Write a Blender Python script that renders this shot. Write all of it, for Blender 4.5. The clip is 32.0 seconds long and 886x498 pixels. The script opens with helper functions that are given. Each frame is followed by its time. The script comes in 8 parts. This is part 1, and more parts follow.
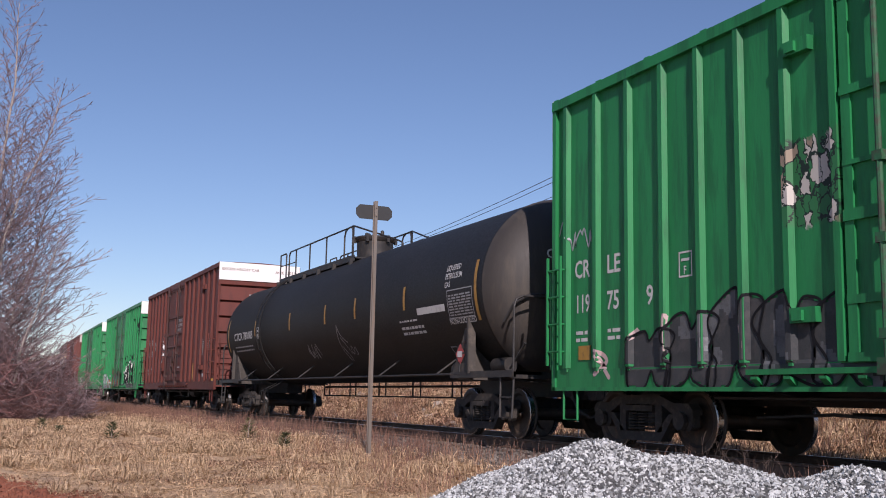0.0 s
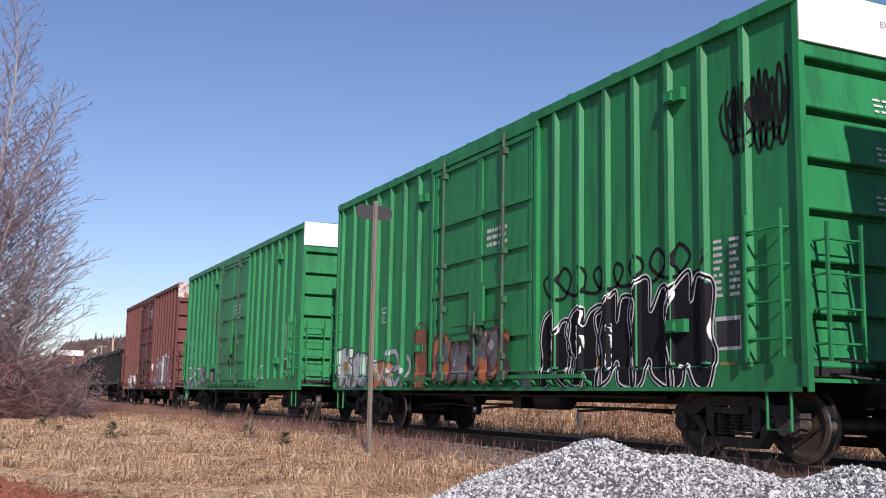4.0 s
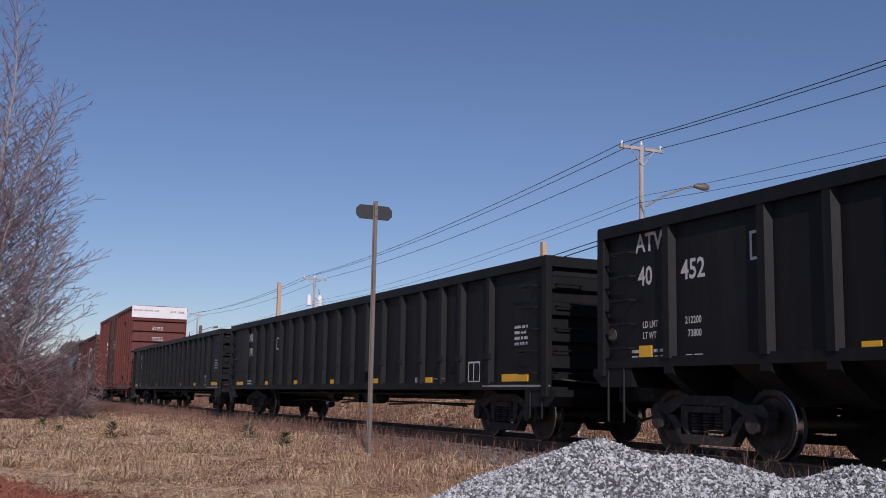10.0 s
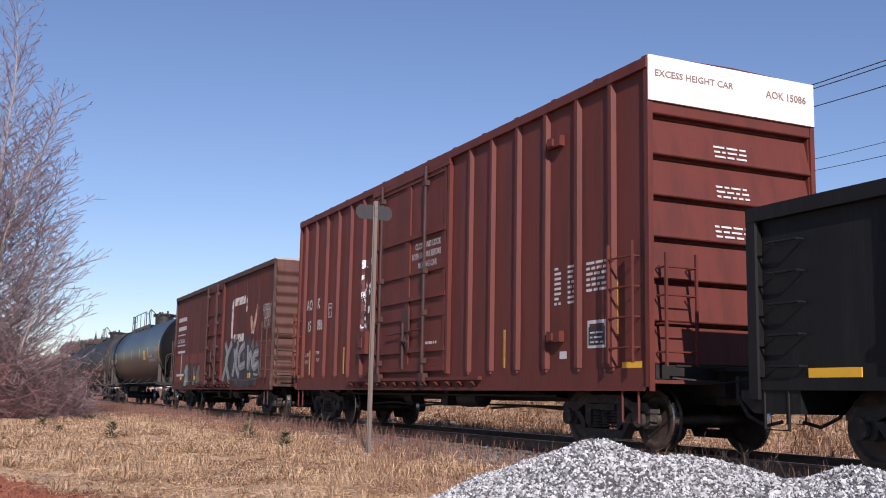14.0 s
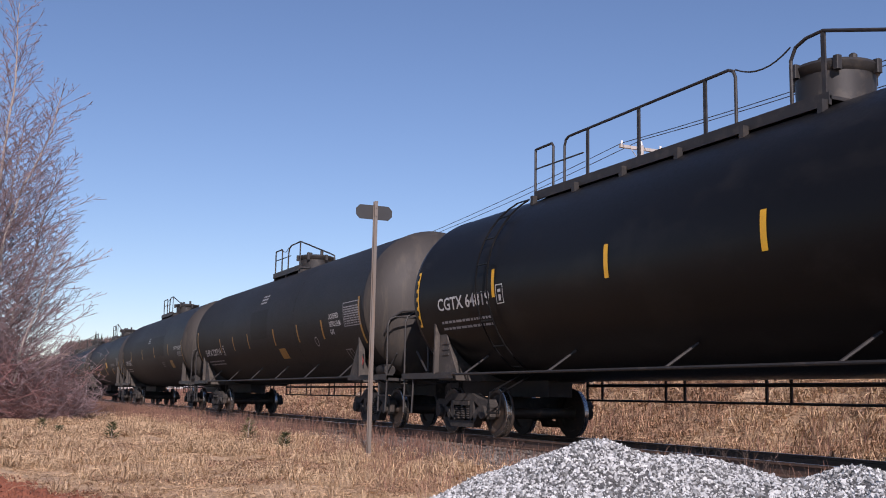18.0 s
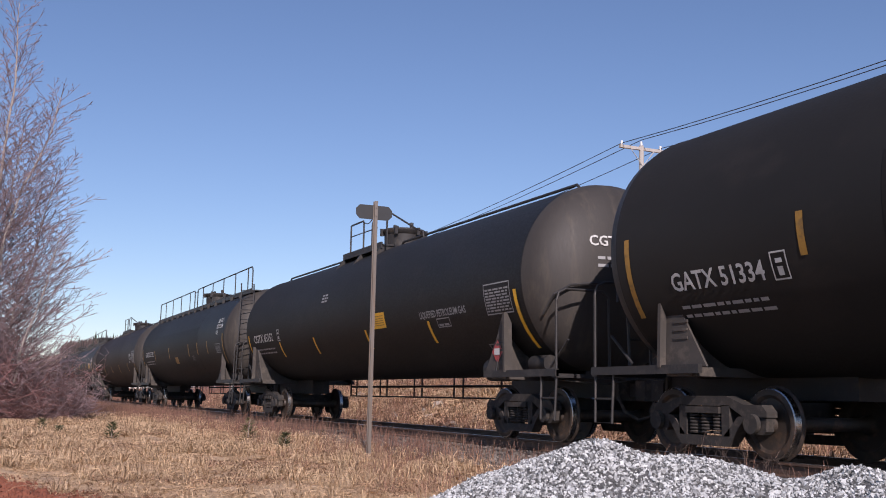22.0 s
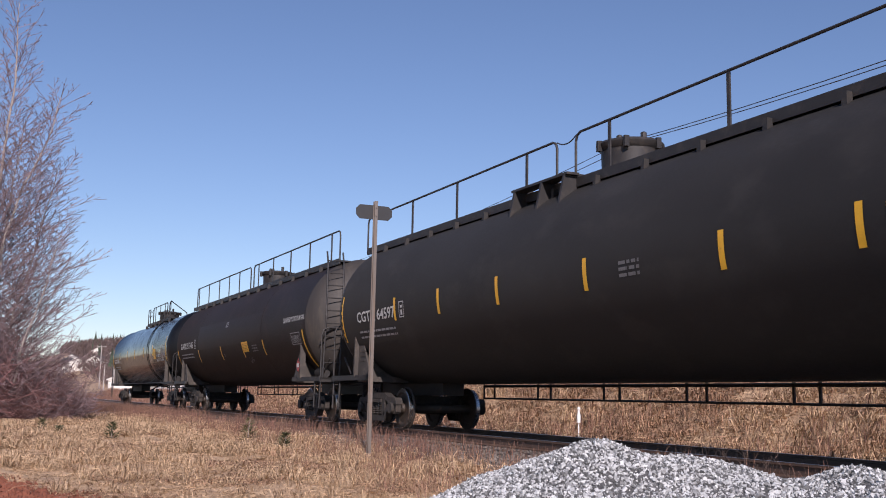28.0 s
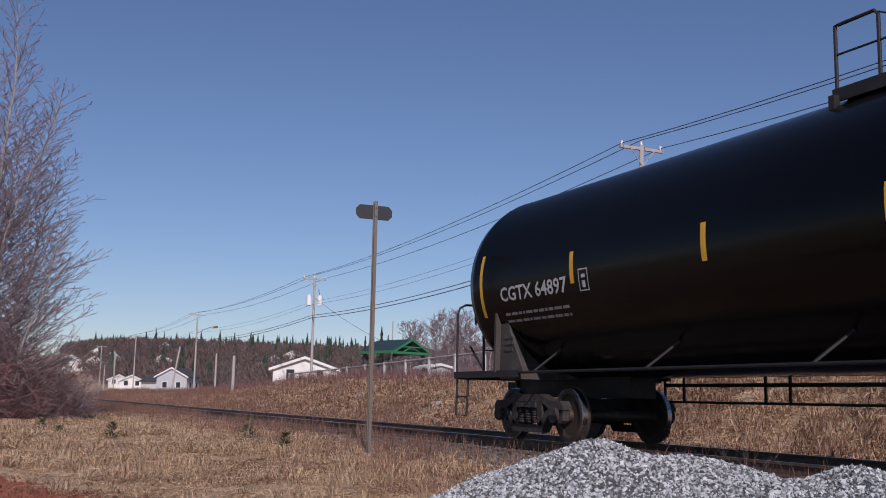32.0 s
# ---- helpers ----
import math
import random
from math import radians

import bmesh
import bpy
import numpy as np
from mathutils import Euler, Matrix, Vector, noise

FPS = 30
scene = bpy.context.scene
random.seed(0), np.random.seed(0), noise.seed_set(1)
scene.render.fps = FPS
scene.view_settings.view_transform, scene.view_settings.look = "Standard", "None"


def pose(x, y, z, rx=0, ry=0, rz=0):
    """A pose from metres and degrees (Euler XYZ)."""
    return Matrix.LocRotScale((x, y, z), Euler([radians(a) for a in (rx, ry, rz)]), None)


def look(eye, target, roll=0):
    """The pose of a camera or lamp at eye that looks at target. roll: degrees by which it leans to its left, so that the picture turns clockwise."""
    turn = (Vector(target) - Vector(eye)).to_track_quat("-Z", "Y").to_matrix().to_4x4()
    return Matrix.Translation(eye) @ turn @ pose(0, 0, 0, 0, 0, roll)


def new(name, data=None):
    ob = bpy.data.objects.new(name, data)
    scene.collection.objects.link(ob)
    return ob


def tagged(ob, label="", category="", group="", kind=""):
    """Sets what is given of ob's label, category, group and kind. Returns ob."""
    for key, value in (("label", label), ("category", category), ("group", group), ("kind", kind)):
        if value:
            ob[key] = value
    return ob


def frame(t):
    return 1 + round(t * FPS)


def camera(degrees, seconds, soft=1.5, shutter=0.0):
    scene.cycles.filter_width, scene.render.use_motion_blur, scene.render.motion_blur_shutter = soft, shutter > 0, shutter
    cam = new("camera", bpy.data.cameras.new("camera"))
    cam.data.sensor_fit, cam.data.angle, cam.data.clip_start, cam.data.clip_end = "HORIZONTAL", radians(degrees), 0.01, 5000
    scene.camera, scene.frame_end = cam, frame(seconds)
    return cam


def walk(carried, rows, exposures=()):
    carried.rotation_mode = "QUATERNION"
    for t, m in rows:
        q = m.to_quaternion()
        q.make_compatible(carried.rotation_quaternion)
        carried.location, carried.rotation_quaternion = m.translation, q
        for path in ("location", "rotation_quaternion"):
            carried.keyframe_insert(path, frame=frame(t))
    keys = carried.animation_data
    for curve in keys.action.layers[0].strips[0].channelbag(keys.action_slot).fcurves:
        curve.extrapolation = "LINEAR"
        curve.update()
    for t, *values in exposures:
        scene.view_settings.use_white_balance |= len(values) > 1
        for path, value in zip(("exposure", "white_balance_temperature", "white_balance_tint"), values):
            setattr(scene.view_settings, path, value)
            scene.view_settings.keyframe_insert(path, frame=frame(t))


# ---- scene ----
cam = camera(46.66, 32.0, soft=1.0)
EYE = pose(0.0, 0.0, 0.65, 98.25, 0.0, 65.08) @ pose(0, 0, 0, 0, 0, 1.12)
STOPS = {0: 0.0, 1: 0.0, 2: 0.1, 3: 0.2, 6: 0.2, 7: 0.1, 8: -0.3, 9: -0.4, 10: -0.5, 12: -0.5, 13: -0.45, 14: 0.2, 15: 0.2, 18: 0.1, 28: 0.1, 30: 0.05, 31: 0.0, 32: -0.5}
walk(cam, [(0.0, EYE), (32.0, EYE)], [(float(t), stop, 6420 if stop > -0.2 else 6150, 25) for t, stop in STOPS.items()])

# ---- light ----
SUN_EL, SUN_X, SUN_Y = radians(31), 0.955, -0.295
world = bpy.data.worlds.new("sky")
scene.world = world
world.use_nodes = True
wn = world.node_tree.nodes
sky = wn.new("ShaderNodeTexSky")
sky.sky_type = "NISHITA"
sky.sun_disc = False
sky.sun_elevation = SUN_EL
sky.sun_rotation = math.atan2(SUN_X, SUN_Y)
sky.air_density, sky.dust_density, sky.ozone_density = 1.0, 0.0, 4.1
world.node_tree.links.new(sky.outputs[0], wn["Background"].inputs[0])
wn["Background"].inputs[1].default_value = 0.095
sun = new("sun", bpy.data.lights.new("sun", "SUN"))
sun.data.energy, sun.data.angle, sun.data.color = 4.6, radians(0.53), (1.0, 0.94, 0.86)
to_sun = Vector((SUN_X * math.cos(SUN_EL), SUN_Y * math.cos(SUN_EL), math.sin(SUN_EL)))
sun.matrix_world = look(to_sun * 50, (0, 0, 0))


# ---- materials ----
def material(name, colour, rough=0.7, metal=0.0, vary=0.25, scale=6.0, second=None, amount=0.4, bump=0.15, fine=60.0,
             stretch=(1, 1, 1), spec=0.5, island=False, threshold=0.52, edge=0.12):
    """A worn surface: colour varied at two scales, a second colour in patches, fine relief."""
    m = bpy.data.materials.new(name)
    m.use_nodes = True
    nt = m.node_tree
    n, link = nt.nodes, nt.links.new
    b = n["Principled BSDF"]
    b.inputs["Metallic"].default_value = metal
    b.inputs["Specular IOR Level"].default_value = spec
    tc = n.new("ShaderNodeTexCoord")
    mp = n.new("ShaderNodeMapping")
    mp.inputs["Scale"].default_value = stretch
    link(tc.outputs["Object"], mp.inputs[0])
    big = n.new("ShaderNodeTexNoise")
    big.inputs["Scale"].default_value, big.inputs["Detail"].default_value = scale, 6
    link(mp.outputs[0], big.inputs[0])
    small = n.new("ShaderNodeTexNoise")
    small.inputs["Scale"].default_value, small.inputs["Detail"].default_value = fine, 4
    link(mp.outputs[0], small.inputs[0])
    hsv = n.new("ShaderNodeHueSaturation")
    hsv.inputs["Color"].default_value = (*colour, 1)
    val = n.new("ShaderNodeMapRange")
    val.inputs["From Min"].default_value, val.inputs["From Max"].default_value = 0.25, 0.75
    val.inputs["To Min"].default_value, val.inputs["To Max"].default_value = 1 - vary, 1 + vary
    mixn = n.new("ShaderNodeMix")
    mixn.inputs[0].default_value = 0.4
    link(big.outputs[0], mixn.inputs[2])
    link(small.outputs[0], mixn.inputs[3])
    src = mixn.outputs[0]
    if island:
        geo = n.new("ShaderNodeNewGeometry")
        mi = n.new("ShaderNodeMix")
        mi.inputs[0].default_value = 0.7
        link(src, mi.inputs[2])
        link(geo.outputs["Random Per Island"], mi.inputs[3])
        src = mi.outputs[0]
    link(src, val.inputs[0])
    link(val.outputs[0], hsv.inputs["Value"])
    col = hsv.outputs[0]
    if second:
        rp = n.new("ShaderNodeMapRange")
        rp.inputs["From Min"].default_value, rp.inputs["From Max"].default_value = threshold, threshold + edge
        rp.inputs["To Max"].default_value = amount
        patch = n.new("ShaderNodeTexNoise")
        patch.inputs["Scale"].default_value, patch.inputs["Detail"].default_value = scale * 1.7, 8
        patch.inputs["Roughness"].default_value = 0.65
        link(mp.outputs[0], patch.inputs[0])
        link(patch.outputs[0], rp.inputs[0])
        mc = n.new("ShaderNodeMix")
        mc.data_type = "RGBA"
        link(rp.outputs[0], mc.inputs[0])
        link(col, mc.inputs[6])
        mc.inputs[7].default_value = (*second, 1)
        col = mc.outputs[2]
    link(col, b.inputs["Base Color"])
    rr = n.new("ShaderNodeMapRange")
    rr.inputs["To Min"].default_value, rr.inputs["To Max"].default_value = max(0.02, rough - 0.15), min(1.0, rough + 0.12)
    link(small.outputs[0], rr.inputs[0])
    link(rr.outputs[0], b.inputs["Roughness"])
    if bump:
        bp = n.new("ShaderNodeBump")
        bp.inputs["Strength"].default_value = bump
        bp.inputs["Distance"].default_value = 0.02
        link(small.outputs[0], bp.inputs["Height"])
        link(bp.outputs[0], b.inputs["Normal"])
    m["col_from"] = col.node.name
    return m


def sprayed(m, areas):
    """Adds sprayed lettering to a car's paint: areas of (x0, x1, z0, z1, letter size, colours) in the car's own metres."""
    nt = m.node_tree
    n, link = nt.nodes, nt.links.new
    b = n["Principled BSDF"]
    col = b.inputs["Base Color"].links[0].from_socket
    tc = n.new("ShaderNodeTexCoord")
    sep = n.new("ShaderNodeSeparateXYZ")
    link(tc.outputs["Object"], sep.inputs[0])

    def mth(op, a, bb, clamp=False):
        q = n.new("ShaderNodeMath")
        q.operation, q.use_clamp = op, clamp
        for i, v in enumerate((a, bb)):
            if isinstance(v, (int, float)):
                q.inputs[i].default_value = v
            else:
                link(v, q.inputs[i])
        return q.outputs[0]

    for k, (x0, x1, z0, z1, size, colours) in enumerate(areas):
        warp = n.new("ShaderNodeTexNoise")
        warp.inputs["Scale"].default_value, warp.inputs["Detail"].default_value = 1.6 / size, 3
        off = n.new("ShaderNodeMapping")
        off.inputs["Location"].default_value = (3.1 * k, 0, 1.7 * k)
        flat = n.new("ShaderNodeCombineXYZ")
        link(sep.outputs[0], flat.inputs[0])
        link(sep.outputs[2], flat.inputs[2])
        link(flat.outputs[0], off.inputs[0])
        link(off.outputs[0], warp.inputs[0])
        sepw = n.new("ShaderNodeSeparateXYZ")
        link(warp.outputs["Color"], sepw.inputs[0])
        wob = mth("MULTIPLY", mth("SUBTRACT", sepw.outputs[0], 0.5), 1.5 * size)
        wob2 = mth("MULTIPLY", mth("SUBTRACT", sepw.outputs[1], 0.5), 1.5 * size)
        xx, zz = mth("ADD", sep.outputs[0], wob), mth("ADD", sep.outputs[2], wob2)
        soft = 0.05
        mask = mth("DIVIDE", mth("SUBTRACT", xx, x0), soft, True)
        for q in (mth("DIVIDE", mth("SUBTRACT", x1, xx), soft, True), mth("DIVIDE", mth("SUBTRACT", zz, z0), soft, True),
                  mth("DIVIDE", mth("SUBTRACT", z1, zz), soft, True)):
            mask = mth("MULTIPLY", mask, q)
        vec = n.new("ShaderNodeCombineXYZ")
        link(mth("DIVIDE", xx, size), vec.inputs[0])
        link(mth("DIVIDE", zz, size * 2.2), vec.inputs[2])
        v = n.new("ShaderNodeTexVoronoi")
        v.feature = "F1"
        v.inputs["Scale"].default_value = 1.3
        link(vec.outputs[0], v.inputs["Vector"])
        e = n.new("ShaderNodeTexVoronoi")
        e.feature = "DISTANCE_TO_EDGE"
        e.inputs["Scale"].default_value = 1.3
        link(vec.outputs[0], e.inputs["Vector"])
        ramp = n.new("ShaderNodeValToRGB")
        ramp.color_ramp.interpolation = "CONSTANT"
        while len(ramp.color_ramp.elements) < len(colours):
            ramp.color_ramp.elements.new(0.5)
        for i, c in enumerate(colours):
            ramp.color_ramp.elements[i].position = i / len(colours)
            ramp.color_ramp.elements[i].color = (*c, 1)
        sc = n.new("ShaderNodeSeparateColor")
        link(v.outputs["Color"], sc.inputs[0])
        link(sc.outputs[0], ramp.inputs[0])
        line = mth("LESS_THAN", e.outputs["Distance"], 0.06)
        lc = n.new("ShaderNodeMix")
        lc.data_type = "RGBA"
        link(line, lc.inputs[0])
        link(ramp.outputs[0], lc.inputs[6])
        lc.inputs[7].default_value = (0.015, 0.015, 0.018, 1)
        mc = n.new("ShaderNodeMix")
        mc.data_type = "RGBA"
        link(mth("MULTIPLY", mask, 0.92), mc.inputs[0])
        link(col, mc.inputs[6])
        link(lc.outputs[2], mc.inputs[7])
        col = mc.outputs[2]
    link(col, b.inputs["Base Color"])
    return m


STREAK = (1.6, 1.6, 0.22)
WHITE_INK = material("white_stencil", (0.55, 0.55, 0.53), 0.7, vary=0.12, scale=4, second=(0.3, 0.28, 0.26), amount=0.35, bump=0.02)
GREY_INK = material("faded_stencil", (0.30, 0.30, 0.30), 0.7, vary=0.2, scale=5, bump=0.02)
DIM_INK = material("worn_stencil", (0.15, 0.15, 0.15), 0.75, vary=0.3, scale=6, second=(0.06, 0.06, 0.06), amount=0.7, bump=0.02)
BLACK_INK = material("black_stencil", (0.03, 0.03, 0.03), 0.7, vary=0.2, bump=0.02)
RED_INK = material("red_placard", (0.40, 0.055, 0.05), 0.5, vary=0.1, bump=0.02)
YELLOW = material("yellow_reflector", (0.78, 0.42, 0.02), 0.45, vary=0.15, scale=5, second=(0.3, 0.16, 0.04), amount=0.5, threshold=0.6, bump=0.03)
DULL_YELLOW = material("dull_reflector", (0.36, 0.19, 0.03), 0.55, vary=0.2, scale=5, second=(0.12, 0.08, 0.04), amount=0.6, bump=0.03)
BLACK_STEEL = material("black_steel", (0.013, 0.0125, 0.0125), 0.65, vary=0.35, scale=3, second=(0.045, 0.03, 0.022), amount=0.4, bump=0.12)
TRUCK_STEEL = material("grimy_cast_steel", (0.036, 0.031, 0.027), 0.85, vary=0.4, scale=5, second=(0.10, 0.080, 0.064), amount=0.6, bump=0.3)
WHEEL_STEEL = material("wheel_steel", (0.05, 0.038, 0.03), 0.6, 0.2, vary=0.3, scale=4, second=(0.13, 0.08, 0.05), amount=0.6, bump=0.15)
TREAD_STEEL = material("polished_tread", (0.45, 0.43, 0.41), 0.28, 1.0, vary=0.1, bump=0.02)
RAIL_STEEL = material("rusty_rail", (0.12, 0.075, 0.055), 0.65, 0.3, vary=0.3, scale=3, second=(0.14, 0.07, 0.035), amount=0.5, bump=0.15)
RAIL_HEAD = material("worn_rail_head", (0.35, 0.34, 0.33), 0.35, 1.0, vary=0.15, bump=0.03)
GALV = material("galvanised_steel", (0.22, 0.19, 0.165), 0.55, 0.5, vary=0.2, scale=3, second=(0.24, 0.15, 0.09), amount=0.5, stretch=STREAK, bump=0.06)
WOODPOLE = material("weathered_pole_wood", (0.40, 0.37, 0.34), 0.85, vary=0.3, scale=3, stretch=(4, 4, 0.3), bump=0.3)
WIRE = material("cable_black", (0.03, 0.03, 0.035), 0.6, vary=0.1, bump=0)


# ---- mesh tools ----
def box(bm, x0, x1, y0, y1, z0, z1):
    v = [bm.verts.new((x, y, z)) for x in (x0, x1) for y in (y0, y1) for z in (z0, z1)]
    for f in ((0, 1, 3, 2), (4, 6, 7, 5), (0, 4, 5, 1), (2, 3, 7, 6), (0, 2, 6, 4), (1, 5, 7, 3)):
        bm.faces.new([v[i] for i in f])
    return bm


def cbox(bm, x0, x1, y0, y1, z0, z1, c=0.01):
    """A box with chamfered upright and long edges."""
    prism(bm, [(x0 + c, y0), (x1 - c, y0), (x1, y0 + c), (x1, y1 - c), (x1 - c, y1), (x0 + c, y1), (x0, y1 - c), (x0, y0 + c)], "z", z0, z1)
    return bm


def prism(bm, outline, axis, lo, hi):
    """A polygon drawn in the two other axes (in the order x, y, z) and pulled along one."""
    def at(a, b, c):
        return {"x": (c, a, b), "y": (a, c, b), "z": (a, b, c)}[axis]
    lower = [bm.verts.new(at(a, b, lo)) for a, b in outline]
    upper = [bm.verts.new(at(a, b, hi)) for a, b in outline]
    k = len(outline)
    bm.faces.new(lower[::-1])
    bm.faces.new(upper)
    for i in range(k):
        bm.faces.new((lower[i], lower[(i + 1) % k], upper[(i + 1) % k], upper[i]))
    return bm


def rod(bm, pts, r, seg=8, cap=True):
    """A tube through points; r is one radius or one for each point."""
    pts = [Vector(p) for p in pts]
    rr = r if isinstance(r, (list, tuple)) else [r] * len(pts)
    rings, ref = [], None
    for i, p in enumerate(pts):
        d = (pts[min(i + 1, len(pts) - 1)] - pts[max(i - 1, 0)]).normalized()
        if ref is None:
            ref = Vector((0, 0, 1)) if abs(d.z) < 0.9 else Vector((1, 0, 0))
        a = (ref - d * ref.dot(d)).normalized()
        ref = a
        b = d.cross(a)
        rings.append([bm.verts.new(p + (a * math.cos(q) + b * math.sin(q)) * rr[i]) for q in (2 * math.pi * j / seg for j in range(seg))])
    for r0, r1 in zip(rings, rings[1:]):
        for j in range(seg):
            bm.faces.new((r0[j], r0[(j + 1) % seg], r1[(j + 1) % seg], r1[j]))
    if cap:
        bm.faces.new(rings[0][::-1])
        bm.faces.new(rings[-1])
    return bm


def lathe(bm, profile, axis="x", seg=32, centre=(0, 0, 0)):
    """Turns (along, radius) pairs round an axis through a centre."""
    rings = []
    for a, r in profile:
        ring = []
        for j in range(seg):
            q = 2 * math.pi * j / seg
            c, s = math.cos(q) * r, math.sin(q) * r
            p = {"x": (a, c, s), "y": (s, a, c), "z": (c, s, a)}[axis]
            ring.append(bm.verts.new([p[k] + centre[k] for k in range(3)]))
        rings.append(ring)
    for r0, r1 in zip(rings, rings[1:]):
        for j in range(seg):
            bm.faces.new((r0[j], r0[(j + 1) % seg], r1[(j + 1) % seg], r1[j]))
    bm.faces.new(rings[0][::-1])
    bm.faces.new(rings[-1])
    return bm


def mesh_of(name, bm, mat, smooth=False):
    bmesh.ops.recalc_face_normals(bm, faces=bm.faces)
    me = bpy.data.meshes.new(name)
    bm.to_mesh(me)
    bm.free()
    for one in mat if isinstance(mat, (list, tuple)) else [mat]:
        me.materials.append(one)
    if smooth:
        me.polygons.foreach_set("use_smooth", [True] * len(me.polygons))
        me.set_sharp_from_angle(angle=radians(35))
    return me


def part(name, bm, mat, parent, label="", smooth=False, at=None):
    data = bm if isinstance(bm, bpy.types.Mesh) else mesh_of(name, bm, mat, smooth)
    ob = new(name, data)
    ob.parent = parent
    if at:
        ob.location = at
    if label:
        ob["label"] = label
    return ob


def thing(name, label, category, group="", kind="", at=(0, 0, 0)):
    e = new(name)
    e.location = at
    return tagged(e, label, category, group, kind)


def mesh_thing(name, bm, mat, label, category, group="", kind="", smooth=False):
    return tagged(new(name, mesh_of(name, bm, mat, smooth)), label, category, group, kind)


def raw_mesh(name, verts, faces, mat, smooth=False):
    me = bpy.data.meshes.new(name)
    me.from_pydata(verts, [], faces)
    me.materials.append(mat)
    if smooth:
        me.polygons.foreach_set("use_smooth", [True] * len(me.polygons))
    return me


FONT_CACHE = {}


def lettering(text, size, align="LEFT"):
    """Flat letters as vertices and faces, in metres, letter height about size."""
    key = (text, align)
    if key not in FONT_CACHE:
        cu = bpy.data.curves.new("letters", "FONT")
        cu.body, cu.size, cu.align_x, cu.resolution_u, cu.offset = text, 1.0, align, 2, 0.018
        ob = bpy.data.objects.new("letters", cu)
        scene.collection.objects.link(ob)
        bpy.context.view_layer.update()
        me = bpy.data.meshes.new_from_object(ob)
        FONT_CACHE[key] = ([tuple(v.co[:2]) for v in me.vertices], [tuple(p.vertices) for p in me.polygons])
        bpy.data.objects.remove(ob)
        bpy.data.curves.remove(cu)
        bpy.data.meshes.remove(me)
    vs, fs = FONT_CACHE[key]
    return [(x * size / 0.70, y * size / 0.70) for x, y in vs], fs


def write(parent, items, surface, mat, name="lettering", label=""):
    """Letters and bars on a car's side: each word a part, the small bars joined. items: (text or (width, height), x, z, size, aspect)."""
    def lay(vs, fs, x, z, wide, verts, faces):
        base = len(verts)
        verts += [surface(x + a * wide, z + b) for a, b in vs]
        faces += [tuple(base + i for i in f) for f in fs]

    bars, bar_faces, made = [], [], None
    for what, x, z, size, *rest in items:
        wide = rest[0] if rest else 1.0
        if isinstance(what, str):
            verts, faces = [], []
            lay(*lettering(what, size), x, z, wide, verts, faces)
            made = part(name, raw_mesh(name, verts, faces, mat), mat, parent, label)
        else:
            k = max(1, int(what[0] / 0.4)) + 1
            m = max(1, int(what[1] / 0.07))
            vs = [(what[0] * i / (k - 1), what[1] * j / m) for j in range(m + 1) for i in range(k)]
            lay(vs, [(j * k + i, j * k + i + 1, j * k + i + 1 + k, j * k + i + k) for j in range(m) for i in range(k - 1)], x, z, wide, bars, bar_faces)
    if bars:
        made = part(name if not made else "fine_print", raw_mesh(name, bars, bar_faces, mat), mat, parent, label)
        if len(bar_faces) > 1:
            made["kind"] = "stuff"
    return made


# ---- the train: shared running gear ----
TRACK_Y = 9.396
WHEEL_R = 0.42
SPINNERS = {1: [], -1: []}
RUNNING = []
SHARED = {}


def shared(key, build):
    if key not in SHARED:
        SHARED[key] = build()
    return SHARED[key]


def wheelset_mesh():
    bm = bmesh.new()
    prof = [(-1.0, 0.06), (-0.99, 0.075), (-0.86, 0.075), (-0.855, 0.10), (-0.80, 0.11), (-0.80, 0.30), (-0.83, 0.34), (-0.83, 0.405), (-0.82, WHEEL_R),
            (-0.74, WHEEL_R + 0.004), (-0.72, WHEEL_R + 0.03), (-0.70, WHEEL_R + 0.025), (-0.70, 0.33), (-0.74, 0.30), (-0.74, 0.13), (-0.68, 0.11), (-0.62, 0.085)]
    lathe(bm, prof + [(-a, r) for a, r in prof[::-1]], "y", 28)
    for s in (-1, 1):
        for k in range(3):
            q = 2 * math.pi * k / 3
            lathe(bm, [(0, 0.014), (0.02, 0.012)], "y", 6, (0.04 * math.cos(q), s * 1.0 - (0.02 if s < 0 else 0), 0.04 * math.sin(q)))
    me = mesh_of("wheelset", bm, [WHEEL_STEEL, TREAD_STEEL], True)
    for p in me.polygons:
        if all(abs(math.hypot(me.vertices[i].co.x, me.vertices[i].co.z) - WHEEL_R) < 0.02 for i in p.vertices):
            p.material_index = 1
    return me


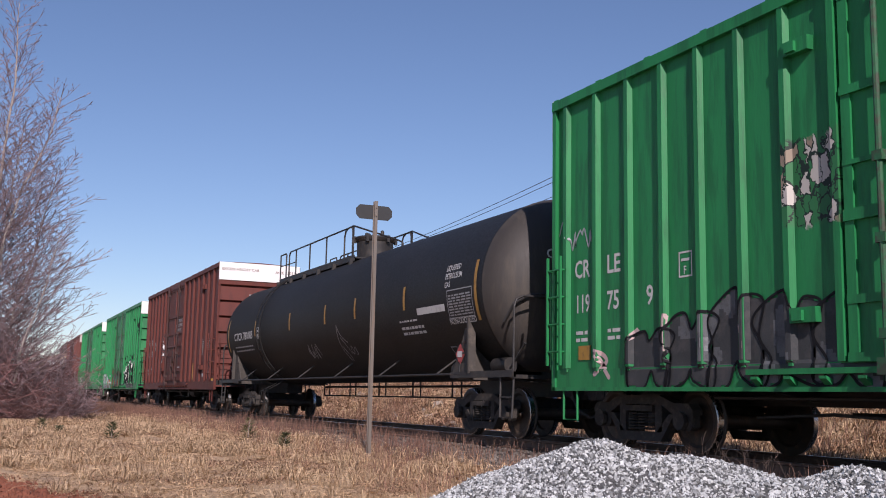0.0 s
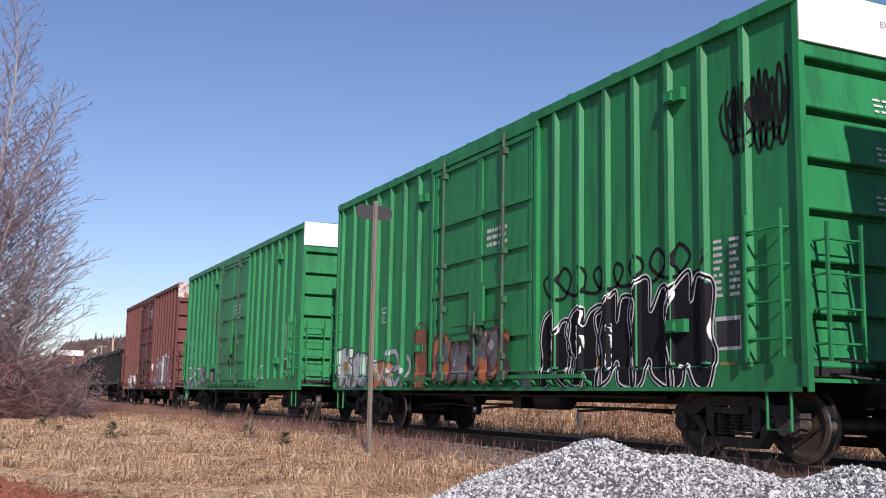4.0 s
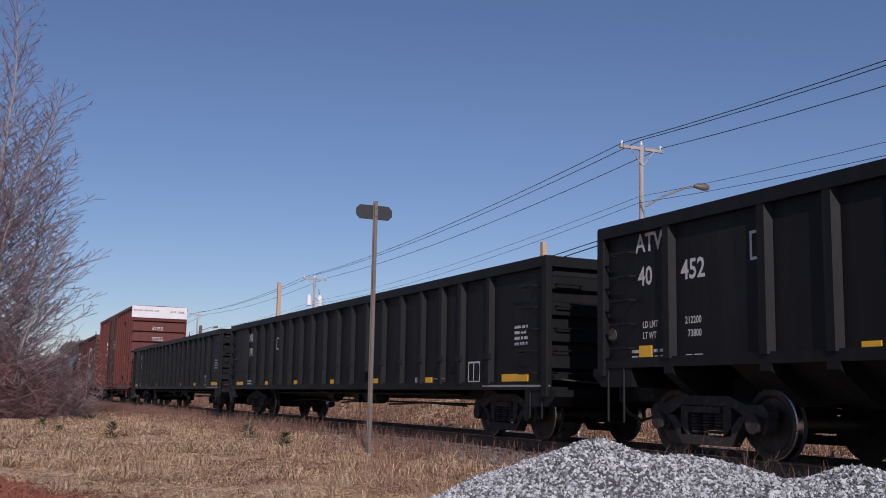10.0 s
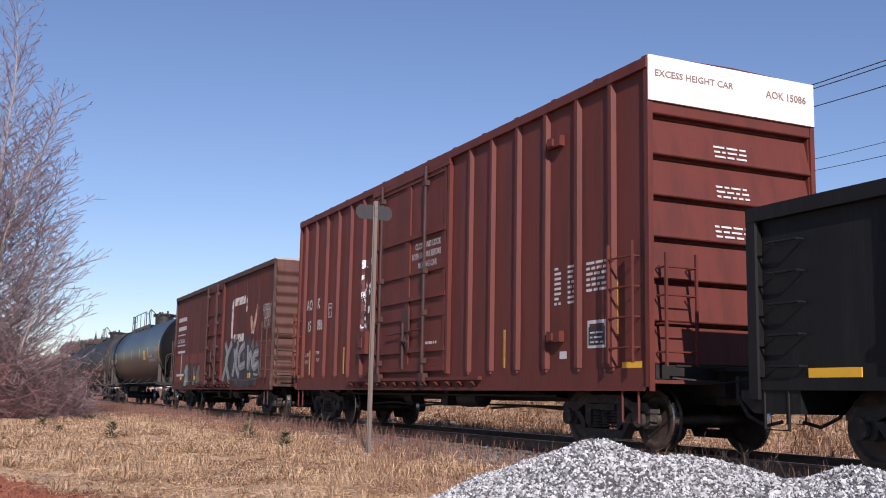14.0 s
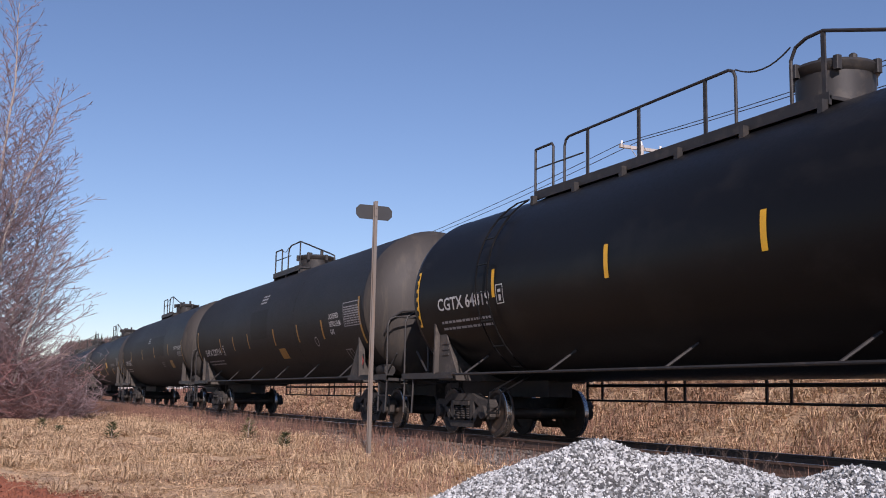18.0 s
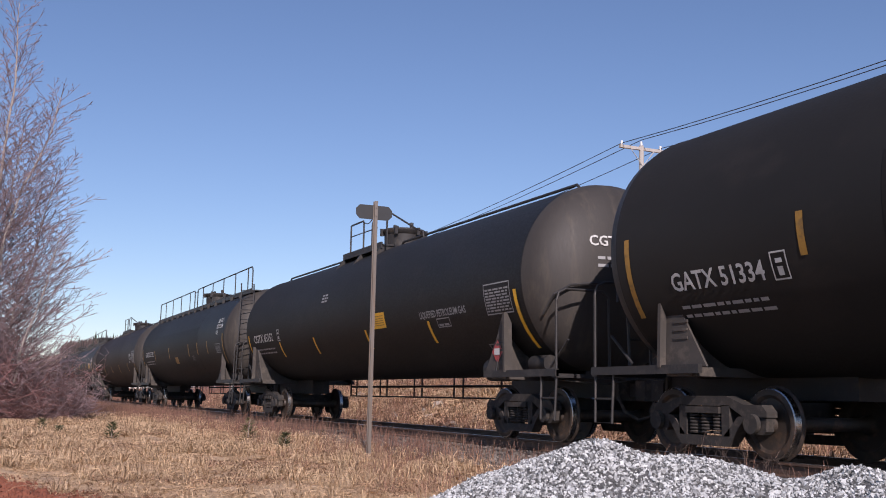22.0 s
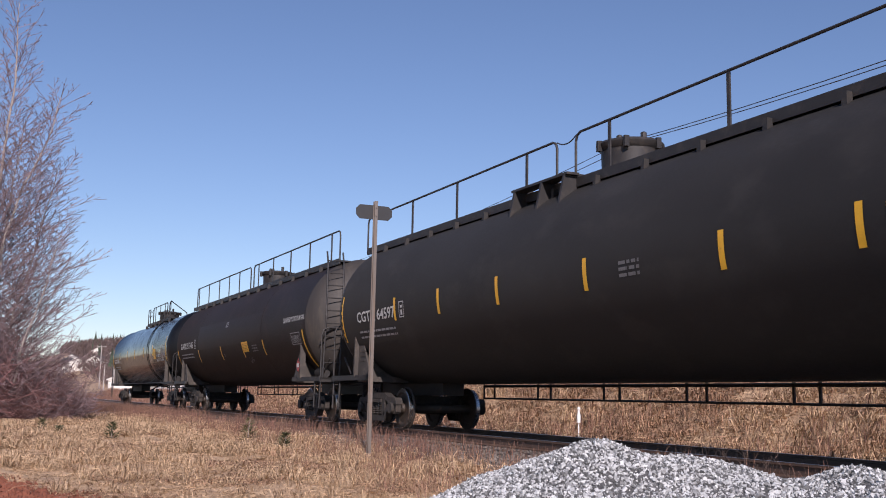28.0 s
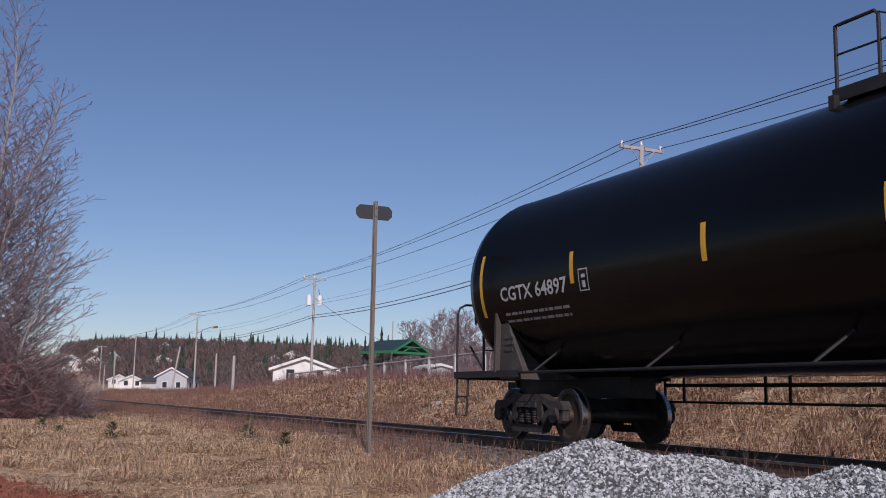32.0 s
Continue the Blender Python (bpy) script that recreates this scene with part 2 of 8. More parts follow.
def truck_mesh():
    bm = bmesh.new()
    for s in (-1, 1):
        y0, y1 = s * 0.90, s * 1.06
        lo, hi = min(y0, y1), max(y0, y1)
        top = [(-1.10, 0.56), (-1.02, 0.64), (-0.72, 0.64), (-0.42, 0.74), (0.42, 0.74), (0.72, 0.64), (1.02, 0.64), (1.10, 0.56), (1.10, 0.50),
               (0.70, 0.50), (0.46, 0.62), (-0.46, 0.62), (-0.70, 0.50), (-1.10, 0.50)]
        prism(bm, top, "y", lo, hi)
        low = [(-0.74, 0.50), (-0.62, 0.50), (-0.36, 0.26), (0.36, 0.26), (0.62, 0.50), (0.74, 0.50), (0.44, 0.14), (-0.44, 0.14)]
        prism(bm, low, "y", lo, hi)
        for c in (-0.40, 0.40):
            box(bm, c - 0.07, c + 0.07, lo, hi, 0.26, 0.63)
        for c in (-0.89, 0.89):
            prism(bm, [(c - 0.19, 0.50), (c + 0.19, 0.50), (c + 0.17, 0.34), (c + 0.12, 0.30), (c - 0.12, 0.30), (c - 0.17, 0.34)], "y", lo + 0.02, hi - 0.02)
            lathe(bm, [(min(s * 1.06, s * 1.12), 0.115), (max(s * 1.06, s * 1.12), 0.115)], "y", 14, (c, 0, 0.42))
        for c in (-0.22, 0.0, 0.22):
            for k in range(6):
                lathe(bm, [(0.285 + k * 0.04, 0.085), (0.30 + k * 0.04, 0.095), (0.315 + k * 0.04, 0.085)], "z", 10, (c, s * 0.98, 0))
        box(bm, -0.31, 0.31, lo - 0.03, hi + 0.03, 0.53, 0.61)
    box(bm, -0.20, 0.20, -0.92, 0.92, 0.46, 0.68)
    lathe(bm, [(0.68, 0.2), (0.74, 0.2)], "z", 16)
    for c in (-0.42, 0.42):
        rod(bm, [(c, -0.86, 0.36), (c * 0.9, 0, 0.33), (c, 0.86, 0.36)], 0.035, 6)
        for s in (-1, 1):
            box(bm, c - 0.05, c + 0.05, s * 0.76 - 0.05, s * 0.76 + 0.05, 0.25, 0.50)
    return mesh_of("truck", bm, TRUCK_STEEL, True)


def truck(car, x, mat=None):
    t = part("truck", shared("truck", truck_mesh), TRUCK_STEEL, car, "grimy cast-steel railway truck", at=(x, 0, 0))
    for k in (1, -1):
        w = part("wheelset", shared("wheelset", wheelset_mesh), WHEEL_STEEL, t, "steel wheels on an axle", at=(0.89 * k, 0, WHEEL_R))
        SPINNERS[k].append(w)
    return t


def coupler_mesh():
    bm = bmesh.new()
    box(bm, -0.7, 0.32, -0.09, 0.09, 0.72, 0.92)
    prism(bm, [(0.30, -0.16), (0.55, -0.17), (0.62, -0.10), (0.50, -0.04), (0.46, 0.04), (0.60, 0.10), (0.56, 0.17), (0.30, 0.15)], "z", 0.66, 0.96)
    box(bm, 0.0, 0.06, -0.30, 0.30, 0.66, 1.0)
    rod(bm, [(0.05, -0.3, 0.72), (0.25, -0.32, 0.5), (0.45, -0.22, 0.38), (0.62, -0.1, 0.44)], 0.025, 6)
    rod(bm, [(0.06, -1.35, 0.95), (0.12, -0.6, 0.9), (0.2, -0.1, 0.98)], 0.014, 6)
    return mesh_of("coupler", bm, TRUCK_STEEL, True)


def couplers(car, half):
    for s in (1, -1):
        c = part("coupler", shared("coupler", coupler_mesh), TRUCK_STEEL, car, at=(s * half, 0, 0))
        if s < 0:
            c.rotation_euler.z = math.pi


def ladder(bm, x, y, z0, z1, width, axis, rungs, out, r=0.014, stiles=True):
    """Rungs and stiles; axis x or y: the way the rungs run; out: how far they stand off along the other."""
    for k in range(rungs):
        z = z0 + (z1 - z0) * (k + 0.5) / rungs
        if axis == "x":
            rod(bm, [(x, y - out, z), (x, y, z), (x + width, y, z), (x + width, y - out, z)], r, 6)
        else:
            rod(bm, [(x - out, y, z), (x, y, z), (x, y + width, z), (x - out, y + width, z)], r, 6)
    if stiles:
        for k in (0, width):
            if axis == "x":
                box(bm, x + k - 0.016, x + k + 0.016, y - 0.018, y + 0.018, z0, z1)
            else:
                box(bm, x - 0.018, x + 0.018, y + k - 0.016, y + k + 0.016, z0, z1)
    return bm


def stirrup(bm, x, y, top, low=0.38, width=0.36):
    rod(bm, [(x - width / 2, y, top), (x - width / 2, y, low), (x + width / 2, y, low), (x + width / 2, y, top)], 0.018, 6)


def underframe(car, half, z, mat, tanks=True):
    bm = bmesh.new()
    box(bm, -half + 0.2, half - 0.2, -0.22, 0.22, z - 0.22, z + 0.16)
    for k in range(-3, 4):
        x = k * half / 4.2
        prism(bm, [(-1.36, z + 0.12), (1.36, z + 0.12), (1.36, z + 0.02), (0.25, z - 0.16), (-0.25, z - 0.16), (-1.36, z + 0.02)], "x", x - 0.06, x + 0.06)
    part("underframe", bm, mat, car)
    bm = bmesh.new()
    lathe(bm, [(-0.45, 0.08), (-0.4, 0.17), (0.4, 0.17), (0.45, 0.08)], "x", 14, (1.3, -0.75, z - 0.18))
    lathe(bm, [(-0.2, 0.14), (0.2, 0.14)], "x", 12, (-1.6, -0.7, z - 0.18))
    box(bm, 0.1, 0.4, -0.85, -0.6, z - 0.34, z)
    for a, b in ((-half * 0.55, -1.8), (1.8, half * 0.55), (-1.4, 1.0)):
        rod(bm, [(a, -0.62, z - 0.36), ((a + b) / 2, -0.58, z - 0.3), (b, -0.6, z - 0.34)], 0.02, 6)
    rod(bm, [(-half * 0.6, -0.95, z - 0.13), (half * 0.6, -0.95, z - 0.13)], 0.022, 6)
    rod(bm, [(-half * 0.5, 0.55, z - 0.30), (half * 0.5, 0.62, z - 0.32)], 0.02, 6)
    part("brake_gear", bm, BLACK_STEEL, car, "dark brake reservoir, pipes and rods", True)


SADDLE_STEEL = material("dusty_saddle_steel", (0.060, 0.052, 0.045), 0.8, vary=0.3, scale=3, second=(0.125, 0.103, 0.082), amount=0.6, bump=0.1)


# ---- boxcars ----
def boxcar(paint, length, top, door, ribs, label, group, u, bottom=0.787, white_end=True, steel=None, band=None, ladders=True, lap=0.54, smooth_side=False,
           door_paint=None, bars=None, gear=None, end_paint=None, roof_mat=None):
    """A boxcar in its own metres: x forwards, rail tops at z 0. door: its two ends; ribs: the posts of a side."""
    h = length / 2
    steel = steel or paint
    car = thing("boxcar", label, "railway car", group)
    RUNNING.append((car, u))
    part("floor", box(bmesh.new(), -h, h, -1.35, 1.35, bottom + 0.16, bottom + 0.34), BLACK_STEEL, car)
    for s in (-1, 1):
        part("side_sheet", box(bmesh.new(), -h + 0.02, h - 0.02, min(s * 1.36, s * 1.40), max(s * 1.36, s * 1.40), bottom + 0.1, top - 0.05), paint, car)
    bm = bmesh.new()
    prism(bm, [(-1.44, top - 0.02), (-1.44, top + 0.01), (0, top + 0.045), (1.44, top + 0.01), (1.44, top - 0.02)], "x", -h - 0.01, h + 0.01)
    k = int(length / 1.1)
    for i in range(k + 1):
        x = -h + 0.06 + (length - 0.12) * i / k
        prism(bm, [(-1.45, top), (-1.45, top + 0.025), (0, top + 0.065), (1.45, top + 0.025), (1.45, top)], "x", x - 0.06, x + 0.06)
    part("roof", bm, roof_mat or steel, car)
    for s in (-1, 1):
        bm = bmesh.new()
        cbox(bm, -h - 0.02, h + 0.02, min(s * 1.39, s * 1.475), max(s * 1.39, s * 1.475), top - 0.15, top - 0.005, 0.012)
        part("top_chord", bm, steel, car)
        bm = bmesh.new()
        box(bm, -h, h, min(s * 1.40, s * 1.425), max(s * 1.40, s * 1.425), bottom + 0.03, bottom + 0.30)
        box(bm, -h, h, min(s * 1.36, s * 1.455), max(s * 1.36, s * 1.455), bottom, bottom + 0.05)
        for i in range(int(length / 0.5)):
            x = -h + 0.35 + i * 0.5
            if door[0] - 1.6 < x < door[1] + 1.6:
                prism(bm, [(1.42 * s, bottom + 0.12), (1.52 * s, bottom + 0.16), (1.52 * s, bottom + 0.13), (1.42 * s, bottom + 0.05)], "x", x - 0.05, x + 0.05)
        part("side_sill", bm, paint, car)
        if not smooth_side:
            for x in ribs:
                bm = bmesh.new()
                y0, y1 = 1.398 * s, 1.466 * s
                prism(bm, [(x - 0.075, y0), (x - 0.04, y1), (x + 0.04, y1), (x + 0.075, y0)], "z", bottom + 0.32, top - 0.15)
                prism(bm, [(x - 0.05, y0), (x - 0.03, y1 - 0.02 * s), (x + 0.03, y1 - 0.02 * s), (x + 0.05, y0)], "z", bottom + 0.27, bottom + 0.33)
                part("rib", bm, paint, car)
        else:
            for x in ribs:
                bm = bmesh.new()
                box(bm, x - 0.07, x + 0.07, min(1.4 * s, 1.409 * s), max(1.4 * s, 1.409 * s), bottom + 0.3, top - 0.15)
                part("seam_strip", bm, paint, car)
    # ends: lapped pressings, each leaning out to a shadowed lip
    for s in (-1, 1):
        bm = bmesh.new()
        prof = [(h - 0.18, top)]
        z = top - (0.60 if white_end else 0.2)
        prof.append((h + 0.005, top))
        prof.append((h + 0.005, z))
        if not smooth_side:
            prof += [(h + 0.008, z - 0.02), (h + 0.015, z - 0.15), (h + 0.005, z - 0.165)]
            z -= 0.165
            prof.append((h - 0.11, z - 0.005))
        while z - lap > bottom + 0.12:
            if smooth_side:
                for q in range(1, 9):
                    prof.append((h + 0.02 + 0.07 * math.sin(math.pi * q / 8) ** 2, z - lap * q / 8))
                z -= lap
            else:
                prof += [(h - 0.11, z - 0.03), (h - 0.09, z - 0.06), (h + 0.005, z - lap + 0.05), (h + 0.015, z - lap + 0.015), (h + 0.005, z - lap)]
                z -= lap
                prof.append((h - 0.11, z - 0.005))
        prof += [(h + 0.005, bottom + 0.1), (h - 0.18, bottom + 0.1)]
        prism(bm, [(s * a, b) for a, b in prof], "y", -1.372, 1.372)
        part("end_wall", bm, end_paint or paint, car, smooth=smooth_side)
        for q in (-1, 1):
            part("corner_post", box(bmesh.new(), min(s * (h - 0.07), s * (h + 0.02)), max(s * (h - 0.07), s * (h + 0.02)), min(q * 1.375, q * 1.455), max(q * 1.375, q * 1.455), bottom, top - 0.02),
                 steel, car)
        if white_end:
            bm = bmesh.new()
            cbox(bm, min(s * (h + 0.006), s * (h + 0.045)), max(s * (h + 0.006), s * (h + 0.045)), -1.45, 1.45, top - 0.60, top + 0.02, 0.01)
            part("end_band", bm, band or WHITE_BAND, car, "white painted band across the car end")
        bm = bmesh.new()
        box(bm, min(s * (h - 0.4), s * (h + 0.14)), max(s * (h - 0.4), s * (h + 0.14)), -0.35, 0.35, bottom - 0.05, bottom + 0.3)
        rod(bm, [(s * (h + 0.22), -1.2, bottom + 0.32), (s * (h + 0.22), 1.2, bottom + 0.32)], 0.018, 6)
        box(bm, min(s * (h + 0.02), s * (h + 0.3)), max(s * (h + 0.02), s * (h + 0.3)), -0.5, 0.5, bottom + 0.28, bottom + 0.31)
        part("end_sill", bm, BLACK_STEEL, car)
        if ladders:
            for q in (-1, 1):
                bm = bmesh.new()
                a, wide = (h - 0.80, 0.55) if s > 0 else (-h - 0.02, 0.36)
                ladder(bm, a, q * 1.53, 1.15, 2.75, wide, "x", 4, q * 0.12)
                part("side_ladder", bm, steel, car)
                bm = bmesh.new()
                ladder(bm, s * (h + 0.22), q * 1.1 - 0.24, 1.1, 2.55, 0.48, "y", 4, s * 0.2)
                part("end_ladder", bm, steel, car)
                bm = bmesh.new()
                stirrup(bm, s * (h - 0.45), q * 1.42, bottom + 0.05)
                part("step", bm, steel, car)
    # doors
    d0, d1 = door
    dp = door_paint or paint
    gear = gear or dp
    for s in (-1, 1):
        def slab(bm, x0, x1, o0, o1, z0, z1):
            box(bm, x0, x1, min(s * o0, s * o1), max(s * o0, s * o1), z0, z1)
        bm = bmesh.new()
        for x in (d0 - 0.09, d1 + 0.0):
            slab(bm, x, x + 0.09, 1.40, 1.475, bottom + 0.3, top - 0.15)
        slab(bm, d0 - 1.4, d1 + 1.4, 1.42, 1.50, bottom + 0.18, bottom + 0.24)
        slab(bm, d0 - 0.1, d1 + 0.1, 1.40, 1.49, top - 0.26, top - 0.16)
        part("door_frame", bm, dp, car)
        bm = bmesh.new()
        slab(bm, d0 + 0.03, d1 - 0.03, 1.402, 1.43, bottom + 0.34, top - 0.28)
        door_ob = part("door", bm, dp, car, "closed plug door with stiffeners")
        plain = [bottom + 0.36, bottom + 0.62, bottom + 0.95, 2.15, 2.65, 3.35, top - 0.34]
        for i, (z, deep) in enumerate(bars or [(q, 0.05 if k in (2, 4) else 0.09) for k, q in enumerate(plain)]):
            bm = bmesh.new()
            slab(bm, d0 + 0.05, d1 - 0.05, 1.428, 1.468 if i % 2 else 1.48, z, z + deep)
            part("stiffener", bm, dp, door_ob)
        mid = (d0 + d1) / 2
        for x, w in ((d0 + 0.05, 0.12), (mid - 0.1, 0.2), (d1 - 0.17, 0.12)):
            bm = bmesh.new()
            slab(bm, x, x + w, 1.427, 1.46, bottom + 0.36, top - 0.3)
            part("door_post", bm, dp, door_ob)
        for x in (d0 + (d1 - d0) * 0.15, d0 + (d1 - d0) * 0.76):
            bm = bmesh.new()
            rod(bm, [(x, s * 1.525, bottom + 0.1), (x, s * 1.525, top - 0.12)], 0.032, 8)
            for z in (bottom + 0.5, 2.2, 3.0, top - 0.5):
                box(bm, x - 0.06, x + 0.06, s * 1.51 - 0.05, s * 1.51 + 0.05, z, z + 0.1)
            box(bm, x - 0.1, x + 0.1, s * 1.50 - 0.06, s * 1.50 + 0.06, bottom + 0.16, bottom + 0.32)
            part("lock_rod", bm, gear, door_ob)
        bm = bmesh.new()
        slab(bm, mid - 0.18, mid + 0.18, 1.46, 1.49, 1.55, 2.35)
        rod(bm, [(mid, s * 1.52, 1.2), (mid, s * 1.53, 2.1)], 0.03, 6)
        rod(bm, [(mid, s * 1.56, 1.75), (mid + 0.3, s * 1.56, 1.72)], 0.022, 6)
        rod(bm, [(mid - 0.9, s * 1.5, 1.9), (mid + 0.9, s * 1.5, 1.95)], 0.016, 6)
        lathe(bm, [(min(s * 1.47, s * 1.53), 0.09), (max(s * 1.47, s * 1.53), 0.07)], "y", 12, (mid, 0, 1.75))
        part("handle", bm, gear, door_ob, "door operating handle and shaft")
    underframe(car, h, bottom + 0.06, BLACK_STEEL)
    couplers(car, h + 0.28)
    for s in (1, -1):
        truck(car, s * (h - 1.62))
    return car


def flat_side(off=1.4045):
    return lambda x, z: (x, -off, z)


def draped(ribs, lift=0.005):
    """A side with posts: follows their profile, just proud of the paint."""
    def at(x, z, out=0.0):
        o = 1.40
        if z > 1.1:
            for r in ribs:
                k = abs(x - r)
                if k < 0.075:
                    o = max(o, 1.40 + 0.066 * min(1.0, (0.075 - k) / 0.035))
        elif z < 1.09:
            o = 1.425
        return (x, -(o + lift + out), z)
    return at


def ribbon(verts, faces, pts, w, surf, out=0.0, step=0.045, low=0.80):
    """A band of width w laid on a surface along a smoothed line."""
    line = []
    n = len(pts)
    for i in range(n - 1):
        p0, p1, p2, p3 = pts[max(i - 1, 0)], pts[i], pts[i + 1], pts[min(i + 2, n - 1)]
        k = max(2, int(math.hypot(p2[0] - p1[0], p2[1] - p1[1]) / step))
        for j in range(k):
            t = j / k
            line.append(tuple(0.5 * (2 * p1[c] + (p2[c] - p0[c]) * t + (2 * p0[c] - 5 * p1[c] + 4 * p2[c] - p3[c]) * t * t + (3 * p1[c] - p0[c] - 3 * p2[c] + p3[c]) * t ** 3) for c in (0, 1)))
    line.append(tuple(pts[-1]))
    cols = max(1, min(6, int(w / 0.03)))
    base = len(verts)
    for i, (x, z) in enumerate(line):
        a, b = line[max(i - 1, 0)], line[min(i + 1, len(line) - 1)]
        dx, dz = b[0] - a[0], b[1] - a[1]
        m = math.hypot(dx, dz) or 1.0
        nx, nz = -dz / m, dx / m
        thin = w * (1.0 if 0 < i < len(line) - 1 else 0.55)
        for c in range(cols + 1):
            q = (c / cols - 0.5) * thin
            verts.append(surf(x + nx * q, max(low, z + nz * q), out))
    for i in range(len(line) - 1):
        for c in range(cols):
            k = base + i * (cols + 1) + c
            faces.append((k, k + 1, k + cols + 2, k + cols + 1))


STROKES = [
    [[(0.0, 0.1), (0.3, 1.0), (0.6, 0.2), (1.0, 0.9)]],
    [[(0.0, 0.9), (0.6, 1.0), (0.9, 0.6), (0.3, 0.45), (0.1, 0.0)], [(0.5, 0.4), (0.9, 0.0)]],
    [[(0.0, 0.0), (0.2, 0.85), (0.8, 0.9), (0.9, 0.3), (0.4, 0.3)]],
    [[(0.1, 1.0), (0.0, 0.4), (0.5, 0.0), (0.7, 0.5), (1.0, 0.1)]],
    [[(0.0, 0.5), (0.5, 1.0), (1.0, 0.4), (0.6, 0.0), (0.3, 0.4)]],
    [[(0.0, 0.0), (0.5, 0.5), (0.2, 1.0)], [(0.4, 0.0), (1.0, 0.6), (0.8, 1.0)]],
    [[(0.2, 0.0), (0.0, 0.6), (0.5, 1.0), (0.95, 0.7), (0.6, 0.35), (1.0, 0.0)]],
]


def graffiti(car, surf, x, z, w, h, count, thick, fill, seed, outline=None, shine=None, label="sprayed graffiti letters", slope=0.0):
    """A row of overlapping sprayed strokes: dark outline, broad fill, thin highlights."""
    rng = random.Random(seed)
    layers = [[[], []], [[], []], [[], []]]
    cell = w / count
    for i in range(count):
        shape = STROKES[rng.randrange(len(STROKES))]
        x0, z0 = x + cell * (i - 0.08) + rng.uniform(-0.05, 0.05), z + rng.uniform(0, 0.12) * h
        cw, ch = cell * rng.uniform(1.0, 1.45), h * rng.uniform(0.8, 1.0) * (1 + slope * i / count)
        lean = rng.uniform(-0.35, 0.4)
        for line in shape:
            pts = [(x0 + cw * (a + lean * (b - 0.5)) + rng.uniform(-0.03, 0.03), z0 + ch * b + rng.uniform(-0.03, 0.03)) for a, b in line]
            if outline:
                ribbon(*layers[0], pts, thick * 1.55, surf, 0.0005 + 0.0004 * i)
            ribbon(*layers[1], pts, thick, surf, 0.005 + 0.0004 * i)
            if shine:
                ribbon(*layers[2], [(a - thick * 0.28, b + thick * 0.22) for a, b in pts], thick * 0.16, surf, 0.010 + 0.0004 * i)
    for (vs, fs), mat, nm in zip(layers, (outline, fill, shine), ("graffiti_outline", "graffiti", "graffiti_highlight")):
        if fs:
            part(nm, raw_mesh(nm, vs, fs, mat), None, car, label if nm == "graffiti" else "")


def strokes(car, surf, lines, w, mat, name="scrawl", label="", low=0.80, apart=False):
    """Sprayed or painted lines; apart: each one a part."""
    if apart:
        for pts in lines:
            strokes(car, surf, [pts], w, mat, name, label, low)
        return
    vs, fs = [], []
    for i, pts in enumerate(lines):
        ribbon(vs, fs, pts, w, surf, (0.0006 if low > 0 else 0.006) + 0.0006 * i, 0.045, low)
    part(name, raw_mesh(name, vs, fs, mat), None, car, label)


def within(pts, x, z):
    """Whether a point lies inside a closed outline."""
    inside = False
    for (x0, z0), (x1, z1) in zip(pts, pts[1:] + pts[:1]):
        if (z0 > z) != (z1 > z) and x < (x1 - x0) * (z - z0) / (z1 - z0) + x0:
            inside = not inside
    return inside


def piece(car, surf, letters, fills, edge, halo=None, label="sprayed graffiti letters", seed=1, cell=0.04):
    """Filled sprayed letters, each an outline and the tone that it leans to; the tones drift within a letter, a dark edge and a pale halo run round it."""
    layers = [[[], []] for _ in fills]
    rims = [[], []], [[], []]
    for k, (pts, tone) in enumerate(letters):
        xs, zs = [q[0] for q in pts], [q[1] for q in pts]
        for i in range(int((max(xs) - min(xs)) / cell) + 1):
            for j in range(int((max(zs) - min(zs)) / cell) + 1):
                x, z = min(xs) + (i + 0.5) * cell, min(zs) + (j + 0.5) * cell
                if not within(pts, x, z):
                    continue
                t = tone + 2.2 * noise.noise((x * 1.1 + 9 * seed, z * 0.7, k)) + 0.9 * noise.noise((x * 4, z * 3, k + seed))
                vs, fs = layers[min(len(fills) - 1, max(0, round(t)))]
                b = len(vs)
                h = cell * 0.51
                vs += [surf(x - h, z - h, 0.001 + 0.0006 * k), surf(x + h, z - h, 0.001 + 0.0006 * k), surf(x + h, z + h, 0.001 + 0.0006 * k), surf(x - h, z + h, 0.001 + 0.0006 * k)]
                fs.append((b, b + 1, b + 2, b + 3))
        ring = pts + pts[:2]
        if halo:
            ribbon(*rims[0], ring, cell * 1.9, surf, 0.0065 + 0.0005 * k)
        ribbon(*rims[1], ring, cell * 0.85, surf, 0.0110 + 0.0005 * k)
    for (vs, fs), mat in zip(layers, fills):
        if fs:
            part("graffiti", raw_mesh("graffiti", vs, fs, mat), None, car, label)
    for (vs, fs), mat, nm in zip(rims, (halo, edge), ("graffiti_halo", "graffiti_outline")):
        if fs:
            part(nm, raw_mesh(nm, vs, fs, mat), None, car)


def jagged(rng, x0, x1, z0, z1):
    """A crooked block letter between two posts."""
    w, h = x1 - x0, z1 - z0
    j = lambda a: a + rng.uniform(-0.07, 0.07)
    pts = [(0.0, 0.0), (0.02, 0.45), (-0.08, 0.75), (0.12, 0.98), (0.45, 1.05), (0.55, 0.80), (0.75, 1.0), (1.05, 0.92), (0.95, 0.55), (1.08, 0.3), (0.98, 0.0), (0.62, 0.05), (0.5, 0.22), (0.36, 0.02)]
    return [(x0 + w * j(a), max(0.82, z0 + h * j(b))) for a, b in pts]


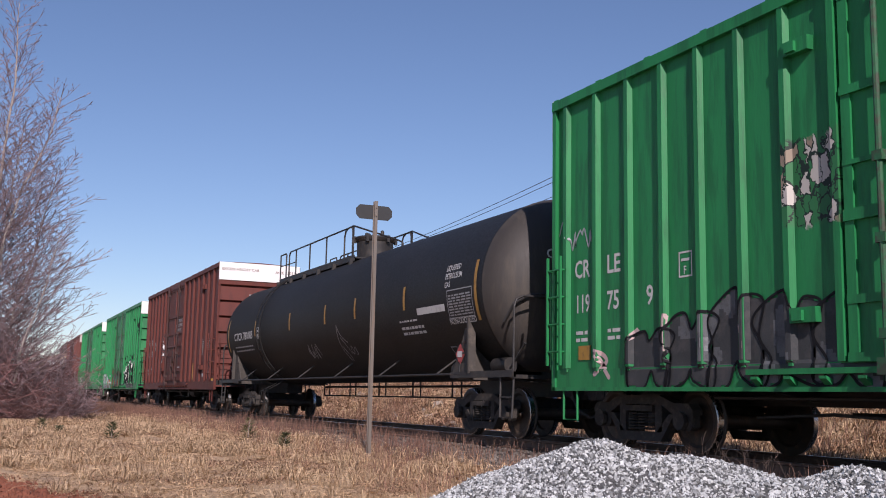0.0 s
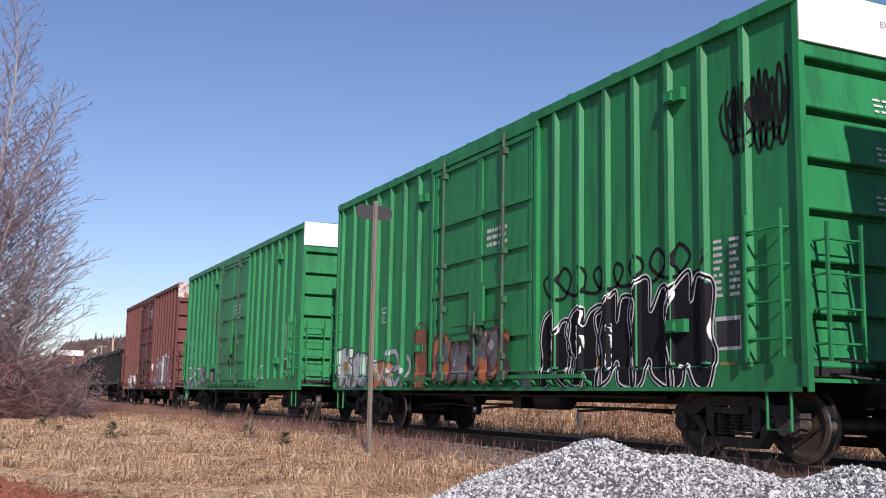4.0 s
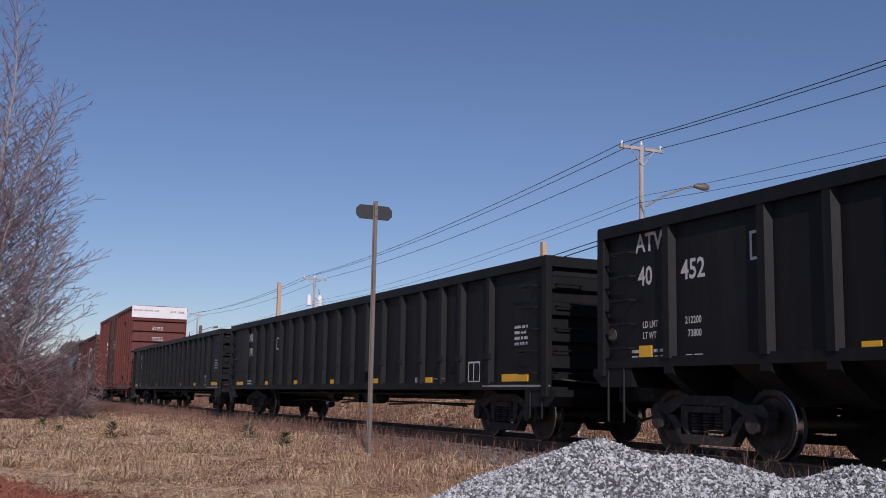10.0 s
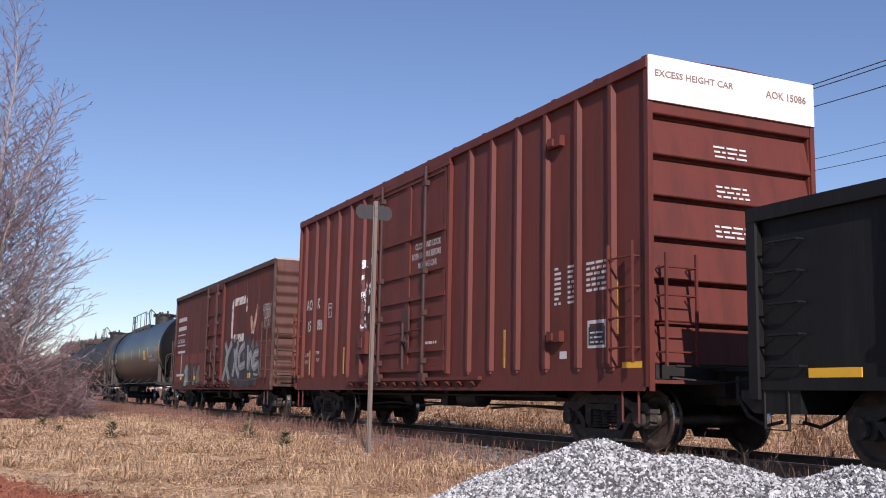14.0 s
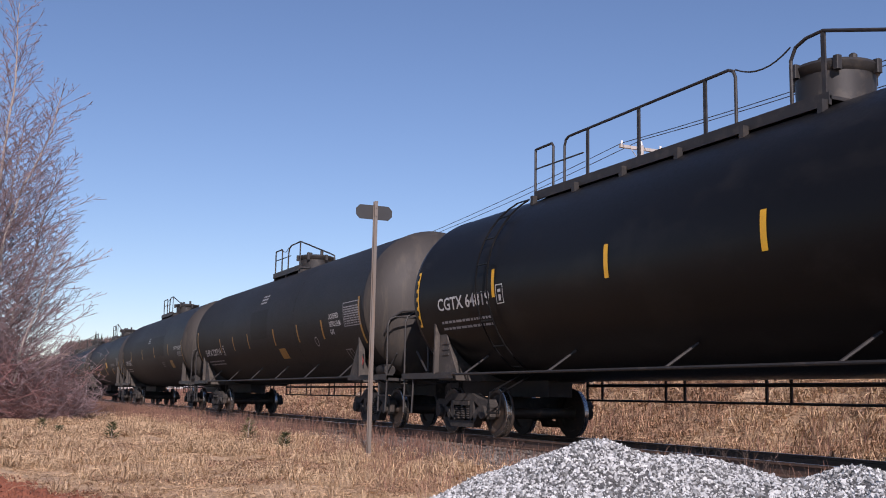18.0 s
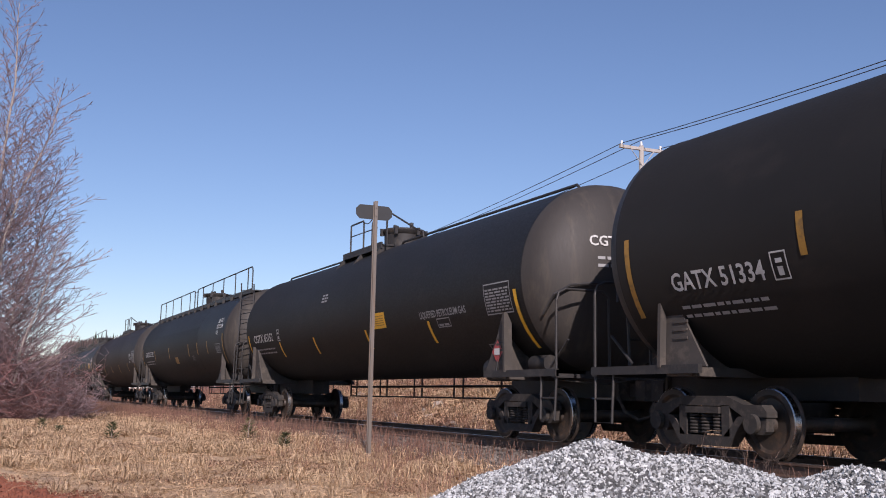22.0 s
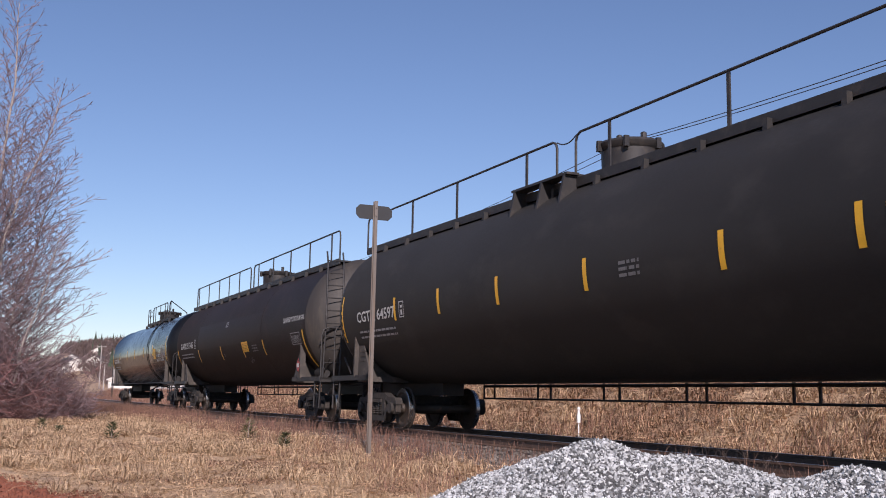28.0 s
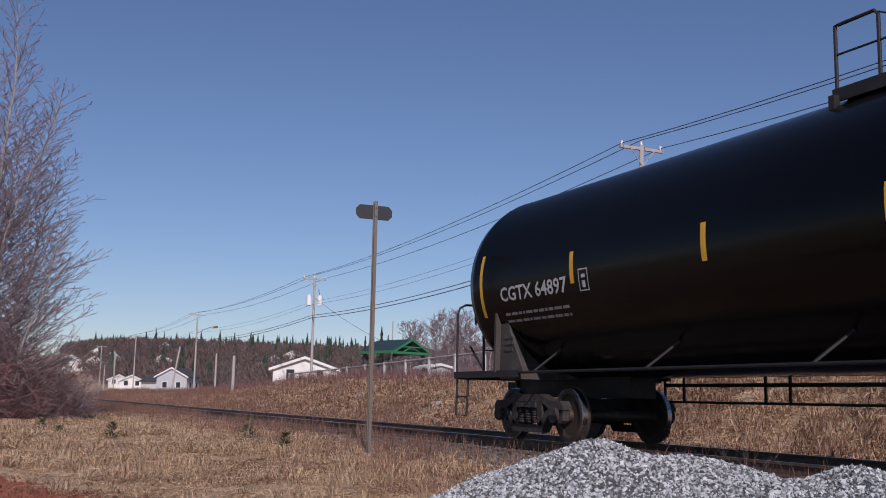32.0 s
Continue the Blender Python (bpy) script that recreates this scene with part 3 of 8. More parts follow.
def bold(car, surf, lines, w, fill, outline, shine, label):
    """Broad sprayed strokes with a dark rim and a thin pale highlight."""
    layers = [[[], []] for _ in range(3)]
    for i, pts in enumerate(lines):
        ribbon(*layers[0], pts, w * 1.5, surf, 0.0005 + 0.0006 * i)
        ribbon(*layers[1], pts, w, surf, 0.006 + 0.0006 * i)
        ribbon(*layers[2], [(a - w * 0.30, b + w * 0.05) for a, b in pts], w * 0.20, surf, 0.012 + 0.0006 * i)
    for (vs, fs), mat, nm in zip(layers, (outline, fill, shine), ("graffiti_outline", "graffiti", "graffiti_highlight")):
        part(nm, raw_mesh(nm, vs, fs, mat), None, car, label if nm == "graffiti" else "")


def loops(rng, x, z, w, h, n):
    """A looping scrawl."""
    out = []
    for i in range(n * 5 + 1):
        q, f = 2 * math.pi * i / 5, i / (n * 5)
        k = 0.7 + 0.6 * rng.random()
        out.append((x + w * f - 0.9 * w / n * math.sin(q) * k * 0.6, z + h * (0.5 + 0.5 * math.cos(q) * k)))
    return out


def scrawl(seed, x, z, w, h, n):
    """A jerky scribbled line within a box."""
    rng = random.Random(seed)
    return [(x + w * (k / n + rng.uniform(-0.12, 0.12)), z + h * (rng.random() if k % 2 else rng.random() ** 2)) for k in range(n + 1)]


def flat_end(off):
    return lambda y, z: (off, y, z)


def box_frame(x, z, w, h, t):
    """Four bars of a stencilled frame."""
    return [((w, t), x, z, 0), ((w, t), x, z + h, 0), ((t, h - t), x, z + t, 0), ((t, h - t), x + w - t, z + t, 0)]


# ---- gondolas ----
def gondola(paint, length, top, bottom, posts, label, group, u, bays=False):
    h = length / 2
    car = thing("gondola_car", label, "railway car", group)
    RUNNING.append((car, u))
    part("floor", box(bmesh.new(), -h + 0.3, h - 0.3, -1.355, 1.355, bottom + 0.05, bottom + 0.15), BLACK_STEEL, car)
    for s in (-1, 1):
        part("side_sheet", box(bmesh.new(), -h + 0.3, h - 0.3, min(s * 1.36, s * 1.385), max(s * 1.36, s * 1.385), bottom + 0.02, top - 0.02), paint, car)
    for s in (-1, 1):
        bm = bmesh.new()
        cbox(bm, -h + 0.18, h - 0.18, min(s * 1.30, s * 1.475), max(s * 1.30, s * 1.475), top - 0.16, top, 0.02)
        part("top_chord", bm, paint, car)
        bm = bmesh.new()
        cbox(bm, -h + 0.25, h - 0.25, min(s * 1.37, s * 1.44), max(s * 1.37, s * 1.44), bottom, bottom + 0.13, 0.01)
        part("side_sill", bm, paint, car)
        for x in posts:
            bm = bmesh.new()
            y0 = 1.384 * s
            w0, w1 = 0.11, 0.06
            lo = [(x - w0, y0, bottom + 0.1), (x - w1, 1.468 * s, bottom + 0.1), (x + w1, 1.468 * s, bottom + 0.1), (x + w0, y0, bottom + 0.1)]
            hi = [(a, b, top - 0.15) for a, b, _ in lo]
            vs = [bm.verts.new(p) for p in lo + hi]
            for i in range(4):
                bm.faces.new((vs[i], vs[(i + 1) % 4], vs[4 + (i + 1) % 4], vs[4 + i]))
            bm.faces.new(vs[:4])
            bm.faces.new(vs[4:])
            if not bays:
                box(bm, x - 0.09, x + 0.09, min(s * 1.44, s * 1.50), max(s * 1.44, s * 1.50), bottom + 0.50, bottom + 0.60)
            part("post", bm, paint, car)
            if bays and abs(x) < h - 1.5:
                bm = bmesh.new()
                prism(bm, [(1.44 * s, bottom), (1.44 * s, bottom - 0.08), (0.9 * s, bottom - 0.46), (0.5 * s, bottom - 0.46), (0.5 * s, bottom)], "x", x - 0.09, x + 0.09)
                part("gusset", bm, paint, car)
    for s in (-1, 1):
        bm = bmesh.new()
        prof = [(h - 0.36, top), (h - 0.22, top), (h - 0.22, top - 0.16), (h - 0.32, top - 0.17)]
        z = top - 0.2
        while z - 0.40 > bottom:
            prof += [(h - 0.30, z - 0.08), (h - 0.21, z - 0.12), (h - 0.21, z - 0.30), (h - 0.30, z - 0.34)]
            z -= 0.40
        prof += [(h - 0.30, bottom), (h - 0.36, bottom)]
        prism(bm, [(s * a, b) for a, b in prof], "y", -1.36, 1.36)
        part("end_wall", bm, paint, car)
        for q in (-1, 1):
            part("corner_post", cbox(bmesh.new(), min(s * (h - 0.34), s * (h - 0.16)), max(s * (h - 0.34), s * (h - 0.16)), min(q * 1.365, q * 1.47), max(q * 1.365, q * 1.47), bottom - 0.1, top - 0.02, 0.02),
                 paint, car)
        for q in (-1, 1):
            for k in range(5):
                z0 = bottom + 0.1 + (top - bottom - 0.35) * k / 5
                part("rung", ladder(bmesh.new(), s * (h - 0.75) - 0.22, q * 1.50, z0, z0 + 0.3, 0.45, "x", 1, q * 0.10, stiles=False), paint, car)
                part("rung", ladder(bmesh.new(), s * (h - 0.12), q * 1.08 - 0.22, z0, z0 + 0.3, 0.44, "y", 1, s * 0.12, stiles=False), paint, car)
            bm = bmesh.new()
            stirrup(bm, s * (h - 0.55), q * 1.42, bottom + 0.05)
            part("step", bm, paint, car)
        bm = bmesh.new()
        box(bm, min(s * (h - 0.9), s * h), max(s * (h - 0.9), s * h), -0.38, 0.38, 0.62, bottom + 0.1)
        prism(bm, [(s * (h - 0.2), bottom - 0.25), (s * h, bottom - 0.1), (s * h, bottom), (s * (h - 0.9), bottom), (s * (h - 0.9), bottom - 0.25)], "y", -1.42, 1.42)
        part("end_sill", bm, paint, car)
    if bays:
        bm = bmesh.new()
        prism(bm, [(-1.3, bottom + 0.06), (1.3, bottom + 0.06), (0.62, bottom - 0.42), (-0.62, bottom - 0.42)], "x", -h + 2.6, h - 2.6)
        part("floor_trough", bm, BLACK_STEEL, car)
        bm = bmesh.new()
        box(bm, -h + 0.3, h - 0.3, -0.2, 0.2, 0.62, 0.98)
        box(bm, -0.45, 0.45, -0.95, -0.45, 0.36, 0.78)
        rod(bm, [(-5.0, -0.9, 0.62), (5.0, -0.9, 0.6)], 0.02, 6)
        part("brake_gear", bm, BLACK_STEEL, car, "dark brake reservoir, pipes and rods", True)
    else:
        underframe(car, h, bottom + 0.05, BLACK_STEEL)
    couplers(car, h + 0.02)
    for s in (1, -1):
        truck(car, s * (h - (1.92 if bays else 2.25)))
    return car


# ---- tank cars ----
def tank_car(paint, label, group, u, half=9.05, radius=1.55, axis=2.62, dome_x=0.0, steel=None, stripes=(), stripe_mat=None, end_ladder=False,
             platform=(-2.6, 1.6), rails=(), loop=None, gate=None, two_rails=False, side_ladders=(), head=None, ladder_mat=None,
             side_rail=True, bracket="gusset", chain=None, top_pipe=False, seams=()):
    """A tank car: the barrel runs from -half to half; platform: the ends of the walkway on top."""
    steel = steel or paint
    car = thing("tank_car", label, "railway car", group)
    RUNNING.append((car, u))
    R, zc, dish = radius, axis, 0.75
    prof = [(-half + dish * (1 - math.cos(math.pi / 2 * k / 8)), R * max(0.03, math.sin(math.pi / 2 * k / 8))) for k in range(9)]
    mids = [(-half + dish + 0.02, R + 0.006), (-half + dish + 0.10, R + 0.006), (-half + dish + 0.12, R)]
    body = mids + [(-3.0, R), (0.0, R), (3.0, R)] + [(-a, r) for a, r in mids[::-1]]
    bm = bmesh.new()
    lathe(bm, body, "x", 64, (0, 0, zc))
    part("barrel", bm, paint, car, "welded cylindrical tank", True)
    for e in (1, -1):
        bm = bmesh.new()
        lathe(bm, [(-e * a, r) for a, r in prof + [mids[0]]], "x", 64, (0, 0, zc))
        part("tank_head", bm, head or paint, car, "dished tank end", True)

    for x in seams:
        bm = bmesh.new()
        lathe(bm, [(x - 0.03, R - 0.01), (x - 0.022, R + 0.0025), (x + 0.022, R + 0.0025), (x + 0.03, R - 0.01)], "x", 64, (0, 0, zc))
        part("weld_seam", bm, paint, car, "", True)

    def on(x, a, out=0.0):
        """A point on the barrel: a is the angle up from level on the near side."""
        return Vector((x, -(R + out) * math.cos(a), zc + (R + out) * math.sin(a)))

    # manway housing
    bm = bmesh.new()
    zt = zc + R
    lid = zt + (0.10 if bracket == "tab" else 0.0)
    lathe(bm, [(zt - 0.15, 0.45), (lid + 0.30, 0.47), (lid + 0.34, 0.51), (lid + 0.40, 0.53), (lid + 0.44, 0.50), (lid + 0.47, 0.30), (lid + 0.48, 0.1)], "z", 24, (dome_x, 0, 0))
    manway = part("manway", bm, steel, car, "round valve housing on top of the tank", True)
    for k in range(6):
        q = 2 * math.pi * k / 6 + 0.3
        c, d = dome_x + 0.53 * math.cos(q), 0.53 * math.sin(q)
        part("clamp", cbox(bmesh.new(), c - 0.04, c + 0.04, d - 0.04, d + 0.04, lid + 0.28, lid + 0.45), steel, manway)
    for c, d, tall in ((-0.2, -0.1, 0.10), (0.18, 0.12, 0.14), (0.05, -0.25, 0.07)):
        part("valve", lathe(bmesh.new(), [(lid + 0.46, 0.05), (lid + 0.46 + tall, 0.05), (lid + 0.48 + tall, 0.02)], "z", 8, (dome_x + c, d, 0)), steel, manway)
    # walkway on the near side of the top, with its rail
    p0, p1 = platform
    zp = zt - (0.06 if bracket == "tab" else 0.0)
    ys = 0.78
    bm = bmesh.new()
    box(bm, p0, p1, -ys - 0.02, -0.46, zp - 0.05, zp - 0.01)
    box(bm, p0, p1, -ys - 0.035, -ys + 0.005, zp - 0.12, zp + 0.03)
    part("walkway", bm, steel, car, "grating walkway along the tank top")
    n = max(2, round((p1 - p0) / 1.25))
    for k in range(n + 1):
        x = p0 + 0.06 + (p1 - p0 - 0.12) * k / n
        if abs(x) > half - 0.8:
            continue
        bm = bmesh.new()
        zlow = zc + math.sqrt(R * R - 1.08 ** 2) - 0.04
        if bracket == "tab":
            box(bm, x - 0.04, x + 0.04, -ys - 0.12, -ys - 0.03, zp - 0.30, zp - 0.06)
        elif bracket == "thin":
            prism(bm, [(-0.45, zp - 0.05), (-ys, zp - 0.05), (-ys - 0.04, zp - 0.26), (-0.74, zp - 0.24)], "x", x - 0.02, x + 0.02)
        else:
            prism(bm, [(-0.45, zp - 0.05), (-ys, zp - 0.05), (-1.09, zlow), (-0.95, zlow)], "x", x - 0.025, x + 0.025)
        part("bracket", bm, steel, car)
    height = zt - zp + 0.70

    def posts(bm, xs, y, z0, z1):
        for x in xs:
            box(bm, x - 0.03, x + 0.03, y - 0.012, y + 0.012, z0 - 0.1, z1)

    for s in ((-1, 1) if two_rails else (-1,)):
        y = s * (ys + 0.01)
        for xs in rails:
            bm = bmesh.new()
            lo, hi, c, zr = xs[0], xs[-1], 0.13, zp + height
            rod(bm, [(lo, y, zp - 0.1), (lo, y, zr - c), (lo + c * 0.3, y, zr - c * 0.3), (lo + c, y, zr), (hi - c, y, zr), (hi - c * 0.3, y, zr - c * 0.3), (hi, y, zr - c), (hi, y, zp - 0.1)], 0.022, 8)
            posts(bm, xs[1:-1], y, zp, zr)
            part("guard_rail", bm, steel, car)
        if loop:
            l0, lp, l1 = loop
            bm = bmesh.new()
            zr = zp + height
            rod(bm, [(l0, y, zp - 0.06), (l0, y, zr - 0.2), (l0 + 0.08, y, zr - 0.06), (l0 + 0.25, y, zr), (lp, y, zr + 0.01), (l1 - 0.3, y * 0.75, zp + 0.14), (l1 - 0.05, y * 0.68, zp + 0.05), (l1, y * 0.66, zp - 0.16)], 0.022, 8)
            posts(bm, [lp], y, zp, zr)
            part("guard_rail", bm, steel, car)
        if gate:
            bm = bmesh.new()
            g0, g1 = gate
            rod(bm, [(g0, y, zp - 0.06), (g0, y, zp + height), (g0 + 0.05, y, zp + height), (g1 - 0.05, y, zp + height), (g1, y, zp + height - 0.06), (g1, y, zp - 0.06)], 0.022, 8)
            rod(bm, [(g0, y, zp + 0.42), (g1 + 0.9, y, zp + 0.40)], 0.014, 6)
            part("guard_rail", bm, steel, car)
    if chain:
        a, b = chain
        y = -ys - 0.01
        part("safety_chain", rod(bmesh.new(), [(a + (b - a) * k / 8, y, zp + height - 0.03 - 0.55 * (b - a) * (k / 8) * (1 - k / 8)) for k in range(9)], 0.011, 5), steel, car, "sagging safety chain")
    if top_pipe:
        bm = bmesh.new()
        for a, b in ((-half + 1.0, p0), (p1, half - 1.0)):
            rod(bm, [(a, -0.30, zt - 0.06), (a + 0.12, -0.30, zt + 0.05), (b - 0.12, -0.30, zt + 0.05), (b, -0.30, zt - 0.06)], 0.028, 6)
        part("top_pipe", bm, steel, car, "thin pipe along the tank top")
    for x in side_ladders:
        bm = bmesh.new()
        arc = [on(0, radians(a), 0.09) for a in range(58, -66, -8)]
        for dx in (-0.2, 0.2):
            rod(bm, [(x + dx, p.y, p.z) for p in arc] + [(x + dx, -1.40, 0.75), (x + dx, -1.44, 0.42)], 0.016, 6)
        for k in range(0, len(arc), 2):
            rod(bm, [(x - 0.2, arc[k].y, arc[k].z), (x + 0.2, arc[k].y, arc[k].z)], 0.013, 6)
        rod(bm, [(x - 0.2, -1.44, 0.42), (x + 0.2, -1.44, 0.42)], 0.016, 6)
        part("side_ladder", bm, ladder_mat or steel, car, "steel ladder down the side of the tank")
    # stub sills, saddles, end decks
    zs = 1.06
    for e in (1, -1):
        bm = bmesh.new()
        box(bm, min(e * (half - 3.4), e * half), max(e * (half - 3.4), e * half), -0.24, 0.24, 0.70, 1.08)
        part("stub_sill", bm, BLACK_STEEL, car)
        bm = bmesh.new()
        xb = e * (half - 1.72)
        for s in (-1, 1):
            prism(bm, [(s * 0.25, 0.98), (s * 1.36, 0.98), (s * 1.37, 1.12), (s * 1.38, zc - 0.62), (s * 1.20, zc - 0.95), (s * 0.25, zc - R + 0.1)], "x", xb - 0.03, xb + 0.03)
            y0, y1 = min(s * 1.38, s * 1.41), max(s * 1.38, s * 1.41)
            prism(bm, [(xb - e * 0.50, 1.08), (xb + e * 0.34, 1.08), (xb + e * 0.30, 2.02), (xb + e * 0.12, 2.10), (xb + e * 0.02, 1.92), (xb - e * 0.10, 1.66)], "y", y0, y1)
            prism(bm, [(xb + e * 0.28, 1.08), (xb + e * 0.34, 1.08), (xb + e * 0.30, 2.04), (xb + e * 0.24, 2.04)], "y", min(s * 1.36, s * 1.50), max(s * 1.36, s * 1.50))
            for z in (1.42, 1.52, 1.62):
                box(bm, xb - 0.10, xb + 0.16, min(s * 1.40, s * 1.425), max(s * 1.40, s * 1.425), z, z + 0.035)
        box(bm, xb - 0.25, xb + 0.25, -1.42, 1.42, 0.97, 1.08)
        part("saddle", bm, SADDLE_STEEL, car, "dusty steel saddle plates under the tank end")
        bm = bmesh.new()
        x0, x1 = half - 0.75, half + 0.14
        for s in (-1, 1):
            box(bm, min(e * x0, e * x1), max(e * x0, e * x1), min(s * 0.95, s * 1.46), max(s * 0.95, s * 1.46), zs - 0.02, zs + 0.03)
            box(bm, min(e * (half - 2.15), e * x1), max(e * (half - 2.15), e * x1), s * 1.45 - 0.03, s * 1.45 + 0.03, zs - 0.06, zs + 0.05)
        box(bm, min(e * (x1 - 0.12), e * x1), max(e * (x1 - 0.12), e * x1), -1.46, 1.46, zs - 0.08, zs + 0.03)
        part("end_deck", bm, steel, car)
        for s in (-1, 1):
            bm = bmesh.new()
            xr = e * (half + 0.10)
            rod(bm, [(xr, s * 1.44, zs), (xr, s * 1.44, 2.12), (xr, s * 1.40, 2.24), (xr, s * 1.28, 2.30), (xr, s * 0.62, 2.30), (xr, s * 0.52, 2.2), (xr, s * 0.5, zs)], 0.021, 8)
            part("end_rail", bm, steel, car)
            bm = bmesh.new()
            xe = e * (half - 0.12)
            rod(bm, [(xe - 0.22, s * 1.43, zs), (xe - 0.20, s * 1.45, 0.36), (xe + 0.20, s * 1.45, 0.36), (xe + 0.22, s * 1.43, zs)], 0.02, 6)
            rod(bm, [(xe - 0.21, s * 1.44, 0.68), (xe + 0.21, s * 1.44, 0.68)], 0.016, 6)
            part("step", bm, steel, car)
            bm = bmesh.new()
            rod(bm, [(e * (half - 0.45), s * 1.2, 1.15), (e * (half + 0.05), s * 1.2, 1.55)], 0.02, 6)
            part("deck_brace", bm, steel, car)
    for e in (1, -1):
        arc = [(-1.34, -0.66), (-1.26, -0.36), (-1.05, -0.22), (-0.5, -0.16), (0.0, -0.15), (0.5, -0.16), (1.05, -0.22), (1.26, -0.36), (1.34, -0.66)]
        pts = [(e * (half - dish + dish * math.sqrt(max(0, 1 - (y * y + z * z) / (R * R))) + 0.09), y, zc + z) for y, z in arc]
        part("grab_rail", rod(bmesh.new(), pts, 0.024, 6), steel, car)
    bm = bmesh.new()
    xs = -half - 0.14
    for y in (-0.98, -0.62):
        rod(bm, [(xs + 0.30, y - 0.06, zs), (xs + 0.12, y, 2.62)], 0.022, 6)
    for z in (1.5, 1.9, 2.3):
        rod(bm, [(xs + 0.24, -1.03, z), (xs + 0.24, -0.65, z)], 0.014, 6)
    box(bm, xs - 0.04, xs + 0.34, -1.04, -0.40, 2.60, 2.66)
    rod(bm, [(xs + 0.2, -0.48, zs), (xs + 0.2, -0.48, 3.12)], 0.03, 6)
    stand = part("brake_stand", bm, steel, car, "brake platform on slanting uprights")
    bm = bmesh.new()
    ring = [(xs + 0.12, -0.48 + 0.27 * math.cos(q * math.pi / 8), 2.98 + 0.27 * math.sin(q * math.pi / 8)) for q in range(17)]
    rod(bm, ring, 0.018, 6)
    for q in range(3):
        c, d = 0.27 * math.cos(q * 2.094 + 0.5), 0.27 * math.sin(q * 2.094 + 0.5)
        rod(bm, [(xs + 0.12, -0.48, 2.98), (xs + 0.12, -0.48 + c, 2.98 + d)], 0.012, 5)
    part("brake_wheel", bm, steel, stand, "spoked hand brake wheel")
    # running rails low on both sides
    lim = half - 2.1
    for s in (-1, 1) if side_rail else ():
        bm = bmesh.new()
        rod(bm, [(-lim - 0.4, s * 1.46, 1.07), (lim + 0.4, s * 1.46, 1.07)], 0.022, 8)
        for k in range(6):
            x = -lim + 0.6 + (2 * lim - 1.2) * k / 5
            a = radians(-47)
            q = on(x + 0.12, a, 0.0)
            rod(bm, [(x - 0.1, s * 1.46, 1.07), (q.x, -s * q.y, q.z)], 0.02, 6)
        part("side_rail", bm, steel, car)
    bm = bmesh.new()
    for z in (0.93, 0.66):
        rod(bm, [(-lim, 1.40, z), (lim, 1.40, z)], 0.02 if z < 0.8 else 0.03, 6)
    k = 0
    x = -lim
    while x < lim:
        box(bm, x - 0.02, x + 0.02, 1.385, 1.415, 0.64, 1.25)
        x += (0.5, 1.9)[k % 2]
        k += 1
    part("brake_pipe", bm, BLACK_STEEL, car, "dark brake pipe on hangers under the tank", True)
    bm = bmesh.new()
    lathe(bm, [(-0.5, 0.1), (-0.42, 0.2), (0.42, 0.2), (0.5, 0.1)], "x", 14, (half - 2.3, -1.0, 1.15))
    part("brake_reservoir", bm, BLACK_STEEL, car, "small air reservoir beside the saddle", True)
    part("brake_cylinder", lathe(bmesh.new(), [(-0.25, 0.13), (0.25, 0.13)], "x", 12, (half - 0.95, -1.05, 1.22)), steel, car, "", True)
    if end_ladder:
        bm = bmesh.new()
        xl = half - 0.42
        y0 = -0.80
        top = zt + 0.1
        for y in (y0, y0 - 0.42):
            rod(bm, [(half + 0.06, y - 0.15, zs), (half + 0.05, y - 0.1, 2.6), (xl + 0.16, y, zt - 0.25), (xl - 0.1, y + 0.05, top)], 0.022, 6)
        for k in range(9):
            z = 1.45 + k * 0.32
            f = min(1, max(0, (z - 2.6) / (zt - 0.25 - 2.6)))
            x = half + 0.05 + (xl + 0.11 - half) * f
            y = y0 - 0.12 + 0.1 * f
            rod(bm, [(x, y, z), (x, y - 0.42, z)], 0.014, 6)
        part("end_ladder", bm, steel, car, "steel ladder up the tank end")
    # reflective strips
    for x, a, ln in stripes:
        verts, faces = [], []
        k = 6
        for i in range(k + 1):
            q = a + (ln / R) * (i / k - 0.5)
            verts += [on(x - 0.05, q, 0.006), on(x + 0.05, q, 0.006)]
        faces = [(2 * i, 2 * i + 1, 2 * i + 3, 2 * i + 2) for i in range(k)]
        part("reflector", raw_mesh("reflector", verts, faces, stripe_mat or YELLOW), None, car, "yellow reflective strip")
    couplers(car, half - 0.02)
    for e in (1, -1):
        truck(car, e * (half - 1.72))
    return car, lambda x, z, out=0.006: on(x, z / R, out)


def placard(car, surf, x, z, size=0.19):
    rows = [-1 + 0.25 * i for i in range(9)]
    vs = [(size * (1 - abs(q)) * e, size * q) for q in rows for e in (-1, 1)]
    part("placard", raw_mesh("placard", [surf(x + a, z + b) for a, b in vs], [(2 * i, 2 * i + 1, 2 * i + 3, 2 * i + 2) for i in range(8)], RED_INK), None, car, "red diamond hazard placard")
    w = size * 0.5
    write(car, [((2 * w, size * 0.55), x - w, z - size * 0.27, 0)], lambda a, b: surf(a, b, 0.010), WHITE_INK, "placard_panel")


# ---- the ground ----
def smooth(a, b, v):
    q = min(1.0, max(0.0, (v - a) / (b - a)))
    return q * q * (3 - 2 * q)


def track_bend(x):
    """How far the line has swung from straight, and its slope, at x."""
    if x > -30:
        return 0.0, 0.0
    if x > -170:
        return 0.00021 * (x + 30) ** 2, 0.00042 * (x + 30)
    return 0.00021 * 140 ** 2 - 0.0588 * (x + 170), -0.0588


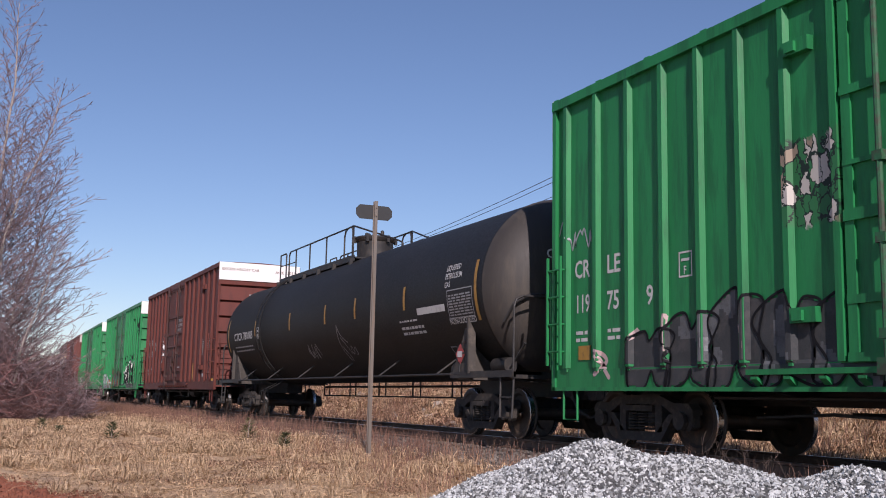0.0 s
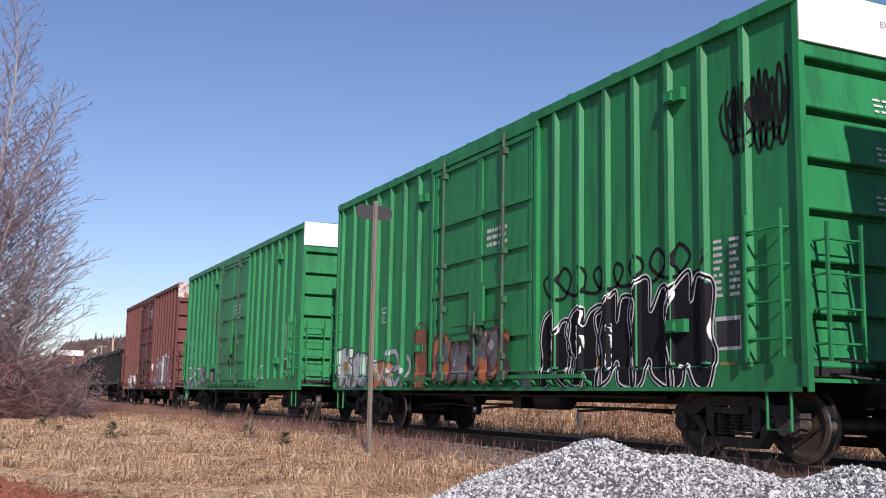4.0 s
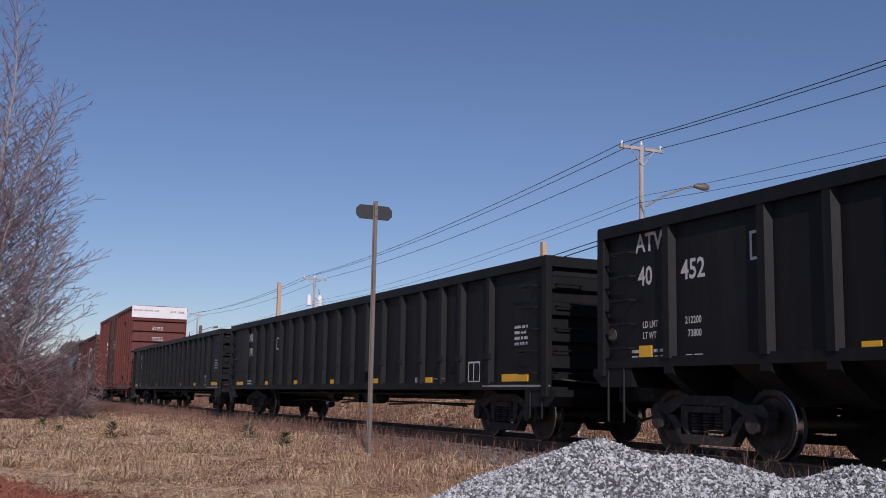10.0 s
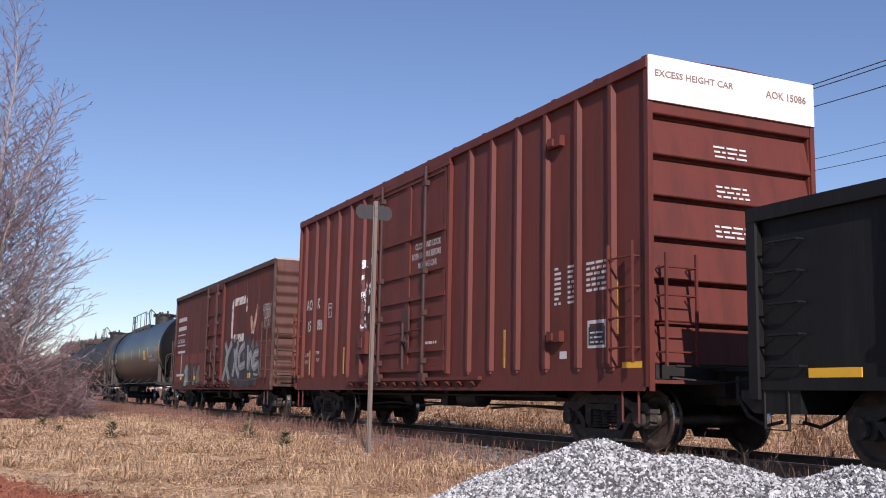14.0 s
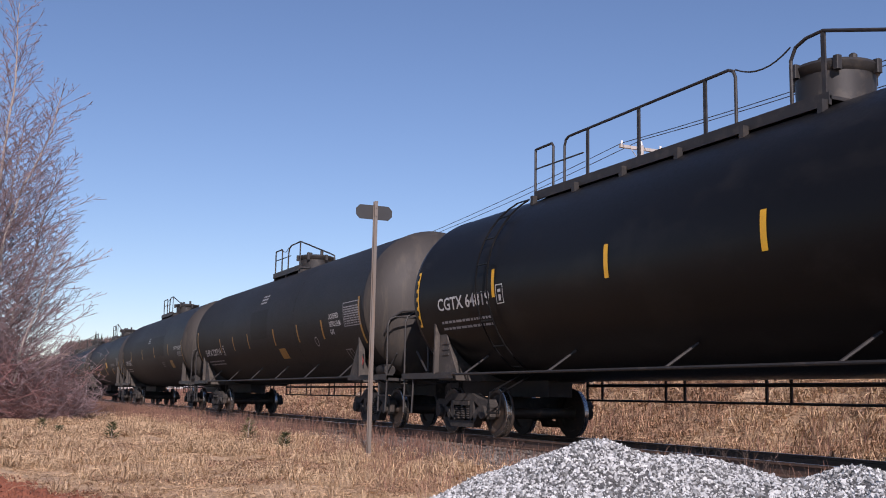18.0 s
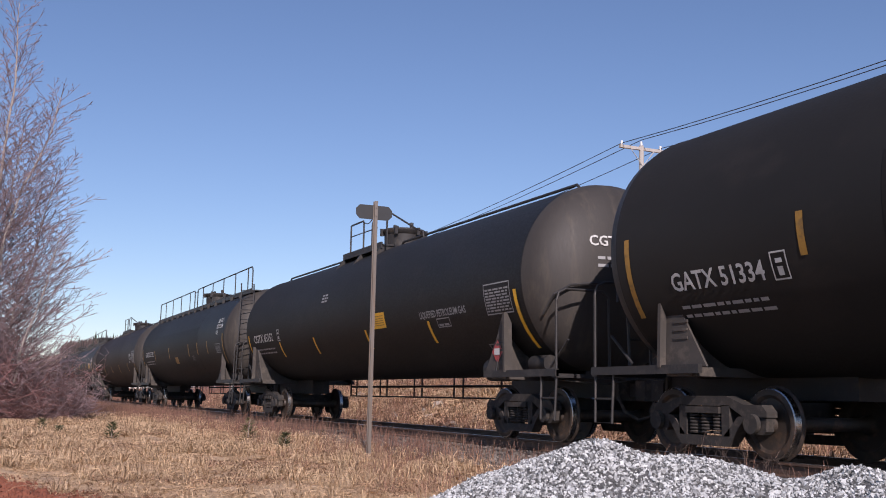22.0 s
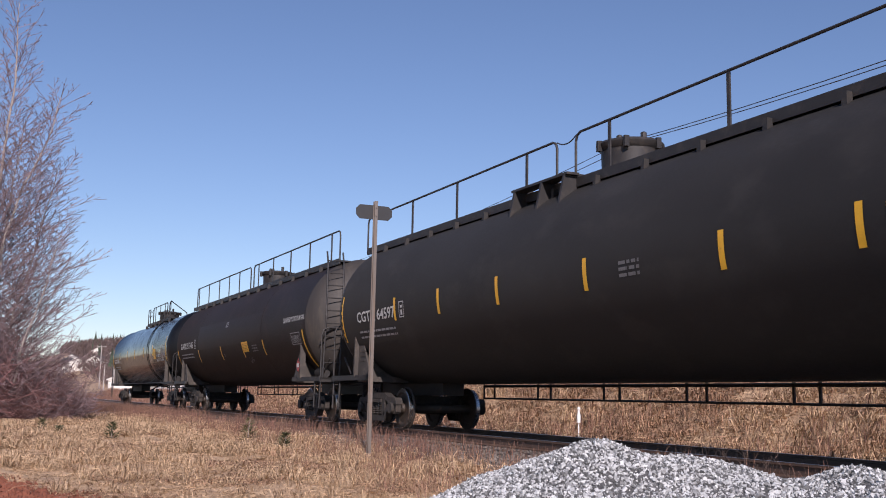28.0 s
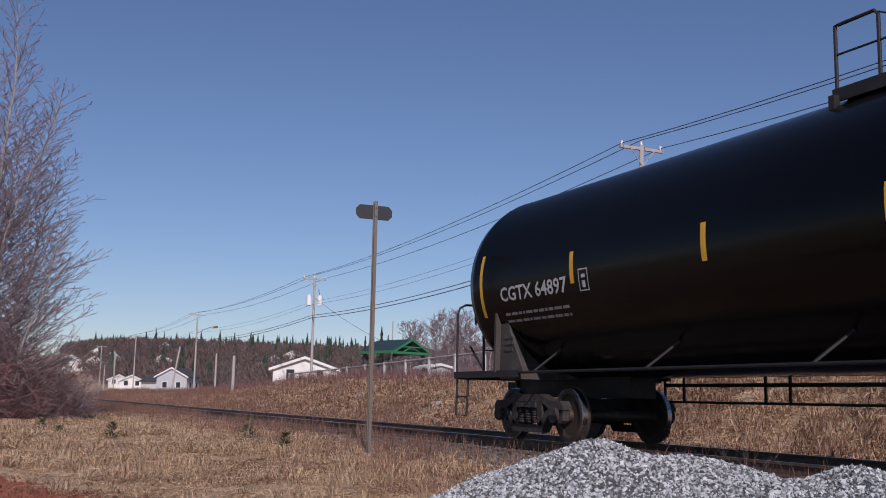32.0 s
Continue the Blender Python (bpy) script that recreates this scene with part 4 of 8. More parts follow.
def ground_height(x, y):
    v = y - track_bend(x)[0]
    z = -0.66 + 0.30 * smooth(6, 26, -x) + 0.06 * smooth(1.0, 5.0, v)
    z += (-0.27 - z) * smooth(5.6, 7.9, v)
    z += 0.075 * smooth(7.8, 8.3, v) * smooth(10.95, 10.45, v)
    amp = 1.75 - 0.45 * smooth(28, 38, -x) - 0.75 * smooth(58, 86, -x) + 0.10 * math.sin(x * 0.21)
    z = z + (-0.42 - z) * smooth(11.0, 12.4, v)
    z += (amp + 0.42) * smooth(12.6, 19.0, v) * (1 if v > 12.6 else 0)
    if v < 6.5 or v > 12:
        z += 0.05 * noise.noise((x * 0.5, y * 0.5, 0)) + 0.04 * noise.noise((x * 1.6, y * 2.1, 3))
    if 12.6 < v < 24:
        z += 0.22 * noise.noise((x * 0.45, y * 0.6, 7)) * smooth(12.6, 14, v)
    d = math.hypot(x, y)
    if d > 150:
        z += (25 + 5 * noise.noise((x * 0.004, y * 0.004, 1))) * smooth(170, 720, d) * (0.35 + 0.65 * smooth(20, 120, y + 0.05 * abs(x)))
    return z


# The dark second colour paints small shadows among the grass into the soil.
EARTH = material("shade_flecked_grass_soil", (0.50, 0.345, 0.21), 0.95, vary=0.42, scale=8.0, second=(0.22, 0.14, 0.09), amount=0.7, threshold=0.47, edge=0.15, bump=1.0, fine=34)
BALLAST = material("dusty_ballast", (0.125, 0.10, 0.085), 0.95, vary=0.5, scale=9.0, second=(0.05, 0.04, 0.034), amount=0.8, bump=1.0, fine=26)
MULCH = material("red_brown_soil", (0.21, 0.072, 0.040), 0.95, vary=0.4, scale=3, bump=0.9, fine=25)
STRAW = material("dry_grass", (0.58, 0.405, 0.245), 0.85, vary=0.36, scale=1.3, second=(0.36, 0.24, 0.145), amount=0.8, threshold=0.50, bump=0, island=True)
THATCH = material("brown_thatch", (0.36, 0.215, 0.13), 0.9, vary=0.6, scale=0.9, second=(0.20, 0.12, 0.08), amount=0.7, bump=0, island=True)
WEEDS = material("dead_weed_stems", (0.19, 0.098, 0.070), 0.9, vary=0.5, scale=0.8, second=(0.32, 0.22, 0.13), amount=0.6, bump=0, island=True)
DARK_WEEDS = material("dark_weed_stalks", (0.085, 0.058, 0.046), 0.9, vary=0.5, scale=2, bump=0, island=True)
STONE = material("grey_crushed_stone", (0.36, 0.37, 0.365), 0.85, vary=0.72, scale=9, bump=0.2, island=True)
# Far darker than the stones: shade of the gaps put into the core's colour.
HEAP_CORE = material("gravel_gap_shade", (0.10, 0.10, 0.10), 0.95, vary=0.5, scale=22, second=(0.05, 0.05, 0.05), amount=0.7, bump=1.0, fine=45)
TWIGS = material("bare_twigs", (0.215, 0.155, 0.158), 0.85, vary=0.4, scale=2, bump=0, island=True)
RED_TWIGS = material("reddish_twigs", (0.19, 0.095, 0.088), 0.85, vary=0.5, scale=2, bump=0, island=True)
BARK = material("grey_bark", (0.36, 0.31, 0.27), 0.9, vary=0.35, scale=6, bump=0.4)
CONIFER = material("dark_conifer", (0.035, 0.05, 0.03), 0.9, vary=0.4, bump=0, island=True)
FARWOOD = material("distant_bare_wood", (0.125, 0.088, 0.078), 0.95, vary=0.4, scale=0.02, bump=0, island=True)
SLEEPER = material("old_sleeper_wood", (0.075, 0.06, 0.05), 0.9, vary=0.4, scale=4, bump=0.5)
WHITE_BAND = material("white_band_paint", (0.78, 0.77, 0.74), 0.6, vary=0.06, scale=3, second=(0.55, 0.50, 0.45), amount=0.3, threshold=0.6, bump=0.04)


def bare_soil(x, y):
    return -16.5 < x < -4 and y < 0.74 + (x + 14.9) * 0.27 + 0.25 * noise.noise((x * 1.5, y * 1.5, 0))


def axis_steps(marks):
    out = []
    for a, b, step in marks:
        n = max(1, round((b - a) / step))
        out += [a + (b - a) * i / n for i in range(n)]
    return out + [marks[-1][1]]


def build_ground():
    xs = axis_steps([(-3500, -900, 260), (-900, -240, 60), (-240, -90, 6), (-90, -45, 1.5), (-45, -18, 0.4), (-18, -9, 0.2), (-9, 2, 0.4), (2, 60, 4), (60, 500, 40), (500, 3500, 300)])
    ys = axis_steps([(-3000, -300, 300), (-300, -30, 30), (-30, -2, 2), (-2, 1.4, 0.12), (1.4, 5.5, 0.25), (5.5, 20, 0.35), (20, 40, 1.5), (40, 160, 10), (160, 900, 45), (900, 3500, 300)])
    verts = [(x, y, ground_height(x, y)) for y in ys for x in xs]
    w = len(xs)
    faces = [(j * w + i, j * w + i + 1, (j + 1) * w + i + 1, (j + 1) * w + i) for j in range(len(ys) - 1) for i in range(w - 1)]
    me = raw_mesh("ground", verts, faces, EARTH, True)
    g = new("ground", me)
    me.materials.append(BALLAST)
    me.materials.append(MULCH)
    for p in me.polygons:
        c = p.center
        v = c.y - track_bend(c.x)[0]
        if 6.9 < v < 11.9 and -400 < c.x < 500:
            p.material_index = 1
        elif bare_soil(c.x, c.y):
            p.material_index = 2
    return tagged(g, "dry grassy ground with a low railway bank", "ground", kind="structure")


build_ground()


def strip(bm, profile, xs, y_off):
    """Sweeps a closed (across, up) profile along the line."""
    rings = []
    for x in xs:
        b, s = track_bend(x)
        rings.append([bm.verts.new((x - s * (a + y_off), TRACK_Y + b + a + y_off, z)) for a, z in profile])
    k = len(profile)
    for r0, r1 in zip(rings, rings[1:]):
        for j in range(k):
            bm.faces.new((r0[j], r0[(j + 1) % k], r1[(j + 1) % k], r1[j]))


def ballast_stones():
    rng = np.random.default_rng(12)
    n = 11000
    x, v = -24 + 21 * rng.random(n) ** 0.75, 7.1 + 1.35 * rng.random(n)
    r = 0.016 + 0.016 * rng.random(n)
    z = np.array([ground_height(a, b) for a, b in zip(x, v)]) + r * 0.15
    vs = chip_stones(rng, r) + np.stack([x, v, z], 1)[:, None, :]
    faces = (np.array(CHIP_FACES)[None] + 8 * np.arange(n)[:, None, None]).reshape(-1, 4)
    tagged(new("ballast_stones", raw_mesh("ballast_stones", vs.reshape(-1, 3).tolist(), faces.tolist(), BALLAST_STONE)), "dark dusty ballast stones on the track shoulder", "ballast", kind="stuff")


BALLAST_STONE = material("dark_ballast_stone", (0.13, 0.11, 0.095), 0.9, vary=0.55, scale=6, bump=0.2, island=True)
track = thing("railway_track", "single railway track, rusty rails on old wooden sleepers", "railway track", kind="structure")
line_xs = axis_steps([(-500, -170, 30), (-170, -30, 5), (-30, 500, 60)])
for off in (-0.7525, 0.7525):
    bm = bmesh.new()
    strip(bm, [(-0.07, -0.172), (0.07, -0.172), (0.07, -0.158), (0.01, -0.14), (0.01, -0.04), (0.036, -0.032), (0.036, -0.004), (-0.036, -0.004), (-0.036, -0.032),
               (-0.01, -0.04), (-0.01, -0.14), (-0.07, -0.158)], line_xs, off)
    part("rail", bm, RAIL_STEEL, track, "rusty steel rail")
    bm = bmesh.new()
    strip(bm, [(-0.034, -0.004), (0.034, -0.004), (0.030, 0.0), (-0.030, 0.0)], line_xs, off)
    part("rail_head", bm, RAIL_HEAD, track, "worn shiny running surface")

def v_of(x, y):
    return y - track_bend(x)[0]


def in_view(x, y):
    a = math.degrees(math.atan2(-x, y))
    return 38 < a < 92


# gravel heap in front of the line
HEAP = [(-5.84, 3.86, 1.10, 2.7), (-5.72, 4.42, 1.00, 2.6), (-5.65, 4.78, 0.90, 2.5), (-5.5, 5.1, 0.84, 2.5), (-5.15, 4.70, 0.90, 2.4), (-4.80, 5.15, 0.97, 2.4), (-4.3, 5.3, 1.0, 2.5), (-3.2, 5.2, 1.0, 2.6), (-4.6, 3.2, 0.72, 2.2)]


def heap_height(x, y):
    z = 0.0
    for cx, cy, hh, r in HEAP:
        d = math.hypot(x - cx, y - cy) / r
        z = max(z, hh * (1 - d) if d < 1 else 0)
    return z


def heap_smooth(x, y):
    s = 0.0
    for i in range(-1, 2):
        for j in range(-1, 2):
            s += heap_height(x + i * 0.12, y + j * 0.12)
    return s / 9 + 0.05 * noise.noise((x * 2.2, y * 2.2, 5))


def ico_stone(rng, r):
    t = (1 + 5 ** 0.5) / 2
    base = np.array([(-1, t, 0), (1, t, 0), (-1, -t, 0), (1, -t, 0), (0, -1, t), (0, 1, t), (0, -1, -t), (0, 1, -t), (t, 0, -1), (t, 0, 1), (-t, 0, -1), (-t, 0, 1)]) / 1.9
    v = base * (1 + 0.35 * (rng.random((12, 1)) - 0.5)) + 0.22 * (rng.random((12, 3)) - 0.5)
    v = v * (0.55 + 0.9 * rng.random(3))
    a, b, c = rng.random(3) * 6.28
    ca, sa, cb, sb = math.cos(a), math.sin(a), math.cos(b), math.sin(b)
    m = np.array([[ca, -sa, 0], [sa, ca, 0], [0, 0, 1]]) @ np.array([[1, 0, 0], [0, cb, -sb], [0, sb, cb]])
    return (v @ m.T) * r


OCTA_FACES = [(0, 2, 4), (2, 1, 4), (1, 3, 4), (3, 0, 4), (2, 0, 5), (1, 2, 5), (3, 1, 5), (0, 3, 5)]


def octa_stone(rng, r):
    base = np.array([(1, 0, 0), (-1, 0, 0), (0, 1, 0), (0, -1, 0), (0, 0, 1), (0, 0, -1)], float)
    v = (base + 0.45 * (rng.random((6, 3)) - 0.5)) * (0.6 + 0.8 * rng.random(3))
    a, b = rng.random(2) * 6.28
    ca, sa, cb, sb = math.cos(a), math.sin(a), math.cos(b), math.sin(b)
    m = np.array([[ca, -sa, 0], [sa, ca, 0], [0, 0, 1]]) @ np.array([[1, 0, 0], [0, cb, -sb], [0, sb, cb]])
    return (v @ m.T) * r * 1.15


ICO_FACES = [(0, 11, 5), (0, 5, 1), (0, 1, 7), (0, 7, 10), (0, 10, 11), (1, 5, 9), (5, 11, 4), (11, 10, 2), (10, 7, 6), (7, 1, 8), (3, 9, 4), (3, 4, 2), (3, 2, 6), (3, 6, 8),
             (3, 8, 9), (4, 9, 5), (2, 4, 11), (6, 2, 10), (8, 6, 7), (9, 8, 1)]


CHIP_FACES = [(0, 1, 3, 2), (4, 6, 7, 5), (0, 4, 5, 1), (2, 3, 7, 6), (0, 2, 6, 4), (1, 5, 7, 3)]


def chip_stones(rng, r):
    """Angular chips of crushed stone, one for each radius: skewed blocks with knocked corners, tumbled."""
    n = len(r)
    base = np.array([(x, y, z) for x in (-1, 1) for y in (-1, 1) for z in (-1, 1)], float)
    v = base[None] * (1 - 0.55 * rng.random((n, 8, 1))) + 0.35 * (rng.random((n, 8, 3)) - 0.5)
    v = v * (np.array((1.25, 0.85, 0.55)) * (0.75 + 0.5 * rng.random((n, 1, 3))))
    q = rng.standard_normal((n, 4))
    q /= np.linalg.norm(q, axis=1, keepdims=True)
    a, b, c, d = q.T
    m = np.stack([1 - 2 * (c * c + d * d), 2 * (b * c - a * d), 2 * (b * d + a * c), 2 * (b * c + a * d), 1 - 2 * (b * b + d * d), 2 * (c * d - a * b),
                  2 * (b * d - a * c), 2 * (c * d + a * b), 1 - 2 * (b * b + c * c)], 1).reshape(n, 3, 3)
    return np.einsum("nij,nkj->nki", m, v) * r[:, None, None]


def build_heap():
    heap = thing("gravel_heap", "loose heap of light grey crushed stone on the grass", "gravel heap")
    xs = [-8.8 + 0.12 * i for i in range(76)]
    ys = [0.9 + 0.12 * i for i in range(56)]
    verts = [(x, y, ground_height(x, y) - 0.05 + heap_smooth(x, y)) for y in ys for x in xs]
    w = len(xs)
    faces = []
    for j in range(len(ys) - 1):
        for i in range(w - 1):
            x, y = xs[i], ys[j]
            if heap_smooth(x + 0.06, y + 0.06) > 0.03:
                faces.append((j * w + i, j * w + i + 1, (j + 1) * w + i + 1, (j + 1) * w + i))
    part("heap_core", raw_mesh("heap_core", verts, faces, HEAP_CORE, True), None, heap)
    rng = np.random.default_rng(4)
    spots, near = [], []
    while len(spots) < 84000:
        x, y = -8.6 + 7.4 * rng.random(), 1.0 + 5.6 * rng.random()
        hgt = heap_smooth(x, y)
        if hgt < 0.035 or not in_view(x, y):
            continue
        if heap_height(x * 1.03, y * 1.03) < heap_height(x, y) - 0.12 and rng.random() < 0.7:
            continue
        if rng.random() > 0.35 + 0.65 * smooth(9.0, 6.5, math.hypot(x, y)):
            continue
        r = 0.0060 + 0.0098 * rng.random() ** 2.2
        z = ground_height(x, y) - 0.05 + hgt
        if hgt > 0.62 and r > 0.0132 and len(near) < 260 and -6.6 < x < -4.6:
            near.append((chip_stones(rng, np.array([r]))[0], (x, y, z)))
        else:
            spots.append((x, y, z + r * (0.1 + 0.5 * rng.random()), r))
    spots = np.array(spots)
    v = chip_stones(rng, spots[:, 3]) + spots[:, None, :3]
    faces = (np.array(CHIP_FACES)[None] + 8 * np.arange(len(spots))[:, None, None]).reshape(-1, 4)
    ob = part("loose_gravel", raw_mesh("loose_gravel", v.reshape(-1, 3).tolist(), faces.tolist(), STONE), None, heap)
    ob["kind"] = "stuff"
    for v, p in near:
        part("stone", raw_mesh("stone", [tuple(q) for q in v], CHIP_FACES, STONE), None, heap, at=p)


build_heap()


# ---- grass and weeds ----
def blades(name, count, area, height, width, mat, label, seed, density, lean=0.6, category="grass", clump=1, spread=0.10, flat=0.0):
    """Thin curved blades in clumps, joined; flat: the share that lies matted on the ground."""
    rng = np.random.default_rng(seed)
    x0, x1, y0, y1 = area
    centres = []
    while len(centres) * clump < count:
        cx, cy = x0 + (x1 - x0) * rng.random(), y0 + (y1 - y0) * rng.random()
        p = density(cx, cy)
        if p > 0 and rng.random() < p:
            centres.append((cx, cy, ground_height(cx, cy) - 0.02, p, rng.random() * 6.283))
    c = np.repeat(np.array(centres), clump, axis=0)
    n = len(c)
    x, y = c[:, 0] + spread * rng.standard_normal(n), c[:, 1] + spread * rng.standard_normal(n)
    z = c[:, 2]
    hh = height * (0.4 + 0.9 * rng.random(n)) * (0.6 + 0.4 * c[:, 3])
    a = np.where(rng.random(n) < 0.5, c[:, 4] + 0.6 * rng.standard_normal(n), rng.random(n) * 6.283)
    q = rng.random(n) * 6.283
    l = lean * rng.random(n) ** 0.7
    l = np.where(rng.random(n) < flat, 0.97, l)
    dx, dy = np.cos(a) * l * hh, np.sin(a) * l * hh
    wx, wy = np.cos(q) * width, np.sin(q) * width
    up = hh * np.sqrt(np.maximum(0.05, 1 - np.minimum(0.95, l * l)))
    v = np.empty((n, 5, 3))
    v[:, 0] = np.stack([x - wx, y - wy, z], 1)
    v[:, 1] = np.stack([x + wx, y + wy, z], 1)
    v[:, 2] = np.stack([x + dx * 0.45 + wx * 0.7, y + dy * 0.45 + wy * 0.7, z + up * 0.66], 1)
    v[:, 3] = np.stack([x + dx * 0.45 - wx * 0.7, y + dy * 0.45 - wy * 0.7, z + up * 0.66], 1)
    v[:, 4] = np.stack([x + dx, y + dy, z + up], 1)
    me = bpy.data.meshes.new(name)
    me.vertices.add(5 * n)
    me.vertices.foreach_set("co", v.ravel())
    base = 5 * np.arange(n)[:, None]
    loops = np.concatenate([base + np.array([0, 1, 2, 3]), base + np.array([3, 2, 4])], 1).ravel()
    me.loops.add(len(loops))
    me.loops.foreach_set("vertex_index", loops)
    me.polygons.add(2 * n)
    starts = np.stack([7 * np.arange(n), 7 * np.arange(n) + 4], 1).ravel()
    me.polygons.foreach_set("loop_start", starts)
    me.update(calc_edges=True)
    me.materials.append(mat)
    return tagged(new(name, me), label, category, kind="stuff")


def patchy(x, y, f, lo, hi, k):
    return smooth(lo, hi, noise.noise((x * f, y * f, k)))


def tussocks(name, count, each, area, reach, height, width, mat, label, seed, density, loose=0.35, comb=0.0):
    """Mats of arching dead blades: each springs from a tussock, bows over and lies down; comb: how far all lean one way."""
    rng = np.random.default_rng(seed)
    x0, x1, y0, y1 = area
    spots = []
    while len(spots) < count:
        cx, cy = x0 + (x1 - x0) * rng.random(), y0 + (y1 - y0) * rng.random()
        p = density(cx, cy)
        if p > 0 and rng.random() < p:
            spots.append((cx, cy, ground_height(cx, cy) - 0.015, 0.55 + 0.9 * rng.random() ** 1.5, noise.noise((cx * 0.35, cy * 0.35, seed)) * 5))
    c = np.repeat(np.array(spots), each, axis=0)
    n = len(c)
    size = c[:, 3]
    x = c[:, 0] + loose * reach * size * rng.standard_normal(n)
    y = c[:, 1] + loose * reach * size * rng.standard_normal(n)
    a = np.where(rng.random(n) < comb, c[:, 4] + 0.7 * rng.standard_normal(n), rng.random(n) * 6.283)
    ln = reach * size * (0.45 + 0.8 * rng.random(n))
    up = height * size * (0.25 + 1.1 * rng.random(n))
    w = width * (0.6 + 0.8 * rng.random(n)) * (0.75 + 0.018 * np.hypot(x, y))
    roll = 1.1 * (rng.random(n) - 0.5)
    dx, dy = np.cos(a), np.sin(a)
    bend = a + 0.8 * (rng.random(n) - 0.5)
    v = np.empty((n, 7, 3))
    for k, (f, hgt, wide) in enumerate(((0.0, 0.0, 0.8), (0.34, 0.85, 1.0), (0.72, 0.80, 0.8))):
        px = x + ln * f * (dx * (1 - f) + np.cos(bend) * f)
        py = y + ln * f * (dy * (1 - f) + np.sin(bend) * f)
        pz = c[:, 2] + up * hgt
        ox, oy, oz = -dy * w * wide * np.cos(roll), dx * w * wide * np.cos(roll), w * wide * np.sin(roll)
        v[:, 2 * k] = np.stack([px - ox, py - oy, pz - oz], 1)
        v[:, 2 * k + 1] = np.stack([px + ox, py + oy, pz + oz], 1)
    v[:, 6] = np.stack([x + ln * np.cos(bend), y + ln * np.sin(bend), c[:, 2] + 0.02 + up * 0.25 * rng.random(n)], 1)
    me = bpy.data.meshes.new(name)
    me.vertices.add(7 * n)
    me.vertices.foreach_set("co", v.ravel())
    base = 7 * np.arange(n)[:, None]
    corners = np.concatenate([base + np.array([0, 1, 3, 2]), base + np.array([2, 3, 5, 4]), base + np.array([4, 5, 6])], 1).ravel()
    me.loops.add(len(corners))
    me.loops.foreach_set("vertex_index", corners)
    me.polygons.add(3 * n)
    me.polygons.foreach_set("loop_start", (11 * np.arange(n)[:, None] + np.array([0, 4, 8])).ravel())
    me.update(calc_edges=True)
    me.materials.append(mat)
    return tagged(new(name, me), label, "grass", kind="stuff")


def lawn(x, y):
    return (in_view(x, y) and v_of(x, y) < 6.9 and not bare_soil(x, y)) * min(1, 14 / (math.hypot(x, y) - 2))


tussocks("lawn_grass", 6600, 26, (-46, -8, -2.5, 7.2), 0.15, 0.038, 0.0038, STRAW, "short matted dry grass", 11,
         lambda x, y: lawn(x, y) * (0.45 + 0.55 * patchy(x, y, 0.9, -0.3, 0.2, 2)), 0.45, 0.3)
tussocks("grass_tufts", 1500, 40, (-46, -9, -2.5, 7.0), 0.30, 0.15, 0.0038, STRAW, "humped tussocks of bleached dry grass", 17,
         lambda x, y: lawn(x, y) * (0.06 + smooth(11, 19, math.hypot(x, y)) * patchy(x, y, 0.55, -0.1, 0.3, 22)), 0.30, 0.4)
tussocks("brown_thatch", 1700, 22, (-46, -8, -2.5, 7.4), 0.20, 0.06, 0.0042, THATCH, "brown dead stalks matted in the grass", 16,
         lambda x, y: lawn(x, y) * patchy(x, y, 0.6, -0.05, 0.3, 12), 0.5, 0.3)
blades("verge_grass", 34000, (-80, -6, 4.4, 7.6), 0.26, 0.0045, THATCH, "tall brown grass along the railway", 12,
       lambda x, y: (in_view(x, y)) * smooth(4.4, 6.2, v_of(x, y)) * smooth(7.6, 7.0, v_of(x, y)) * (0.15 + 0.85 * patchy(x, y, 0.6, -0.1, 0.4, 9)), 0.95, clump=9, flat=0.55)
blades("verge_weeds", 30000, (-90, -3, 4.6, 8.2), 0.42, 0.004, WEEDS, "dead brown weed stems beside the ballast", 13,
       lambda x, y: in_view(x, y) * smooth(4.6, 6.4, v_of(x, y)) * (0.2 + 0.8 * patchy(x, y, 0.5, -0.2, 0.25, 4)) * (0.55 + 0.45 * smooth(14, 26, -x)), 0.5, clump=8, spread=0.12)
tussocks("bank_grass", 2900, 19, (-70, 2, 11.6, 20.5), 0.46, 0.20, 0.0060, STRAW, "matted tan grass on the far bank", 14,
         lambda x, y: in_view(x, y) * min(1, 20 / math.hypot(x, y)) * smooth(11.6, 12.4, v_of(x, y)) * (0.12 + 0.88 * patchy(x, y, 0.35, -0.25, 0.15, 6)), 0.30, 0.5)
tussocks("bank_thatch", 4200, 17, (-70, 2, 11.4, 21), 0.40, 0.24, 0.0062, THATCH, "brown dead growth on the far bank", 18,
         lambda x, y: in_view(x, y) * min(1, 20 / math.hypot(x, y)) * smooth(11.4, 12.2, v_of(x, y)) * min(1, 0.25 + patchy(x, y, 0.4, -0.1, 0.25, 26) + 0.4 * smooth(15, 22, -x)), 0.35, 0.3)
blades("bank_weeds", 60000, (-175, 2, 11.6, 27), 0.62, 0.007, WEEDS, "dead brown brush on the far bank", 15,
       lambda x, y: in_view(x, y) * smooth(11.6, 12.6, v_of(x, y)) * smooth(0.0, 0.35, noise.noise((x * 0.25, y * 0.3, 8)) + 0.45 * smooth(35, 60, -x) + 0.25 * smooth(12.8, 12.0, v_of(x, y)) + 0.40 * smooth(15, 19, -x) * smooth(14.5, 13.2, v_of(x, y))), 0.5, clump=12, spread=0.2)

